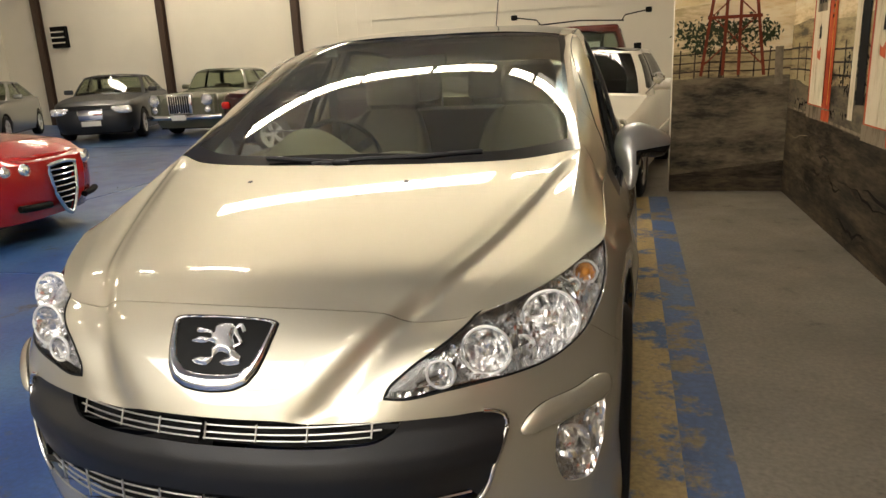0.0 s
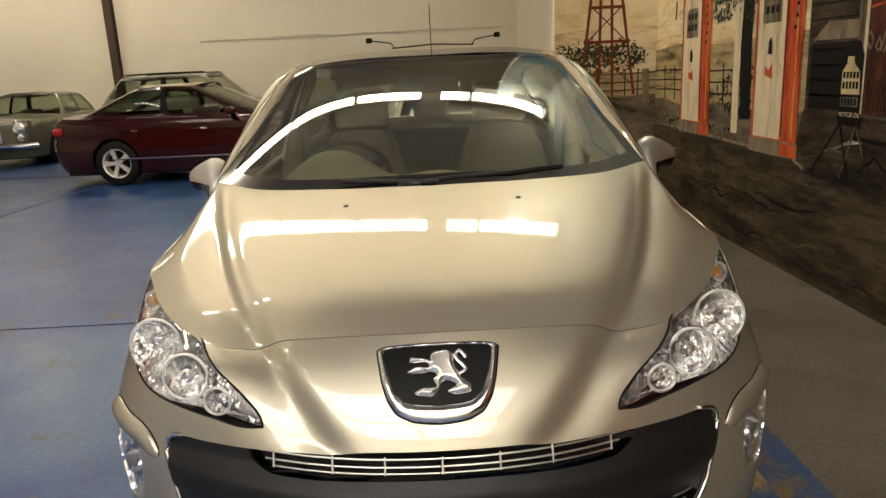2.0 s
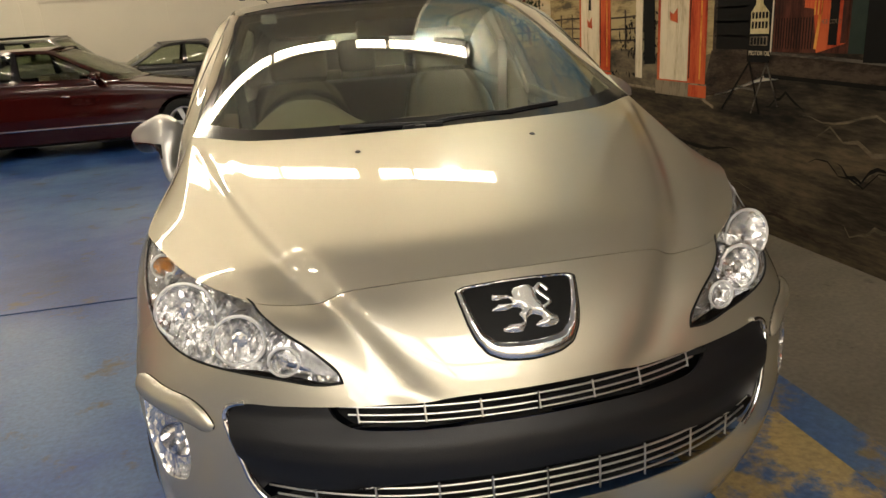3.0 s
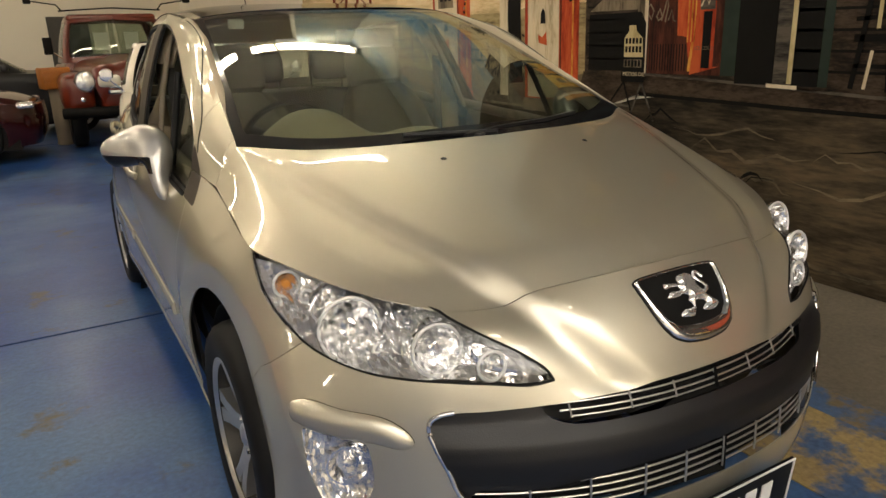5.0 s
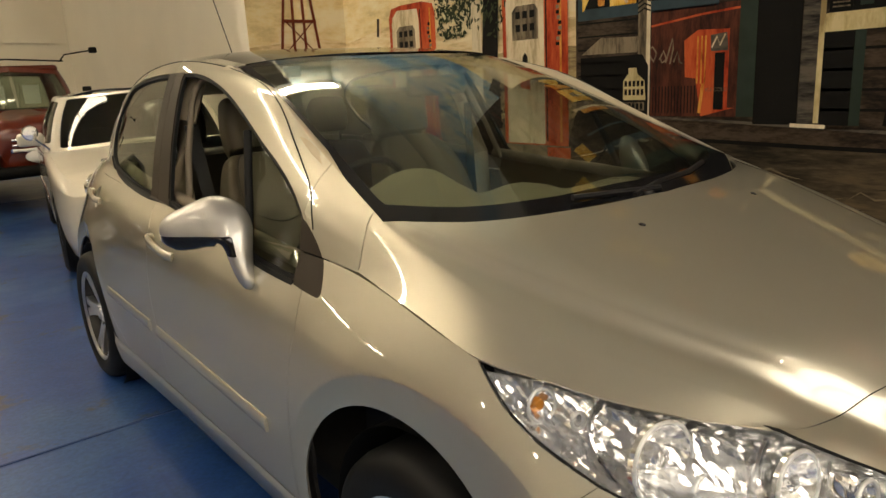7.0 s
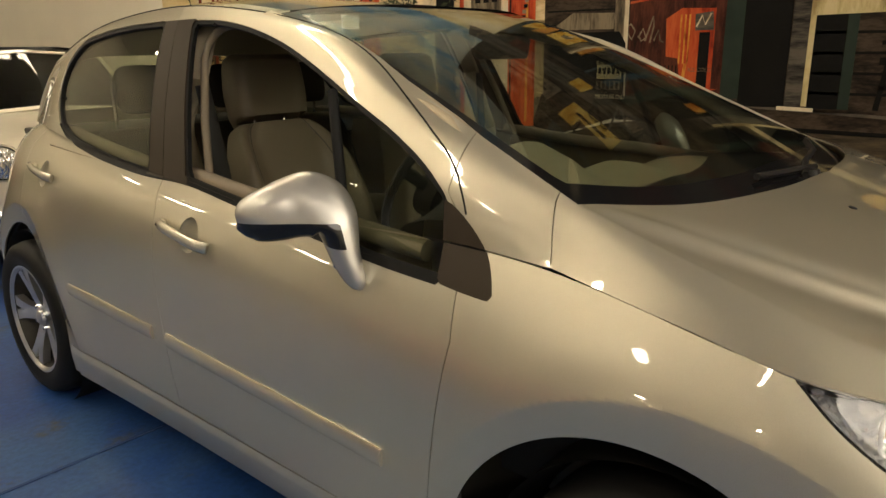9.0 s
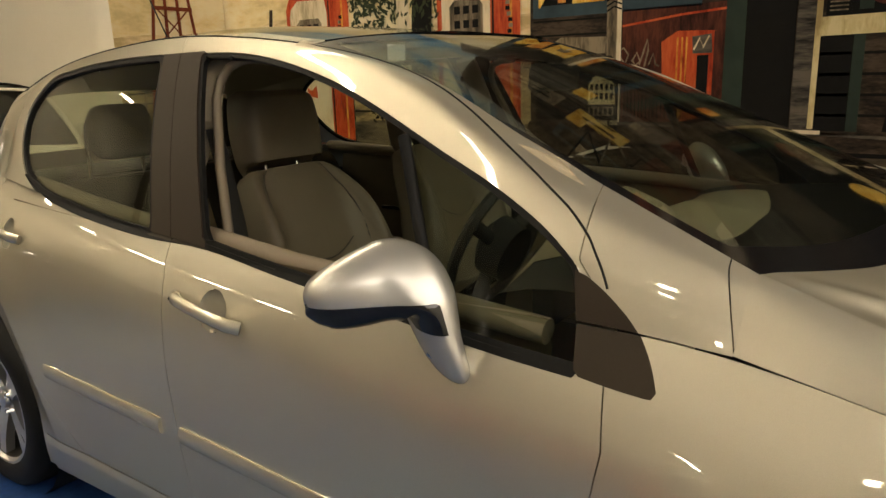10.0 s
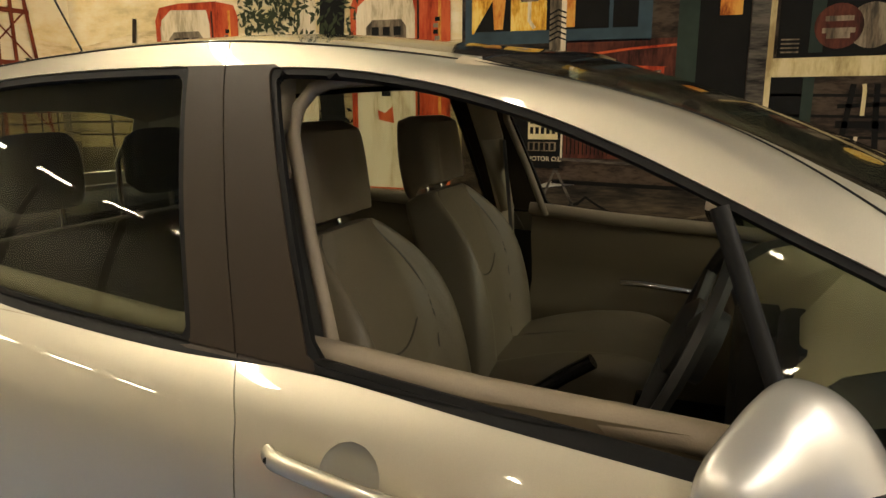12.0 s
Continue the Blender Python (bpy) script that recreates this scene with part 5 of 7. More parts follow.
# door cards, headlining, pillars and belts inside
for sx in (-1, 1):
    for y0, y1 in ((.55, 1.46), (1.62, 2.45)):
        bm = bmesh.new()
        rows = []
        for y in np.linspace(y0, y1, 12):
            row = []
            for z in (.34, .50, .62, .66, .72, .80, .90, .958 + .03 * (y - .55)):
                x, _ = side_at(y, min(z, .9))
                dx = .075 + (.05 if .6 < z < .70 else 0) - (.02 if z > .92 else 0)
                row.append(bm.verts.new((sx * (x[0] - dx), y, z)))
            rows.append(row)
        for a, b in zip(rows, rows[1:]):
            for k in range(len(a) - 1):
                bm.faces.new((a[k], b[k], b[k + 1], a[k + 1]))
        bmesh.ops.recalc_face_normals(bm, faces=bm.faces)
        dc = part("door_card", bm, CARD, car, "brown padded inner door panel", 50)
        tube("grab_handle", [(sx * .745, y0 + .25, .735), (sx * .73, y0 + .33, .75), (sx * .73, y0 + .5, .765), (sx * .745, y0 + .58, .76)], .012, CHROME, dc, "", 8)
        # broad sill cap at the foot of the window
        tube("sill_cap", [(sx * (side_at(y, .9)[0][0] - .060 - .045 * (y - .55)), y, np.interp(y, [.5, .87, 1.17, 1.44, 1.7, 2.41], [.93, .958, .973, .998, 1.0, 1.05])) for y in np.linspace(y0, y1, 10)], .023, LINING, dc, "beige window sill", 10)
    tube("pillar_lining", [(sx * .74, 1.53, .55), (sx * .73, 1.54, 1.0), (sx * .665, 1.58, 1.25), (sx * .59, 1.61, 1.41)], .055, BEIGE, car, "", 10, .5)
    tube("screen_pillar_lining", [(sx * .70, .33, 1.04), (sx * .675, .58, 1.17), (sx * .63, .95, 1.335), (sx * .61, 1.25, 1.405)], .03, BEIGE, car, "", 8)
    tube("seat_belt", [(sx * .66, 1.53, 1.24), (sx * .64, 1.50, 1.0), (sx * .62, 1.45, .5)], .024, DARK_TRIM, car, "dark seat belt", 6, .12)
    # reveal of the front window: beige surround seen through the open window
    tube("door_aperture_lining", [(sx * .745, 1.40, .98), (sx * .705, 1.46, 1.15), (sx * .65, 1.52, 1.31), (sx * .63, 1.52, 1.355), (sx * .615, 1.50, 1.385), (sx * .608, 1.46, 1.40), (sx * .606, 1.40, 1.404)], .012, LINING, car, "beige rubber door seal", 8)
rear_in, _ = cut(sg, 2.60 - sg[0][:, 1])
for k, lining in ((1, flipped(offset(rear_in, -.02))), (-1, offset(rear_in, -.02))):
    sheet_part("rear_pillar_lining", lining if k > 0 else (lining[0] * (-1, 1, 1), lining[1], lining[2]), LINING, car, .006, "beige rear pillar trim")
hl = patch([[(x, y, z - .035) for x, y, z in row[:]] for row in roof_grid()], 4, 4)
hl = both((hl[0] * (.96, 1, 1), hl[1][:, ::-1], hl[2]))
sheet_part("headlining", hl, BEIGE, car, .008, "beige cloth headlining")
lathe("interior_lamp", [(0, -.012), (.04, -.011), (.05, 0)], pose(0, 1.5, 1.455), WHITE, car, "", 20)
bm = bmesh.new()
bm_box(bm, -.125, .125, -.018, .018, -.035, .035, .015, 3)
im = part("interior_mirror", bm, DARK_TRIM, car, "dark interior mirror", 40)
im.matrix_basis = pose(0, .93, 1.335, 8)
# wipers
for run, nm in (([(-.10, .03, 1.047), (.05, .07, 1.056), (.25, .10, 1.06), (.42, .16, 1.065)], "a"), ([(.02, .04, 1.05), (-.12, .055, 1.056), (-.28, .08, 1.062)], "b")):
    tube("wiper", run, .008, BLACK, car, "black wiper arm and blade", 6)
lathe("wiper_pivot", [(0, .02), (.016, .018), (.02, 0)], pose(-.05, .03, 1.035), BLACK, car, "", 14)
box("registration_sticker", PAPER, -.49, -.43, 1.10, 1.104, 1.385, 1.42, car)


# ---- the mural: flat painted shapes on the wall ----
def paint(name, colour, amount=.35, scale=9, patches=.5, colour2=None, rough=.42):
    return material("mural_" + name, colour, rough, 0, amount, scale, patches, 3.0, .25, colour2=colour2, spec=.15)


def brushed(name, stops, stretch=(1, .8, 6), turn=0, scale=1.6, rough=.6):
    """Paint laid on in long strokes: colours by a stretched noise, with finer dabs over it."""
    m = bpy.data.materials.new("mural_" + name)
    m.use_nodes = True
    n, l = m.node_tree.nodes, m.node_tree.links
    b, co, mp, add = n["Principled BSDF"], n.new("ShaderNodeTexCoord"), n.new("ShaderNodeMapping"), n.new("ShaderNodeMath")
    mp.inputs["Scale"].default_value, mp.inputs["Rotation"].default_value = stretch, (radians(turn), 0, 0)
    l.new(co.outputs["Object"], mp.inputs["Vector"])
    t1, t2, t3 = noise(n, l, mp.outputs["Vector"], scale, 9, .66), noise(n, l, mp.outputs["Vector"], scale * 7, 5, .6), noise(n, l, co.outputs["Object"], 1.1, 3)
    add.operation = "MULTIPLY_ADD"
    add.inputs[1].default_value = .35
    sub_ = n.new("ShaderNodeMath"); sub_.operation, sub_.inputs[1].default_value = "ADD", -.35
    mix = n.new("ShaderNodeMath"); mix.operation, mix.inputs[1].default_value = "MULTIPLY_ADD", .45
    l.new(t2.outputs["Fac"], add.inputs[0]); l.new(t1.outputs["Fac"], add.inputs[2])
    l.new(t3.outputs["Fac"], mix.inputs[0]); l.new(add.outputs[0], mix.inputs[2]); l.new(mix.outputs[0], sub_.inputs[0])
    r = ramped(n, l, sub_.outputs[0], stops)
    l.new(r.outputs["Color"], b.inputs["Base Color"])
    b.inputs["Roughness"].default_value, b.inputs["Specular IOR Level"].default_value = rough, .15
    bp = n.new("ShaderNodeBump")
    bp.inputs["Strength"].default_value, bp.inputs["Distance"].default_value = .2, .002
    l.new(t2.outputs["Fac"], bp.inputs["Height"]); l.new(bp.outputs["Normal"], b.inputs["Normal"])
    return m


M_SKY = brushed("sky", ((.38, (.58, .45, .23)), (.50, (.76, .61, .33)), (.63, (.82, .72, .50))), (1, .9, 2.2), 8, 1.3)
M_DUNE = brushed("dune", ((.38, (.50, .37, .19)), (.50, (.74, .58, .34)), (.62, (.82, .70, .48))), (1, .8, 4), 6)
M_FIELD = brushed("field", ((.38, (.09, .075, .045)), (.48, (.27, .20, .10)), (.60, (.42, .33, .17))), (1, .8, 5), 0, 2.2)
M_DIRT = brushed("dirt", ((.36, (.03, .025, .018)), (.46, (.085, .068, .045)), (.58, (.15, .118, .075)), (.70, (.21, .165, .10))), (1, .9, 3.2), -6, 1.8)
M_ROAD = brushed("road", ((.37, (.006, .005, .0045)), (.47, (.022, .017, .012)), (.56, (.048, .036, .023)), (.66, (.085, .063, .038)), (.78, (.13, .095, .055))), (1, .8, 5), -7, 1.5)
M_BLACK = paint("black", (.005, .0045, .004), .4, rough=.7)
M_BROWN = brushed("brown", ((.38, (.008, .006, .005)), (.5, (.028, .018, .012)), (.64, (.065, .045, .03))), (1, 1.2, 4), 0, 3)
M_RED = brushed("red", ((.36, (.20, .02, .008)), (.48, (.44, .055, .018)), (.62, (.56, .11, .035))), (1, 4, .8), 0, 2.5)
M_DARKRED = brushed("dark_red", ((.38, (.018, .006, .004)), (.5, (.055, .014, .009)), (.64, (.10, .028, .016))), (1, 4, .9), 0, 3)
M_WHITE = brushed("white", ((.36, (.42, .34, .21)), (.47, (.62, .52, .35)), (.6, (.72, .62, .45))), (1, 4, .8), 0, 3)
M_CREAM = brushed("cream", ((.36, (.05, .04, .028)), (.47, (.13, .10, .065)), (.6, (.25, .20, .135))), (1, 4, .7), 0, 3)
M_GREEN = paint("green", (.022, .034, .026), .4, rough=.6)
M_LEAF = paint("leaf", (.035, .045, .02), .5, 20, rough=.6)
M_BLUE = paint("blue", (.035, .06, .075), .5, rough=.6)
M_PALE = brushed("pale_straw", ((.36, (.30, .22, .10)), (.50, (.50, .40, .20)), (.64, (.62, .52, .29))), (1, 3, 1), 0, 3)
M_YELLOW = brushed("yellow", ((.36, (.35, .14, .015)), (.48, (.68, .36, .04)), (.62, (.80, .58, .16))), (1, 3, 1), 0, 4)
M_ORANGE = brushed("orange", ((.36, (.22, .05, .01)), (.48, (.55, .19, .03)), (.62, (.68, .34, .07))), (1, 3, 1), 0, 4)
M_GREY = brushed("grey", ((.36, (.012, .010, .009)), (.48, (.05, .043, .035)), (.62, (.11, .095, .075))), (1, .9, 6), 0, 3)
M_TOWER = paint("tower", (.18, .038, .017), .3, rough=.6)

mural = tagged(new("mural"), "painted roadside mural of an old petrol station", "mural")


def shape(name, pts, mat, layer, wall="E", label="", rounded=False):
    """A flat painted shape: pts are (y, z) on the long wall, (x, z) on the end wall."""
    if rounded:
        pts = smooth_loop(pts, 4)
    d0, d1 = .001 + .0012 * (layer - 1), .001 + .0012 * layer
    bm = bmesh.new()
    if wall == "E":
        a = [bm.verts.new((X_MURAL - d1, p[0], p[1])) for p in pts]
        b = [bm.verts.new((X_MURAL - d0, p[0], p[1])) for p in pts]
    else:
        a = [bm.verts.new((p[0], Y_END - d1, p[1])) for p in pts]
        b = [bm.verts.new((p[0], Y_END - d0, p[1])) for p in pts]
    bm.faces.new(a)
    for i in range(len(a)):
        bm.faces.new((a[i], b[i], b[(i + 1) % len(a)], a[(i + 1) % len(a)]))
    bmesh.ops.recalc_face_normals(bm, faces=bm.faces)
    for f in bm.faces:
        if len(f.verts) == len(pts):
            n = f.normal
            if (n.x > 0 if wall == "E" else n.y > 0):
                bmesh.ops.reverse_faces(bm, faces=bm.faces)
            break
    return part(name, bm, mat, mural, label)


def rect(name, y0, y1, z0, z1, mat, layer, wall="E", label=""):
    return shape(name, [(y0, z0), (y1, z0), (y1, z1), (y0, z1)], mat, layer, wall, label)


def stroke(name, pts, w, mat, layer, wall="E"):
    """A painted line of that width."""
    pts = [Vector(p) for p in pts]
    left, right = [], []
    for i, p in enumerate(pts):
        d = (pts[min(i + 1, len(pts) - 1)] - pts[max(i - 1, 0)]).normalized()
        n = Vector((-d.y, d.x)) * w / 2
        left.append(p + n); right.append(p - n)
    return shape(name, [tuple(p) for p in left + right[::-1]], mat, layer, wall)


def leaves(name, cy, cz, ry, rz, count, mat, layer, wall="E", size=.03, seed=3):
    """Painted foliage: a clump of many dabs in one mesh."""
    rnd = random.Random(seed)
    bm = bmesh.new()
    for k in range(count):
        a, r = rnd.uniform(0, 6.28), rnd.random() ** .55
        y, z = cy + ry * r * math.cos(a) + rnd.gauss(0, ry * .12), cz + rz * r * math.sin(a) + rnd.gauss(0, rz * .12)
        t, s = rnd.uniform(0, 3.14), size * rnd.uniform(.5, 1.3)
        d = .001 + .0012 * layer + .00004 * (k % 20)
        vs = []
        for u, v in ((-1, 0), (0, -.4), (1, 0), (0, .4)):
            p, q = y + s * (u * math.cos(t) - v * math.sin(t)), z + s * (u * math.sin(t) + v * math.cos(t))
            vs.append(bm.verts.new((X_MURAL - d, p, q) if wall == "E" else (p, Y_END - d, q)))
        bm.faces.new(vs)
    return tagged(part(name, bm, mat, mural), kind="stuff")


M_UPPER = brushed("upper_sky", ((.34, (.10, .25, .42)), (.45, (.20, .36, .48)), (.52, (.42, .48, .46)), (.66, (.58, .55, .46))), (1, .9, 2.0), 10, .7)
YB = -7.0   # where the painting stops behind the camera
wave = lambda y, a, b, z: z + a * math.sin(y * b) + .4 * a * math.sin(y * b * 2.3 + 1)
ys = np.linspace(Y_END, 2.2, 16)
rect("sky", 2.2, Y_END, 1.2, 2.9, M_SKY, 1)
shape("upper_sky", [(y, wave(y, .10, 1.3, 2.86)) for y in ys] + [(YB, 2.8), (YB, Z_CEIL - .01), (Y_END, Z_CEIL - .01)], M_UPPER, 2)
shape("dune", [(y, wave(y, .05, 1.9, 1.78)) for y in ys] + [(2.2, 1.0), (Y_END, 1.0)], M_DUNE, 2)
shape("dry_field", [(y, wave(y, .02, 3.1, 1.52)) for y in ys] + [(2.2, .8), (Y_END, .8)], M_FIELD, 3)
shape("far_ground", [(y, wave(y, .02, 4.0, 1.03)) for y in ys] + [(2.2, .2), (Y_END, .2)], M_DIRT, 4)
ys2 = np.linspace(Y_END, YB, 40)
shape("dirt_road", [(y, np.interp(y, [-7, 0, 1.6, 2.3, 5.2], [.88, .90, .93, .74, .79])) for y in ys2] + [(YB, .002), (Y_END, .002)], M_ROAD, 5)
# wheel ruts and light streaks of the road
rnd = random.Random(11)
for k in range(46):
    y, z = rnd.uniform(-3.5, 4.6), rnd.uniform(.08, .84)
    w, h = rnd.uniform(.25, 1.0), rnd.uniform(.008, .028)
    pts = [(y - w / 2 + w * t, z + .03 * math.sin(7 * t + k) + .015 * rnd.gauss(0, 1)) for t in np.linspace(0, 1, 9)]
    top = [(p[0], p[1] + h * math.sin(math.pi * t) * rnd.uniform(.5, 1.3)) for p, t in zip(pts, np.linspace(0, 1, 9))]
    shape("road_streak", pts + top[::-1][1:-1], (M_DIRT, M_BROWN, M_BLACK)[k % 3], 6 + k % 3)
# edge of the forecourt
shape("forecourt", [(2.25, 1.06), (1.66, 1.055), (1.14, 1.035), (.57, 1.005), (.17, .985), (YB, .95), (YB, .86), (.17, .895), (.57, .905), (1.14, .92), (1.7, .925), (2.1, .80), (2.35, .76)], M_BROWN, 7)
stroke("kerb_edge", [(4.9, .80), (4.3, .795), (3.34, .775), (2.38, .755), (2.2, .70)], .018, M_CREAM, 8)
stroke("kerb_edge", [(1.72, 1.055), (1.14, 1.032), (.57, 1.003), (.17, .983), (-2.0, .96)], .016, M_GREY, 8)
stroke("kerb_edge", [(1.7, .925), (1.14, .915), (.57, .903), (-.5, .89), (-2.0, .88)], .022, M_BLACK, 8)
# fence
for z in (1.13, 1.22, 1.31):
    stroke("fence_rail", [(y, z + .01 * math.sin(3 * y)) for y in np.linspace(Y_END, 3.1, 12)], .014, M_BROWN, 6)
for y in np.arange(3.2, 5.1, .28):
    stroke("fence_post", [(y, 1.05), (y + .01, 1.36)], .022, M_BROWN, 7)
# pole, trees, bushes
rect("pole", 3.19, 3.30, .84, 2.6, M_WHITE, 9)
stroke("tree_trunk", [(3.07, .95), (3.10, 1.5), (3.05, 2.3)], .17, M_BLACK, 8)
leaves("tree_foliage", 3.10, 2.15, .28, .45, 240, M_LEAF, 9, seed=5)
leaves("bush", 3.52, 1.88, .22, .22, 260, M_LEAF, 8, seed=6)
leaves("bush", 3.2, 1.15, .35, .16, 120, M_BLACK, 7, seed=8)
leaves("weeds", 4.2, .86, .7, .05, 80, M_BLACK, 7, seed=9)
stroke("dune_post", [(4.62, 1.76), (4.60, 1.92)], .035, M_BROWN, 6)


def pump(y0, y1, z0, z1, split, name="fuel_pump"):
    """White-faced red petrol pump; split is where face meets side."""
    w = y1 - y0
    shape(name, [(y1, z0), (y1, z1 - .10), (y1 - .06 * w, z1 - .02), (y1 - .3 * w, z1), (y0 + .25 * w, z1), (y0 + .04 * w, z1 - .03), (y0, z1 - .1), (y0, z0)], M_RED, 9, label="red painted petrol pump")
    rect("pump_face", split, y1 - .06 * w, z0 + .08, z1 - .14, M_WHITE, 10)
    shape("pump_top", [(split, z1 - .14), (split + .02, z1 - .05), (y1 - .2 * w, z1 - .04), (y1 - .08 * w, z1 - .10), (y1 - .07 * w, z1 - .14)], M_WHITE, 10, rounded=False)
    stroke("pump_edge", [(y0 + .3 * (split - y0), z0 + .1), (y0 + .3 * (split - y0), z1 - .06)], .018, M_ORANGE, 10)
    stroke("pump_edge", [(split - .02, z0 + .1), (split - .02, z1 - .06)], .014, M_DARKRED, 10)
    rect("pump_foot", y0 - .02, y1 + .02, z0 - .03, z0 + .07, M_CREAM, 10)
    rect("pump_foot_side", y0 - .02, split - .02, z0 - .02, z0 + .06, M_RED, 11)
    fw = y1 - split
    c = (split + y1) / 2 - .02
    shape("dial", [(c - fw * .32, z1 - .42), (c + fw * .30, z1 - .42), (c + fw * .30, z1 - .22), (c + fw * .2, z1 - .18), (c - fw * .25, z1 - .18), (c - fw * .32, z1 - .22)], M_CREAM, 11)
    for k in range(3):
        for r in range(2):
            rect("dial_bar", c - fw * .24 + k * fw * .17, c - fw * .13 + k * fw * .17, z1 - .36 + r * .09, z1 - .31 + r * .09, M_BLACK, 12)
    shape("emblem", [(c - .03, z1 - .62), (c + .03, z1 - .62), (c + .025, z1 - .54), (c, z1 - .51), (c - .025, z1 - .54)], M_BLACK, 11)
    shape("emblem", [(c - .05, z1 - .78), (c + .05, z1 - .76), (c + .06, z1 - .70), (c + .01, z1 - .72), (c - .04, z1 - .68)], M_RED, 11)
    for k in range(9):
        z = z1 - .2 - k * .035
        rect("hose_link", y0 + .10 * w + .012 * math.sin(k), y0 + .10 * w + .03 + .012 * math.sin(k), z, z + .024, M_CREAM if k % 2 else M_BLACK, 12)


pump(3.76, 4.42, .80, 2.00, 3.98)
pump(2.31, 2.95, .77, 2.02, 2.53)
# the building
shape("building", [(2.24, 1.05), (2.24, 4.3), (1.2, 4.7), (.1, 4.3), (YB, 4.3), (YB, .95), (.17, .985)], M_BROWN, 6)
for k, z in enumerate(np.arange(2.62, 4.3, .17)):
    stroke("weatherboard", [(2.2, z), (-1.0, z + .01), (YB, z - .02)], .03, (M_BLACK, M_GREY, M_DARKRED)[k % 3], 7)
shape("porch_roof", [(2.5, 2.72), (YB, 2.55), (YB, 2.80), (2.4, 3.05)], M_GREY, 8)
for y0, y1, z0, z1, mt in ((1.95, 1.35, 3.12, 3.5, M_CREAM), (1.2, .75, 3.2, 3.42, M_YELLOW), (.55, -.25, 3.15, 3.6, M_DARKRED), (-.5, -.95, 3.2, 3.75, M_WHITE), (-1.3, -2.3, 3.1, 3.5, M_RED), (-2.7, -3.2, 3.15, 3.8, M_CREAM), (-3.7, -4.6, 3.2, 3.5, M_ORANGE)):
    rect("hanging_sign", y1, y0, z0, z1, mt, 9)
    stroke("sign_bar", [(y0 - .08, (z0 + z1) / 2 + .03), (y1 + .08, (z0 + z1) / 2 + .03)], .05, M_BLACK, 10)
    stroke("sign_bar", [(y0 - .16, (z0 + z1) / 2 - .08), (y1 + .12, (z0 + z1) / 2 - .08)], .03, M_BLACK, 10)
# random patches added to give the windscreen bright pieces to reflect
rnd = random.Random(31)
for k in range(46):
    y, z = rnd.uniform(-4.6, 2.0), rnd.uniform(2.35, 4.1)
    w, h = rnd.uniform(.08, .38), rnd.uniform(.06, .26)
    rect("reflection_patch", y - w / 2, y + w / 2, z - h / 2, z + h / 2, (M_CREAM, M_WHITE, M_YELLOW, M_DARKRED, M_RED, M_GREY, M_BLUE)[k % 7], 11 + k % 4)
for y in (.9, -1.1, -2.5, -4.0):
    rect("upper_window", y - .3, y + .3, 3.78, 4.2, M_BLUE, 9)
    rect("upper_pane", y - .24, y + .24, 3.84, 4.14, M_BLACK, 10)
for z in np.arange(1.15, 2.5, .085):
    stroke("weatherboard", [(2.22, z), (1.66, z - .005)], .01, M_BLACK, 7)
shape("awning", [(2.19, 1.46), (2.03, 1.56), (1.74, 1.55), (1.74, 1.455)], M_CREAM, 8)
rect("dark_opening", 1.66, 2.2, 1.07, 1.44, M_BLACK, 7)
rect("window_frame", 1.20, 2.22, 1.68, 2.5, M_BLUE, 8)
rect("window_dark", 1.27, 2.16, 1.75, 2.5, M_BLACK, 9)
shape("curtain", [(2.18, 2.2), (2.02, 1.98), (2.17, 1.74), (2.18, 1.74)], M_YELLOW, 10)
shape("curtain", [(2.0, 1.76), (1.97, 2.1), (2.08, 2.2), (2.06, 1.9), (2.05, 1.76)], M_ORANGE, 10)
rect("poster", 1.755, 1.955, 1.75, 2.15, M_YELLOW, 10)
shape("poster_shape", [(1.80, 1.90), (1.90, 1.90), (1.88, 2.02), (1.83, 2.02)], M_CREAM, 11)
stroke("poster_shape", [(1.85, 1.90), (1.85, 1.80), (1.82, 1.76)], .02, M_WHITE, 11)
rect("poster_side", 1.60, 1.70, 1.76, 2.2, M_ORANGE, 10)
rect("window_bar", 1.40, 1.42, 1.75, 2.5, M_BLUE, 10)
rect("brick_dado", 1.06, 1.64, 1.62, 1.69, M_DARKRED, 8)
rect("post", 1.645, 1.735, 1.06, 2.3, M_CREAM, 12)
rect("post_light", 1.645, 1.672, 1.06, 2.3, M_WHITE, 13)
for k in range(6):
    z = 1.70 + k * .028
    stroke("post_band", [(1.735, z - .012), (1.69, z + .012), (1.645, z - .006)], .009, M_BLACK, 14)
rect("drinks_panel", 1.06, 1.64, 1.06, 1.64, M_DARKRED, 9)
stroke("panel_edge", [(1.64, 1.60), (1.3, 1.64), (1.07, 1.655)], .012, M_RED, 10)
# flowing white lettering of the panel, as plain strokes
stroke("script_mark", [(1.66, 1.44), (1.62, 1.39), (1.60, 1.44), (1.63, 1.48), (1.66, 1.46)], .010, M_CREAM, 10)
stroke("script_mark", [(1.58, 1.40), (1.55, 1.45), (1.53, 1.40), (1.56, 1.38), (1.575, 1.41)], .010, M_CREAM, 10)
stroke("script_mark", [(1.535, 1.38), (1.49, 1.52), (1.485, 1.46), (1.505, 1.37)], .010, M_CREAM, 10)
stroke("script_mark", [(1.48, 1.38), (1.455, 1.44), (1.44, 1.38), (1.42, 1.37)], .010, M_CREAM, 10)
for k in range(14):
    stroke("panel_slat", [(1.62 - k * .022, 1.08), (1.62 - k * .022, 1.24)], .006, M_BLACK, 10)
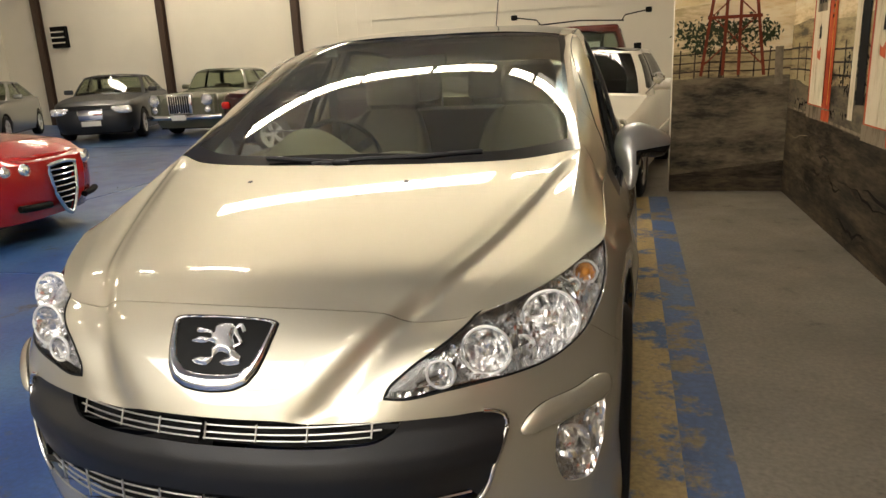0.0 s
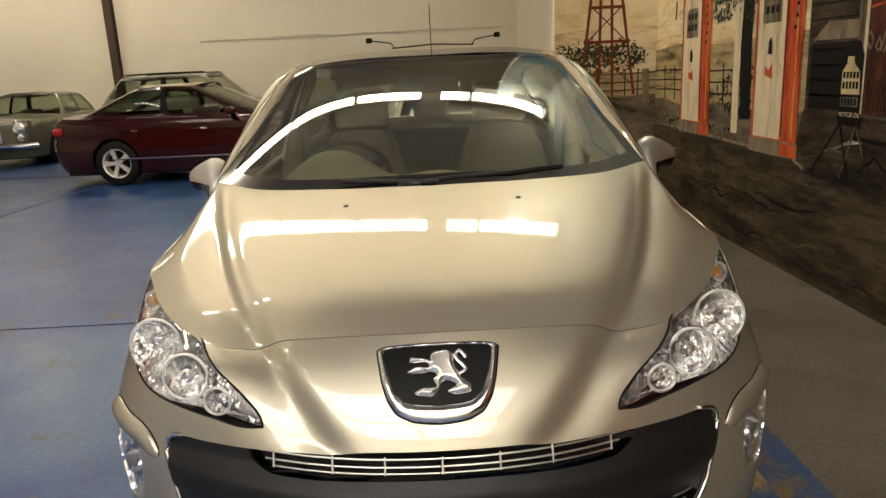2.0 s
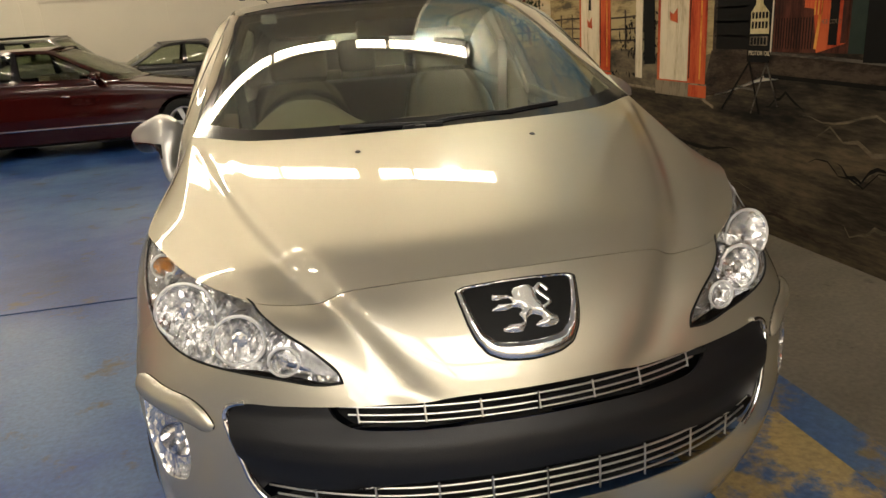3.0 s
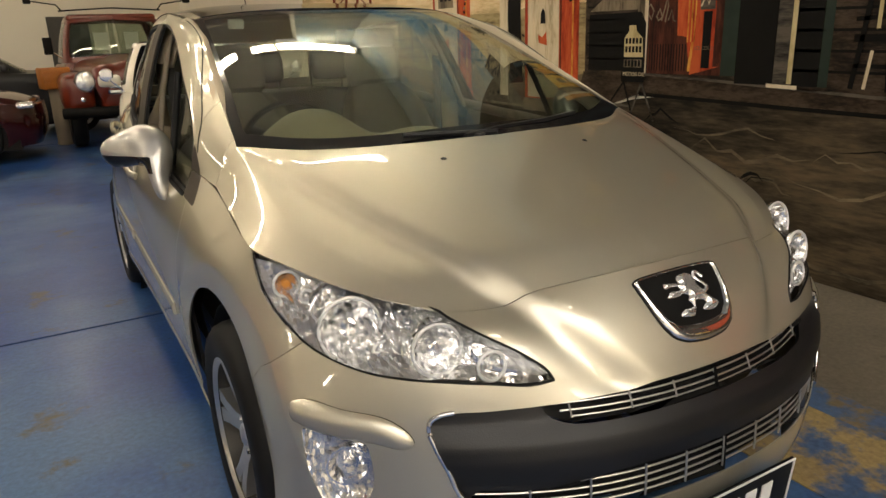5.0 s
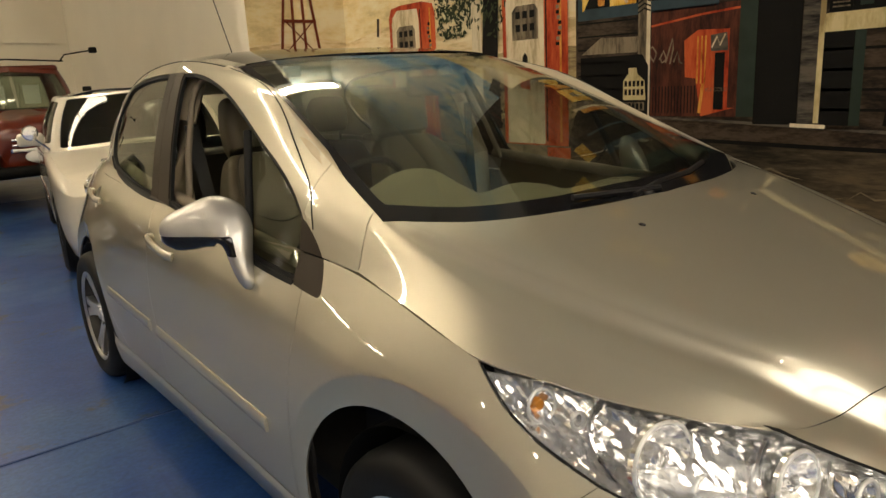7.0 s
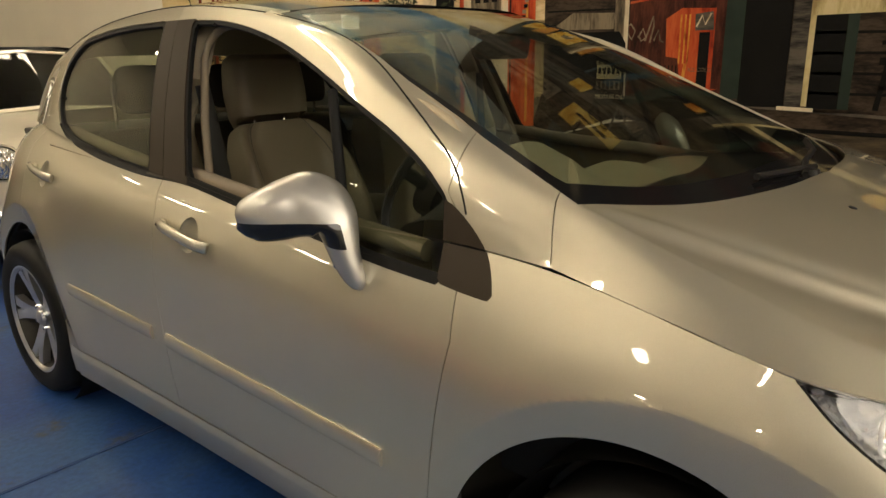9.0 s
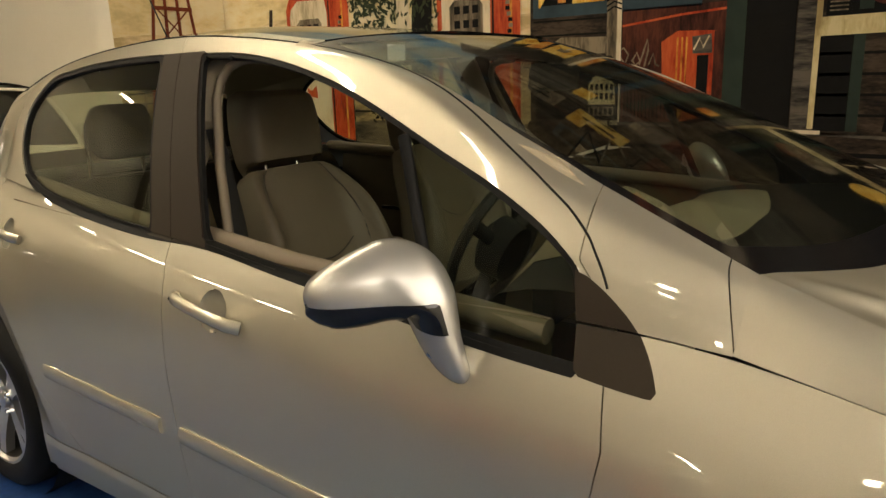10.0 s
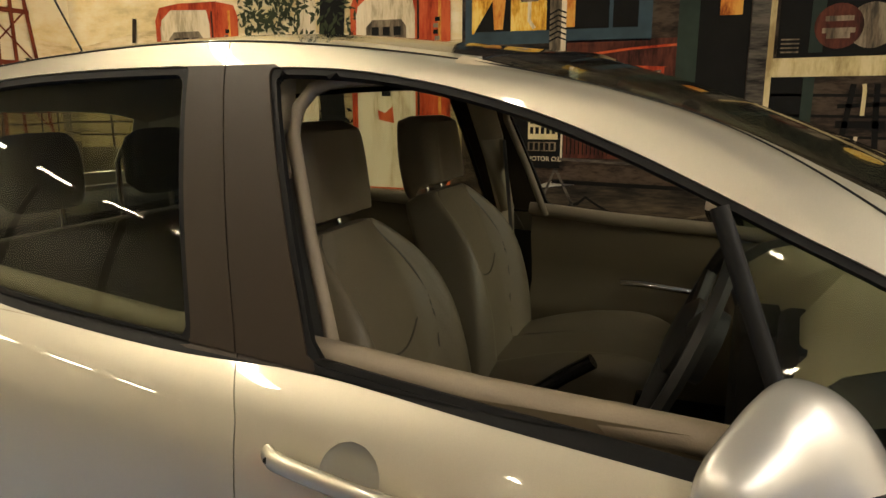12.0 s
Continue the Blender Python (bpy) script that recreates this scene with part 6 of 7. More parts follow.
# drinks cooler
shape("cooler", [(1.41, 1.50), (1.32, 1.555), (1.10, 1.545), (1.085, 1.11), (1.29, 1.06), (1.33, 1.28), (1.40, 1.29)], M_RED, 11)
rect("cooler_side", 1.085, 1.125, 1.11, 1.545, M_DARKRED, 12)
rect("cooler_bottle", 1.15, 1.21, 1.10, 1.42, M_BLACK, 12)
shape("cooler_label", [(1.13, 1.43), (1.235, 1.43), (1.24, 1.52), (1.14, 1.53)], M_GREY, 13)
stroke("cooler_mark", [(1.23, 1.45), (1.20, 1.51), (1.18, 1.46), (1.15, 1.52)], .010, M_WHITE, 14)
for k in range(3):
    rect("cooler_stripe", 1.265 + k * .025, 1.275 + k * .025, 1.25, 1.52, M_ORANGE, 12)
stroke("cooler_leg", [(1.28, 1.25), (1.30, 1.08)], .02, M_ORANGE, 12)


def lettering(text, y, z, size, mat, layer):
    cu = bpy.data.curves.new("lettering", "FONT")
    cu.body, cu.size, cu.extrude = text, size, .0004
    ob = bpy.data.objects.new("lettering", cu)
    scene.collection.objects.link(ob)
    dg = bpy.context.evaluated_depsgraph_get()
    me = bpy.data.meshes.new_from_object(ob.evaluated_get(dg))
    bpy.data.objects.remove(ob)
    bpy.data.curves.remove(cu)
    me.materials.clear()
    me.materials.append(mat)
    o = new("lettering", me)
    o.parent = mural
    o.matrix_basis = Matrix(((0, 0, -1, X_MURAL - .001 - .0012 * layer), (-1, 0, 0, y), (0, 1, 0, z), (0, 0, 0, 1)))
    return o


lettering("ICE COLD", 1.262, 1.205, .030, M_CREAM, 14)
rect("green_post", .97, 1.07, 1.06, 2.6, M_GREEN, 10)
rect("doorway", .73, .97, 1.02, 2.3, M_BLACK, 9)
rect("lamp", .77, .875, 1.79, 1.93, M_ORANGE, 11)
rect("post", .615, .725, 1.03, 2.0, M_GREY, 12)
rect("post_light", .615, .642, 1.03, 1.98, M_PALE, 13)
stroke("post_foot", [(.76, 1.018), (.58, 1.012)], .02, M_WHITE, 13)
rect("counter_front", -1.6, .615, 1.0, 1.49, M_BROWN, 8)
for k, z in enumerate((1.10, 1.20, 1.30, 1.40)):
    stroke("plank_joint", [(.615, z), (-.3, z - .01), (-1.6, z + .01)], .014, M_BLACK, 9)
rect("dark_gap", .46, .615, 1.02, 1.49, M_BLACK, 9)
rect("green_strip", .42, .47, 1.02, 1.49, M_GREEN, 10)
shape("counter_top", [(.64, 1.485), (-1.6, 1.50), (-1.6, 1.60), (.64, 1.575)], M_PALE, 11)
rect("dark_window", -1.6, .60, 1.58, 2.3, M_BLACK, 8)
rect("green_strip", .40, .46, 1.6, 2.3, M_GREEN, 9)
for cy, mt in ((.34, M_DARKRED), (.20, M_CREAM), (-.1, M_YELLOW), (-.5, M_RED)):
    shape("round_sign", [(cy + .105 * math.cos(t), 1.72 + .105 * math.sin(t)) for t in np.linspace(0, 2 * math.pi, 29)[:-1]], mt, 11 if cy != .20 else 10)
for z, w in ((1.755, .06), (1.70, .07), (1.675, .05)):
    rect("sign_bar", .34 - w, .34 + w, z - .012, z + .012, M_CREAM, 12)
rect("tin", .49, .60, 1.58, 1.70, M_BLACK, 12)
for k in range(4):
    rect("tin_band", .505, .585, 1.60 + k * .02, 1.607 + k * .02, M_CREAM, 13)
# painted chair
for a, b in (((.30, 1.02), (.27, 1.26)), ((.12, 1.01), (.14, 1.26)), ((.27, 1.26), (.25, 1.45)), ((.14, 1.26), (.15, 1.45))):
    stroke("painted_chair_leg", [a, b], .026, M_BLACK, 12)
rect("painted_chair_seat", .10, .31, 1.24, 1.275, M_BLACK, 12)
for a, b in (((.31, 1.345), (.09, 1.355)), ((.30, 1.13), (.12, 1.125)), ((.04, 1.02), (.05, 1.47))):
    stroke("painted_chair_rail", [a, b], .02, M_BLACK, 12)
rect("painted_can", -.01, .06, 1.28, 1.34, M_PALE, 13)
stroke("painted_can_rim", [(.065, 1.34), (-.015, 1.345)], .01, M_BLACK, 14)
stroke("painted_bottle", [(.20, 1.30), (.20, 1.42), (.205, 1.45)], .018, M_PALE, 13)
stroke("painted_chair_light", [(.235, 1.02), (.215, 1.2)], .016, M_WHITE, 13)
# folding board
shape("sign_board", [(1.86, 1.00), (1.86, 1.37), (1.82, 1.44), (1.70, 1.44), (1.655, 1.37), (1.655, 1.00)], M_BLACK, 15)
shape("board_bottle", [(1.84, 1.16), (1.84, 1.28), (1.80, 1.325), (1.80, 1.36), (1.74, 1.36), (1.735, 1.325), (1.68, 1.28), (1.67, 1.16)], M_PALE, 16)
for z, h in ((1.245, .035), (1.19, .038)):
    for k in range(5):
        rect("board_bar", 1.685 + k * .031, 1.705 + k * .031, z, z + h, M_BLACK, 17)
rect("board_panel", 1.68, 1.84, 1.095, 1.145, M_CREAM, 16)
for k in range(5):
    rect("board_bar", 1.69 + k * .03, 1.71 + k * .03, 1.10, 1.14, M_BLACK, 17)
lettering("MOTOR OIL", 1.845, 1.04, .036, M_WHITE, 16)
for a, b in (((1.84, 1.0), (2.10, .70)), ((1.84, 1.0), (1.72, .70)), ((1.68, 1.0), (1.80, .70)), ((1.68, 1.0), (1.56, .76)), ((1.78, .84), (1.95, .85))):
    stroke("board_leg", [a, b], .014, M_BLACK if a[0] > 1.8 else M_GREY, 12)
# unseen shapes added further along, only for their reflections in the car
rect("reflected_red_block", -2.6, -1.9, 1.0, 2.1, M_RED, 10)
rect("reflected_white_bar", -1.75, -1.62, .95, 2.3, M_WHITE, 11)
rect("reflected_white_bar", -3.4, -3.28, .95, 2.3, M_WHITE, 11)
rect("reflected_yellow_block", -3.1, -2.75, 1.4, 1.9, M_YELLOW, 10)
rect("reflected_blue_block", -5.2, -3.7, 1.4, 2.3, M_BLUE, 9)

# end wall
xs = np.linspace(X_END, X_MURAL - .002, 9)
rect("sky", X_END, X_MURAL - .002, 1.05, 2.9, M_SKY, 1, "N")
shape("upper_sky", [(x, wave(x, .04, 4, 2.86)) for x in xs] + [(X_MURAL - .03, Z_CEIL - .01), (X_END, Z_CEIL - .01)], M_UPPER, 2, "N")
shape("dune", [(x, wave(x, .03, 4, 1.74)) for x in xs] + [(X_MURAL - .002, 1.0), (X_END, 1.0)], M_DUNE, 2, "N")
shape("dry_field", [(x, wave(x, .01, 5, 1.32)) for x in xs] + [(X_MURAL - .002, .8), (X_END, .8)], M_FIELD, 3, "N")
shape("far_ground", [(x, wave(x, .01, 9, 1.08)) for x in xs] + [(X_MURAL - .002, .002), (X_END, .002)], M_DIRT, 4, "N")
shape("track_shade", [(X_END, .16), (1.7, .22), (2.286, .30), (2.286, .002), (X_END, .002)], M_ROAD, 5, "N")
leaves("painted_tree", 1.55, 1.47, .26, .17, 330, M_LEAF, 6, "N", .026, 21)
leaves("painted_tree", 1.95, 1.47, .22, .15, 230, M_LEAF, 6, "N", .026, 22)
stroke("tree_trunk", [(1.68, 1.08), (1.70, 1.35)], .035, M_BROWN, 5, "N")
for z in (1.14, 1.22, 1.30):
    stroke("fence_rail", [(x, z + .006 * math.sin(9 * x)) for x in xs], .012, M_BROWN, 5, "N")
for x in np.arange(1.32, 2.2, .13):
    stroke("fence_post", [(x, 1.08), (x + .005, 1.34)], .012, M_BROWN, 6, "N")
for a, b in (((1.51, 1.10), (1.66, 2.3)), ((2.06, 1.09), (1.90, 2.3)), ((1.70, 1.10), (1.73, 2.3)), ((1.84, 1.10), (1.83, 2.3))):
    stroke("windmill_leg", [a, b], .028, M_TOWER, 8, "N")
for z, w in ((1.62, .235), (1.95, .18)):
    stroke("windmill_rail", [(1.785 - w, z), (1.785 + w, z)], .03, M_TOWER, 9, "N")
for a, b in (((1.53, 1.2), (1.98, 1.62)), ((2.03, 1.2), (1.6, 1.62)), ((1.6, 1.64), (1.93, 1.95)), ((1.96, 1.64), (1.64, 1.95))):
    stroke("windmill_brace", [a, b], .012, M_TOWER, 8, "N")
stroke("stump", [(2.19, 1.0), (2.18, 1.34)], .07, M_CREAM, 6, "N")

# worn paint on the floor beside the car
STRIPE = worn("worn_yellow_paint", (.34, .24, .09), (.25, .185, .09), (.045, .09, .19), .5, .56)
STRIPE_BLUE = worn("worn_blue_paint", (.03, .075, .19), (.055, .10, .19), (.17, .125, .06), .45, .56)
tagged(box("painted_line", STRIPE, .62, 1.06, -6.0, 4.9, 0, .004), "worn yellow painted line on the floor", "floor marking", kind="structure")
tagged(box("painted_line", STRIPE_BLUE, 1.06, 1.23, -6.0, 4.9, 0, .004), "worn blue painted line on the floor", "floor marking", kind="structure")
for x0, x1, y0, y1, r in ((-1.75, -1.25, -.62, -.55, 12),):
    o = box("paint_mark", STRIPE, -(x1 - x0) / 2, (x1 - x0) / 2, -(y1 - y0) / 2, (y1 - y0) / 2, 0, .004)
    o.matrix_basis = pose((x0 + x1) / 2, (y0 + y1) / 2, 0, 0, 0, r)
    tagged(o, "scrap of worn yellow paint on the floor", "floor marking", kind="structure")
JOINT = material("floor_joint", (.016, .045, .135), .8, 0, .3, 40)
for y in (-6.2, 1.95, 10.1):
    tagged(box("floor_joint", JOINT, X_FAR, .96, y, y + .012, 0, .0035), "thin dark joint in the floor", "floor joint", kind="structure")
for x in (-13.3, -5.2):
    tagged(box("floor_joint", JOINT, x, x + .012, Y_NEAR, Y_BACK, 0, .0037), "thin dark joint in the floor", "floor joint", kind="structure")

# columns and fittings of the back wall
for x in (-7.05, -6.46, -6.04, -3.2, .9):
    tagged(box("wall_joint", WALL, x, x + .03, Y_BACK - .012, Y_BACK, 0, Z_CEIL), "narrow cover strip on the cream wall", "wall joint", kind="structure")
tagged(box("wall_ledge", WALL, -6.0, 2.2, Y_BACK - .03, Y_BACK - .013, 2.56, 2.64), "thin horizontal ledge along the cream wall", "ledge", kind="structure")
COLUMN = material("brown_steel", (.06, .035, .022), .5, 0, .2, 30)
for x in (-12.5, -8.2, -16.9):
    bm = bmesh.new()
    bm_box(bm, -.10, .10, -.02, 0, 0, Z_CEIL); bm_box(bm, -.10, .10, -.20, -.18, 0, Z_CEIL); bm_box(bm, -.01, .01, -.18, -.02, 0, Z_CEIL)
    o = part("column", bm, COLUMN)
    o.matrix_basis = pose(x, Y_BACK, 0)
    tagged(o, "dark brown steel column against the wall", "column", "columns", "structure")
DOOR = material("dark_door", (.05, .045, .035), .5, 0, .2, 30)
tagged(box("door_1", DOOR, -.62, .22, Y_BACK - .05, Y_BACK, 0, 2.05), "dark closed door in the back wall", "door", kind="structure")
rack = tagged(box("wall_rack", M_BLACK, -16.5, -15.95, Y_BACK - .12, Y_BACK, 2.35, 2.98), "small black rack fixed to the wall", "rack")
for z in (2.48, 2.64, 2.80):
    box("rail", CHROME, -16.47, -15.98, Y_BACK - .15, Y_BACK - .12, z, z + .04, rack)


# ---- the other vehicles ----
BRIGHT_RIM = material("bright_rim", (.74, .73, .70), .3, .35, .05, 200)


def rim_and_tyre(parent, x, y, r, width, sx, spokes=5, rim_mat=None, hub="spoked"):
    m = pose(x, y, r, 0, 90 * sx, 0)
    h = width / 2
    tyre = lathe("wheel", [(r * .66, -h), (r * .85, -h * 1.05), (r * .97, -h * .85), (r, -h * .5), (r, h * .5), (r * .97, h * .85), (r * .85, h * 1.05), (r * .66, h), (r * .62, 0), (r * .66, -h)], m, RUBBER, parent, "black tyre on its wheel", 36)
    rm = rim_mat or BRIGHT_RIM
    if hub == "cap":
        lathe("hub_cap", [(0, h * .95), (r * .2, h * .93), (r * .3, h * .75), (r * .5, h * .8), (r * .64, h * .95), (r * .66, h * .8)], m, rm, tyre, "bright hub cap", 28)
    else:
        lathe("rim", [(r * .66, h * .95), (r * .68, h), (r * .60, h * .85), (r * .58, -h * .4)], m, rm, tyre, "", 28)
        lathe("hub", [(0, h * .75), (r * .14, h * .72), (r * .16, h * .4)], m, rm, tyre, "", 16)
        for k in range(spokes):
            mm = m @ pose(0, 0, 0, 0, 0, 360 * k / spokes + 18)
            bm = bmesh.new()
            vs = [bm.verts.new(mm @ Vector(p)) for p in ((r * .08, -r * .07, h * .7), (r * .08, r * .07, h * .7), (r * .62, r * .11, h * .85), (r * .62, -r * .11, h * .85),
                                                         (r * .08, -r * .07, h * .4), (r * .08, r * .07, h * .4), (r * .62, r * .11, h * .5), (r * .62, -r * .11, h * .5))]
            for f in ((0, 1, 2, 3), (7, 6, 5, 4), (0, 4, 5, 1), (1, 5, 6, 2), (2, 6, 7, 3), (3, 7, 4, 0)):
                bm.faces.new([vs[i] for i in f])
            bmesh.ops.recalc_face_normals(bm, faces=bm.faces)
            part("spoke", bm, rm, tyre)
    return tyre


def saloon(name, label, L, W, H, nose, cowl, tail, y_cowl, y_roof0, y_roof1, y_deck, mat, axles, r_wheel=.32, square=.42, glass_mat=None, cap="spoked", trim=None, roof_mat=None):
    """A closed car, nose towards -y. nose, cowl, tail: heights of the shoulder; y_cowl, y_deck: where the glass starts and ends."""
    top = empty(name, label, "car")
    f0, f1 = -L / 2, L / 2
    zsh = lambda y: float(np.interp(y, [f0, f0 + .35, y_cowl, y_deck, f1 - .2, f1], [nose - .10, nose, cowl, (cowl + tail) / 2 + .02, tail, tail - .08]))
    cols = []
    for t in np.linspace(0, math.pi, 21):
        c, s = math.cos(t), math.sin(t)
        ux, uy = abs(s) ** square, -math.copysign(abs(c) ** square, c)
        y = uy * L / 2
        col = []
        for z, k, ky in ((.20, .93, .965), (.32, .975, .99), (.50, 1.0, 1.0), (.66, .995, .995)):
            col.append((W / 2 * ux * k, y * ky, z))
        zt = zsh(y * .985)
        col.append((W / 2 * ux * .975, y * .985, max(zt - .05, .70)))
        col.append((W / 2 * ux * .93, y * .965, zt))
        cols.append(col)
    low = patch(cols, 6, 5)
    if low[0][low[1][:, 0]][:, 0].mean() > 0:
        a, b, c3 = (low[0][low[1][:, k]] for k in range(3))
        n = np.cross(b - a, c3 - a)
        if (n * (a * (1, .3, 0))).sum() < 0:
            low = (low[0], low[1][:, ::-1], low[2])
    for ya in axles:
        _, low = cut(low, np.where(low[0][:, 0] > W * .3, np.hypot(low[0][:, 1] - ya, low[0][:, 2] - r_wheel) - r_wheel * 1.13, 1.0))
    body = sheet_part("body", both(low), mat, top, .01)
    # bonnet and boot lid
    deck = []
    for col in cols:
        x, y, z = col[-1]
        deck.append([(0, y, z + .045 * min(1, x / (W * .4))), (x * .5, y, z + .035 * min(1, x / (W * .4))), (x * .85, y, z + .012), (x, y, z)])
    d = patch(deck, 6, 4)
    d = (d[0], d[1], d[2])
    n = np.cross(d[0][d[1][:, 1]] - d[0][d[1][:, 0]], d[0][d[1][:, 2]] - d[0][d[1][:, 0]])
    if n[:, 2].sum() < 0:
        d = (d[0], d[1][:, ::-1], d[2])
    d = both(d)
    front_lid, rest_lid = cut(d, d[0][:, 1] - (y_cowl + .25))
    rear_lid, _ = cut(rest_lid, (y_deck - .25) - rest_lid[0][:, 1])
    sheet_part("bonnet", front_lid, mat, top, .01)
    if len(rear_lid[1]):
        sheet_part("boot_lid", rear_lid, mat, top, .01)
    # cabin
    wb, wr = W / 2 * .90, W / 2 * .68
    zc, zd = zsh(y_cowl) + .01, zsh(y_deck) + .01
    zm = zsh((y_cowl + y_deck) / 2)
    base = [(0, y_cowl - .10, zc + .03), (wb * .96, y_cowl + .06, zc - .02), (wb, (y_cowl + y_deck) / 2, zm - .02), (wb * .95, y_deck - .08, zd - .02), (0, y_deck + .06, zd + .03)]
    roof = [(0, y_roof0 - .05, H - .02), (wr, y_roof0 + .05, H - .055), (wr * 1.02, (y_roof0 + y_roof1) / 2, H - .035), (wr * .97, y_roof1 - .05, H - .06), (0, y_roof1 + .05, H - .03)]
    grid = []
    for p, q in zip(base, roof):
        p, q = np.array(p), np.array(q)
        bulge = np.array((.02, 0, 0)) * (p[0] > 0)
        grid.append([p, p + (q - p) * .35 + bulge, p + (q - p) * .72 + bulge, q])
    cab = patch(grid, 12, 8)
    n = np.cross(cab[0][cab[1][:, 1]] - cab[0][cab[1][:, 0]], cab[0][cab[1][:, 2]] - cab[0][cab[1][:, 0]])
    if (n * (cab[0][cab[1][:, 0]] * (1, .5, 0))).sum() < 0:
        cab = (cab[0], cab[1][:, ::-1], cab[2])
    u, v = cab[2][:, 0], cab[2][:, 1]
    box_ = lambda u0, u1, v0, v1: np.maximum.reduce([u0 - u, u - u1, (v0 - v) * .4, (v - v1) * .4])
    f = np.minimum.reduce([box_(-1, .95, .15, 2.85), box_(1.10, 1.95, .45, 2.72), box_(2.05, 2.92, .45, 2.68), box_(3.12, 5, .35, 2.7)])
    panes, pillars = cut(cab, f)
    up = pillars[2]
    posts, pillars = cut(pillars, np.maximum(np.abs(up[:, 0] - 2.0) - .09, np.abs(up[:, 1] - 1.6) - 1.15))
    sheet_part("pillar_frame", both(pillars), mat, top, .02)
    for post in (posts, (posts[0] * (-1, 1, 1), posts[1][:, ::-1], posts[2])):
        sheet_part("door_pillar", post, GLOSS_BLACK, top, .02, "black door pillar")
    sheet_part("glazing", offset(both(panes), -.006), glass_mat or TINT, top, .004, "car windows")
    rows = [[(0, y, z + .03), (x * .6, y, z + .022), (x, yy, z2)] for (x, yy, z2), y, z in zip(roof[1:4], (y_roof0 - .02, (y_roof0 + y_roof1) / 2, y_roof1 + .02), (H - .03, H - .03, H - .035))]
    rs = patch(rows, 6, 5)
    n = np.cross(rs[0][rs[1][:, 1]] - rs[0][rs[1][:, 0]], rs[0][rs[1][:, 2]] - rs[0][rs[1][:, 0]])
    if n[:, 2].sum() < 0:
        rs = (rs[0], rs[1][:, ::-1], rs[2])
    sheet_part("roof", both(rs), roof_mat or mat, top, .02)
    box("cabin_interior", DARK_TRIM, -wb * .85, wb * .85, y_cowl + .3, y_deck - .3, .35, zm - .1, top, .04)
    for x in (-wb * .45, wb * .45):
        box("seat", LEATHER, x - .22, x + .22, y_cowl + 1.05, y_cowl + 1.22, .5, zm + .12, top, .05)
    box("underside", RUBBER, -W * .42, W * .42, f0 + .3, f1 - .3, .16, .45, top)
    for ya in axles:
        for sx in (-1, 1):
            rim_and_tyre(top, sx * (W / 2 - .115), ya, r_wheel, .20, sx, hub=cap, rim_mat=CHROME if cap == "cap" else None)
    if trim:
        for sx in (-1, 1):
            tube("side_trim", [(sx * (W / 2 + .002), y, trim) for y in np.linspace(f0 * .45, f1 * .55, 8)], .012, CHROME, top, "bright side strip", 6)
            tube("waist_trim", [(sx * (wb + .02), y, zsh(y) + .005) for y in np.linspace(y_cowl + .1, y_deck - .1, 8)], .01, CHROME, top, "bright waist strip", 6)
    for sx in (-1, 1):
        bm = bmesh.new()
        bm_box(bm, -.10, .10, -.05, .05, -.055, .055, .03, 3)
        o = part("door_mirror", bm, mat, top, "", 40)
        o.matrix_basis = pose(sx * (W / 2 + .06), y_cowl + .35, zc + .08)
    return top


MAROON = material("maroon_paint", (.028, .0035, .003), .14, 0, .1, 500, coat=.4, spec=.35)
OLIVE = material("olive_grey_paint", (.13, .13, .085), .3, .2, .1, 300, coat=.8)
GREY_CAR = material("grey_paint", (.024, .025, .027), .4, .3, .1, 500, coat=.3)
RED_CAR = material("bright_red_paint", (.42, .012, .010), .22, .1, .08, 500, coat=1.0)
TRUCK_RED = material("deep_red_paint", (.11, .014, .0045), .30, 0, .12, 200, .3, 2, coat=.25)
WHITE_CAR = material("ivory_paint", (.62, .57, .47), .3, .05, .05, 300, coat=.9)
SILVER = material("silver_paint", (.22, .215, .19), .3, .6, .08, 500, coat=.9)
TAIL = material("tail_lamp_red", (.36, .015, .01), .12, 0, .1, 100)
DARK_GLASS = glass("dark_car_glass", (.16, .17, .16))

# maroon saloon, side on
m1 = saloon("saloon_car", "maroon four-door saloon parked side on", 4.80, 1.82, 1.46, .80, .95, 1.02, -.92, .02, 1.0, 1.88, MAROON, (-1.60, 1.27), .335, .38, TINT, trim=.40)
m1.matrix_basis = pose(-3.45, 9.27, 0, 0, 0, 86.5)
for sx in (-1, 1):
    bm = bmesh.new()
    bm_box(bm, sx * .58, sx * .833, 2.07, 2.235, .76, .885, .045, 3)
    part("tail_lamp", bm, TAIL, m1, "red tail lamp", 40)
    bm = bmesh.new()
    bm_box(bm, sx * .52, sx * .80, -2.32, -2.12, .655, .735, .035, 3)
    part("headlamp", bm, REFLECTOR, m1, "", 40)
    for y in (-.2, .85):
        tube("door_handle", [(sx * .885, y, .80), (sx * .915, y + .07, .805), (sx * .885, y + .16, .81)], .012, CHROME, m1, "", 6)


def round_lamp(parent, x, y, z, r, name="headlamp"):
    o = lathe(name, [(r * 1.1, -.02), (r * 1.12, .01), (r * 1.0, .03), (r * .92, .015), (r * .5, .03), (0, .038)], pose(x, y, z, 90, 0, 0), CHROME, parent, "round chrome headlamp", 28)
    lathe("lens", [(0, .046), (r * .5, .04), (r * .9, .024)], pose(x, y, z, 90, 0, 0), REFLECTOR, o, "", 24)
    return o


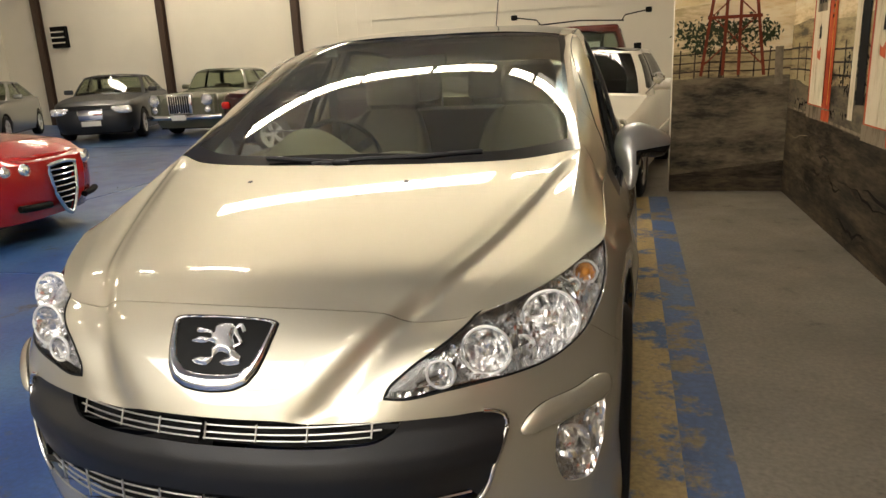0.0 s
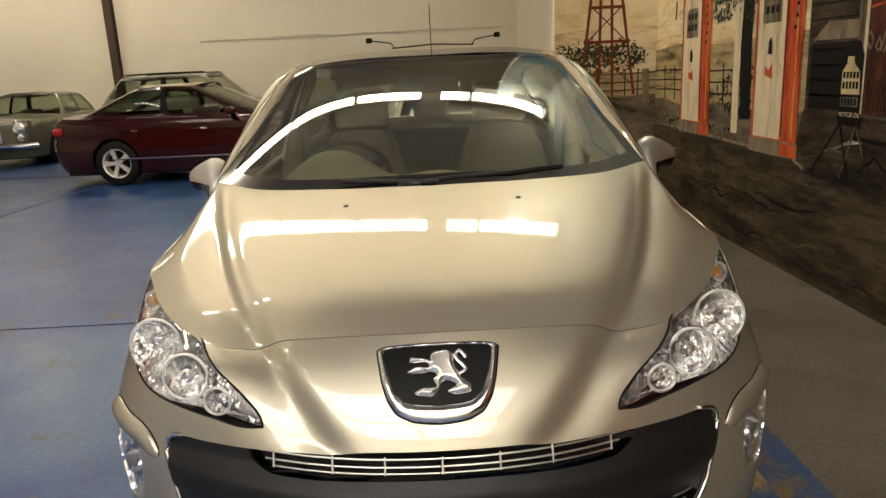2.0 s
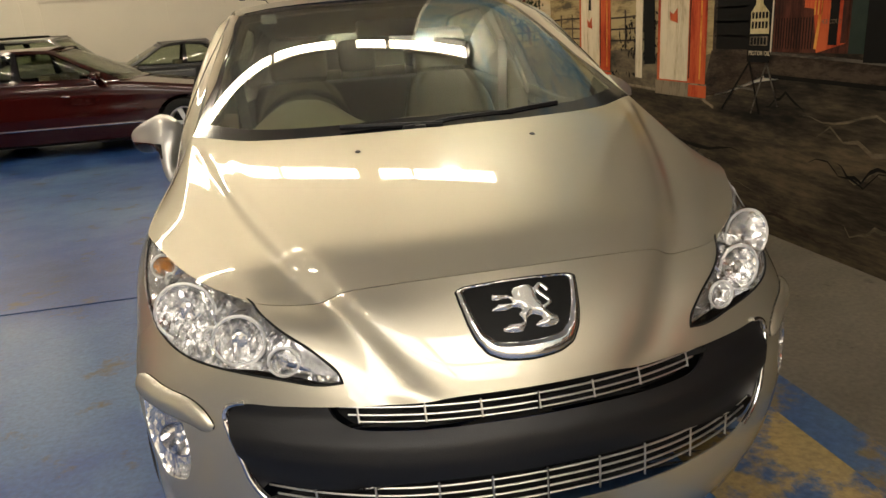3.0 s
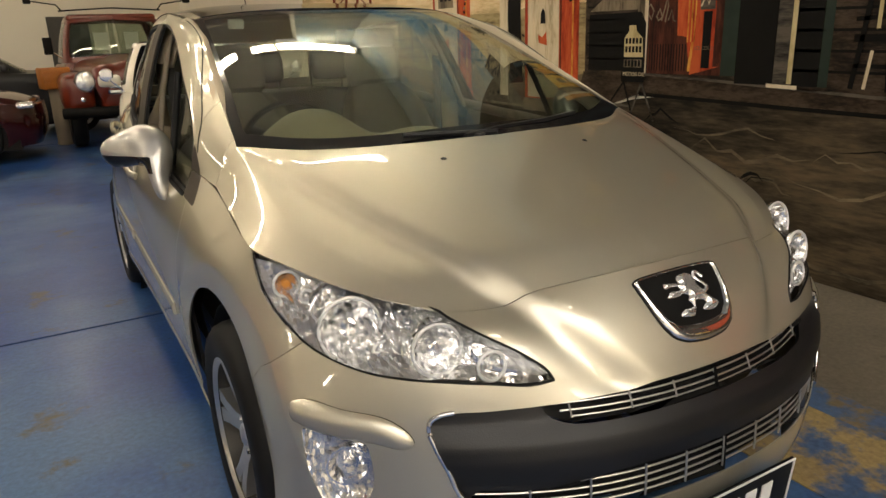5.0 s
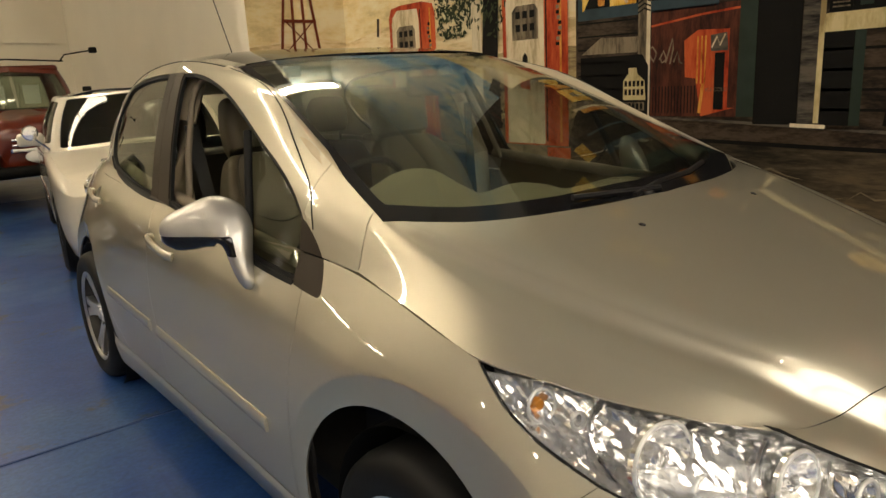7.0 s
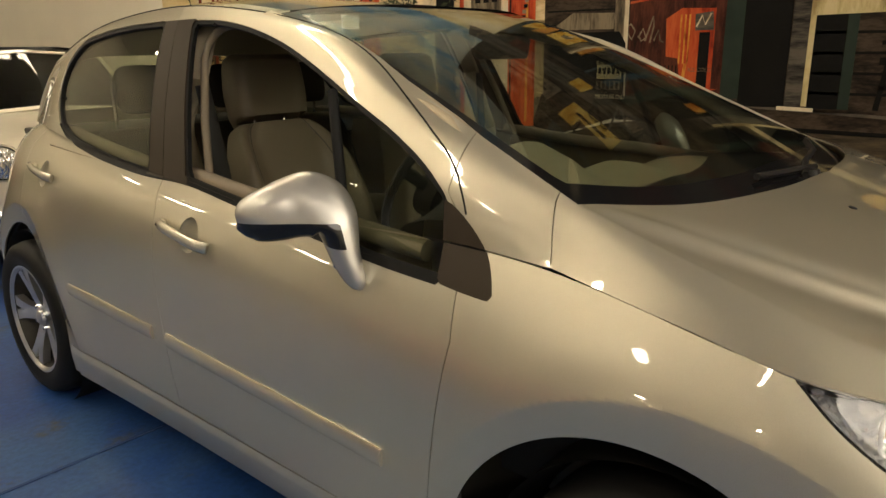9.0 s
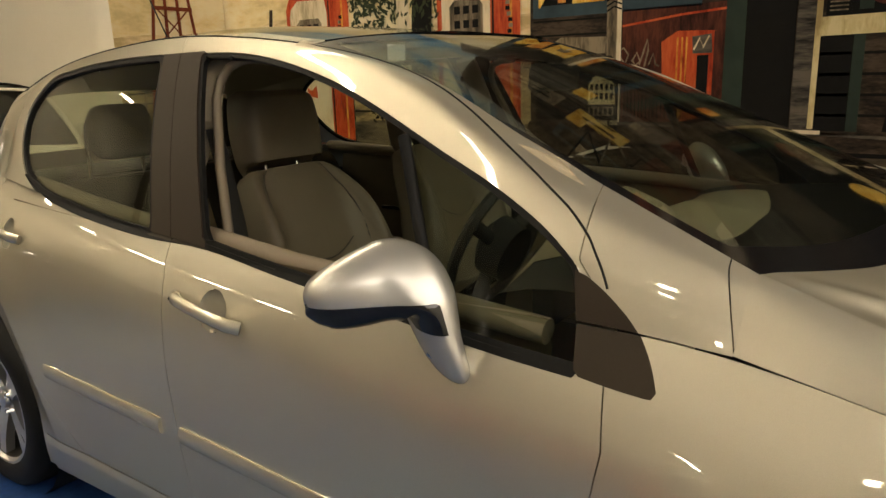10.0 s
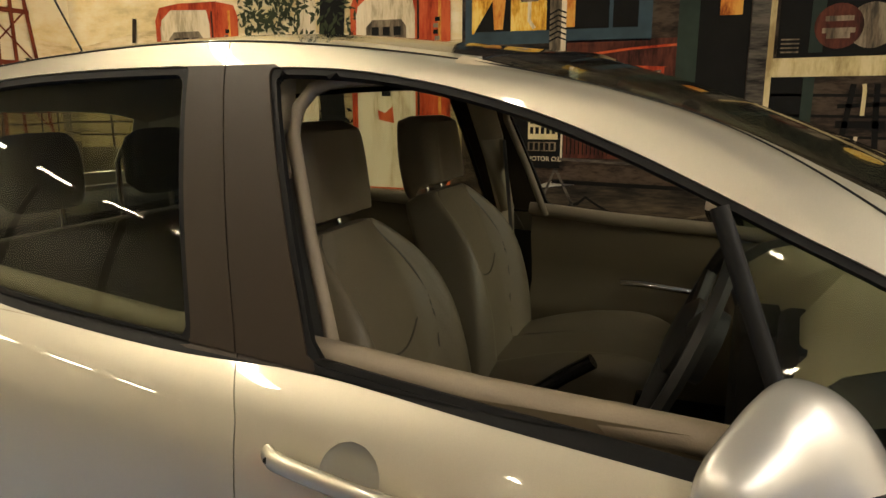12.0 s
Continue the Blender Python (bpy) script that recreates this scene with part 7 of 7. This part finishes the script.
# olive vintage saloon with an upright chrome grille
m2 = saloon("vintage_saloon", "olive-grey vintage saloon with upright chrome grille", 4.7, 1.78, 1.47, .92, .98, .95, -.75, -.45, .85, 1.25, OLIVE, (-1.35, 1.4), .32, .30, TINT, "cap", .6)
m2.matrix_basis = pose(-8.95, 14.25, 0, 0, 0, 4)
bm = bmesh.new()
bm_box(bm, -.30, .30, -2.42, -2.28, .50, .95, .03, 2)
gr = part("grille", bm, CHROME, m2, "upright chrome radiator grille", 40)
for k in range(9):
    box("grille_slat", M_BLACK, -.25 + k * .056, -.225 + k * .056, -2.43, -2.415, .53, .90, gr)
for sx in (-1, 1):
    round_lamp(m2, sx * .64, -2.36, .80, .12)
    round_lamp(m2, sx * .64, -2.36, .60, .07, "fog_lamp")
    box("lamp_surround", OLIVE, sx * .64 - .15, sx * .64 + .15, -2.34, -2.1, .48, .94, m2, .05)
tube("bumper", [(x, -2.46 + .16 * (abs(x) / .86) ** 4, .44) for x in np.linspace(-.9, .9, 15)], .055, CHROME, m2, "chrome bumper", 10)
box("number_plate", WHITE, -.17, .17, -2.53, -2.52, .38, .50, m2)

# dark grey saloon and a pale one next to it
m3 = saloon("saloon_car", "dark grey executive saloon with a bright grille", 4.9, 1.82, 1.45, .86, .98, 1.0, -.8, -.2, .9, 1.7, GREY_CAR, (-1.42, 1.42), .33, .36, TINT)
m3.matrix_basis = pose(-11.55, 13.3, 0, 0, 0, 25)
bm = bmesh.new()
bm_box(bm, -.28, .28, -2.46, -2.36, .46, .72, .05, 2)
part("grille", bm, CHROME, m3, "bright grille", 40)
for sx in (-1, 1):
    bm = bmesh.new()
    bm_box(bm, sx * .42, sx * .82, -2.42, -2.15, .60, .76, .05, 2)
    part("headlamp", bm, REFLECTOR, m3, "", 40)
box("number_plate", PAPER, -.2, .2, -2.48, -2.465, .36, .47, m3)
m4 = saloon("saloon_car", "pale silver saloon parked by the wall", 4.7, 1.78, 1.43, .82, .95, .98, -.8, -.1, .95, 1.7, SILVER, (-1.38, 1.38), .32, .38, TINT)
m4.matrix_basis = pose(-14.6, 12.2, 0, 0, 0, 30)

# bright red coupe with a shield grille
m5 = saloon("coupe_car", "bright red coupe with a chrome shield grille", 4.4, 1.83, 1.36, .80, .93, .98, -.55, .15, .95, 1.6, RED_CAR, (-1.27, 1.30), .33, .5, TINT)
m5.matrix_basis = pose(-6.17, 2.75, 0, 0, 0, 100)
SG = smooth_loop([(-.19, .64), (0, .66), (.19, .64), (.15, .40), (0, .20), (-.15, .40)], 5, (0, 2))
tube("grille_rim", [(x, -2.215 - .02 * (1 - abs(x) / .2), z) for x, z in SG], .018, CHROME, m5, "chrome shield rim", 8, 1, True)
bm = bmesh.new()
bm.faces.new([bm.verts.new((x, -2.20, z)) for x, z in SG])
bmesh.ops.solidify(bm, geom=list(bm.faces), thickness=.02)
gb = part("grille", bm, M_BLACK, m5, "dark grille")
for k in range(7):
    z = .30 + k * .05
    hw = float(np.interp(z, [.2, .4, .64], [.02, .14, .18]))
    tube("grille_bar", [(-hw, -2.215, z), (0, -2.235, z), (hw, -2.215, z)], .008, CHROME, gb, "", 6)
for sx in (-1, 1):
    for k in range(3):
        round_lamp(m5, sx * (.42 + .13 * k), -2.15 + .07 * k, .64, .05)
    tube("lower_intake", [(sx * .25, -2.22, .32), (sx * .42, -2.19, .325), (sx * .55, -2.15, .335)], .03, M_BLACK, m5, "", 8)

# ivory vintage car behind the hatchback
m6 = saloon("vintage_saloon", "ivory vintage saloon with chrome trim and open dark cabin", 4.3, 1.60, 1.42, .80, .94, .92, -.95, -.62, .75, 1.2, WHITE_CAR, (-1.3, 1.3), .31, .30, DARK_GLASS, "cap", .55, GLOSS_BLACK)
m6.matrix_basis = pose(.42, 6.3, 0, 0, 0, -8)
for sx in (-1, 1):
    round_lamp(m6, sx * .50, -2.12, .74, .10)
    o = lathe("wing_mirror", [(0, .03), (.05, .028), (.06, .01), (.05, -.03), (0, -.05)], pose(sx * .86, -1.0, 1.10, 90, 0, 0), CHROME, m6, "round chrome wing mirror", 20)
    tube("mirror_stem", [(sx * .74, -1.0, .96), (sx * .82, -1.0, 1.04), (sx * .86, -.99, 1.08)], .008, CHROME, o, "", 6)
tube("bumper", [(x, -2.20 + .2 * (abs(x) / .66) ** 4, .42) for x in np.linspace(-.66, .66, 15)], .05, CHROME, m6, "chrome bumper", 10)
sw6 = lathe("steering_wheel", [(.19, -.008), (.20, 0), (.19, .008), (.182, 0), (.19, -.008)], pose(-.35, -.32, 1.08, -60), BEIGE, m6, "pale thin steering wheel", 32)

# estate and open car further back
m7 = saloon("estate_car", "silver estate car with roof rails", 4.6, 1.80, 1.72, 1.0, 1.12, 1.2, -.9, -.3, 1.75, 2.15, SILVER, (-1.35, 1.4), .33, .34, TINT)
m7.matrix_basis = pose(-5.3, 14.8, 0, 0, 0, 88)
for sx in (-1, 1):
    tube("roof_rail", [(sx * .56, y, 1.745 - .01 * abs(y - .7)) for y in np.linspace(-.2, 1.6, 8)], .018, M_BLACK, m7, "", 8)
m8 = saloon("coupe_car", "dark coupe with a pale rear window sticker", 4.3, 1.75, 1.46, .9, 1.0, 1.0, -.6, .0, .8, 1.5, GREY_CAR, (-1.25, 1.25), .32, .36, TINT)
m8.matrix_basis = pose(-1.9, 12.2, 0, 0, 0, 100)
box("window_paper", PAPER, -.2, .2, 1.2, 1.21, 1.15, 1.27, m8)

# red vintage pickup truck
tk = empty("pickup_truck", "deep red vintage pickup truck with round headlamps", "truck")
TW = .78
# rounded bonnet with a raised middle and a rolled front edge
rows = []
for y, z, w in ((-.02, .72, .40), (-.05, .86, .46), (-.02, .98, .50), (.08, 1.055, .52), (.35, 1.10, .55), (.75, 1.125, .60), (1.25, 1.15, .68)):
    rows.append([(0, y - .015, z + .045), (w * .22, y - .01, z + .040), (w * .36, y, z + .006), (w * .66, y + .01, z), (w * .9, y + .03, z - .05), (w, y + .05, z - .14)])
lid = patch(rows, 8, 6)
sheet_part("bonnet", both((lid[0], lid[1][:, ::-1], lid[2])), TRUCK_RED, tk, .01)
bm = bmesh.new()
bm_box(bm, -.44, .44, .02, 1.3, .50, .92, .08, 3)
part("front_panel", bm, TRUCK_RED, tk, "", 40)
box("cab_interior", DARK_TRIM, -.6, .6, 1.5, 2.4, .6, 1.2, tk)
for sx in (-1, 1):
    bm = bmesh.new()
    bm_box(bm, sx * .50, sx * .90, .02, 1.35, .48, .98, .14, 4)
    part("front_wing", bm, TRUCK_RED, tk, "", 40)
    round_lamp(tk, sx * .60, .03, .88, .12)
    lathe("side_lamp", [(0, .03), (.03, .02), (.035, 0)], pose(sx * .66, .03, .66, 90), CHROME, tk, "", 16)
    rim_and_tyre(tk, sx * .74, .75, .36, .2, sx, hub="cap", rim_mat=CHROME)
    rim_and_tyre(tk, sx * .74, 3.3, .36, .2, sx, hub="cap", rim_mat=CHROME)
cabg = []
for p, q in zip([(0, 1.15, 1.12), (.74, 1.28, 1.10), (.78, 1.9, 1.10), (.74, 2.5, 1.10), (0, 2.55, 1.12)], [(0, 1.42, 1.72), (.60, 1.50, 1.68), (.63, 1.9, 1.70), (.60, 2.4, 1.68), (0, 2.45, 1.70)]):
    p, q = np.array(p), np.array(q)
    cabg.append([p, p + (q - p) * .4 + np.array((.02, -.01, 0)), p + (q - p) * .75 + np.array((.02, 0, 0)), q])
cab = patch(cabg, 12, 8)
n = np.cross(cab[0][cab[1][:, 1]] - cab[0][cab[1][:, 0]], cab[0][cab[1][:, 2]] - cab[0][cab[1][:, 0]])
if (n * (cab[0][cab[1][:, 0]] - np.array((0, 1.9, 0)))).sum() < 0:
    cab = (cab[0], cab[1][:, ::-1], cab[2])
u, v = cab[2][:, 0], cab[2][:, 1]
bx = lambda u0, u1: np.maximum.reduce([u0 - u, u - u1, (.3 - v) * .4, (v - 2.7) * .4])
panes, pill = cut(cab, np.minimum.reduce([bx(-1, .88), bx(1.15, 2.85), bx(3.2, 5)]))
sheet_part("cab", both(pill), TRUCK_RED, tk, .03)
sheet_part("cab_glass", offset(both(panes), -.008), GLASS, tk, .004)
box("cab_lower", TRUCK_RED, -.76, .76, 1.2, 2.55, .5, 1.12, tk, .08)
bm = bmesh.new()
bm_box(bm, -.62, .62, 1.47, 2.48, 1.66, 1.755, .05, 4)
part("cab_roof", bm, TRUCK_RED, tk, "", 40)
box("load_bed", TRUCK_RED, -.78, .78, 2.6, 4.4, .5, 1.05, tk, .05)
tube("bumper", [(x, -.12 + .1 * (abs(x) / .9) ** 3, .50) for x in np.linspace(-.92, .92, 13)], .07, M_BLACK, tk, "dark front bumper", 10)
bm = bmesh.new()
bm_box(bm, -.36, .36, -.02, .06, .70, .92, .04, 3)
tg = part("grille", bm, CHROME, tk, "bright grille mouth", 40)
for k in range(3):
    tube("grille_bar", [(-.32, -.03, .74 + k * .06), (0, -.05, .74 + k * .06), (.32, -.03, .74 + k * .06)], .018, CHROME if k else WHITE, tg, "", 8)
lathe("oval_badge", [(0, .05), (.12, .045), (.17, .02), (.17, 0)], pose(.0, -.03, .66, 90) @ Matrix.Diagonal((1.2, .5, 1, 1)), WHITE, tk, "pale oval plate", 28)
tube("rack_bar", [(-.70, 1.5, 1.80), (0, 1.48, 1.835), (.70, 1.5, 1.80)], .012, M_BLACK, tk, "thin black roof bar", 6)
for sx in (-1, 1):
    tube("bar_arm", [(sx * .66, 1.5, 1.80), (sx * .72, 1.45, 1.88), (sx * 1.08, 1.35, 1.93)], .010, M_BLACK, tk, "", 6)
    box("arm_lamp", M_BLACK, sx * 1.08 - .05, sx * 1.08 + .05, 1.32, 1.40, 1.89, 1.97, tk, .015)
    box("door_mirror", M_BLACK, sx * .92 - .06, sx * .92 + .06, 1.32, 1.36, 1.22, 1.45, tk, .015)
    tube("mirror_arm", [(sx * .74, 1.36, 1.15), (sx * .90, 1.35, 1.28)], .01, CHROME, tk, "", 6)
for x in (-.30, .12):
    box("screen_paper", PAPER, x, x + .2, 1.40, 1.404, 1.26, 1.50, tk)
tk.matrix_basis = pose(.06, 8.85, 0) @ Matrix.Diagonal((1, 1, 1.04, 1))


# orange crate on a drum between the cars
ORANGE_BOX = material("orange_plastic", (.36, .12, .016), .45, 0, .15, 30, .3, 6)
drum = lathe("drum", [(0, 0), (.15, 0), (.155, .02), (.15, .04), (.15, .26), (.155, .28), (.15, .30), (.15, .52), (.155, .54), (.14, .55), (0, .55)], pose(-.86, 10.0, 0) @ Matrix.Diagonal((.72, .72, 1.45, 1)), LINING, None, "", 28)
tagged(drum, "pale beige steel drum standing on the blue floor", "drum")
bm = bmesh.new()
bm_box(bm, -.19, .19, -.16, .16, 0, .30, .02)
crate = part("crate", bm, ORANGE_BOX, None, "", 40)
crate.matrix_basis = pose(-.86, 10.0, .7975, 0, 0, 12)
tagged(crate, "orange plastic crate standing on a beige drum", "crate")
for z in (.08, .16, .24):
    for sy in (-1, 1):
        box("rib", ORANGE_BOX, -.17, .17, sy * .163 - .006, sy * .163 + .006, z - .012, z + .012, crate)
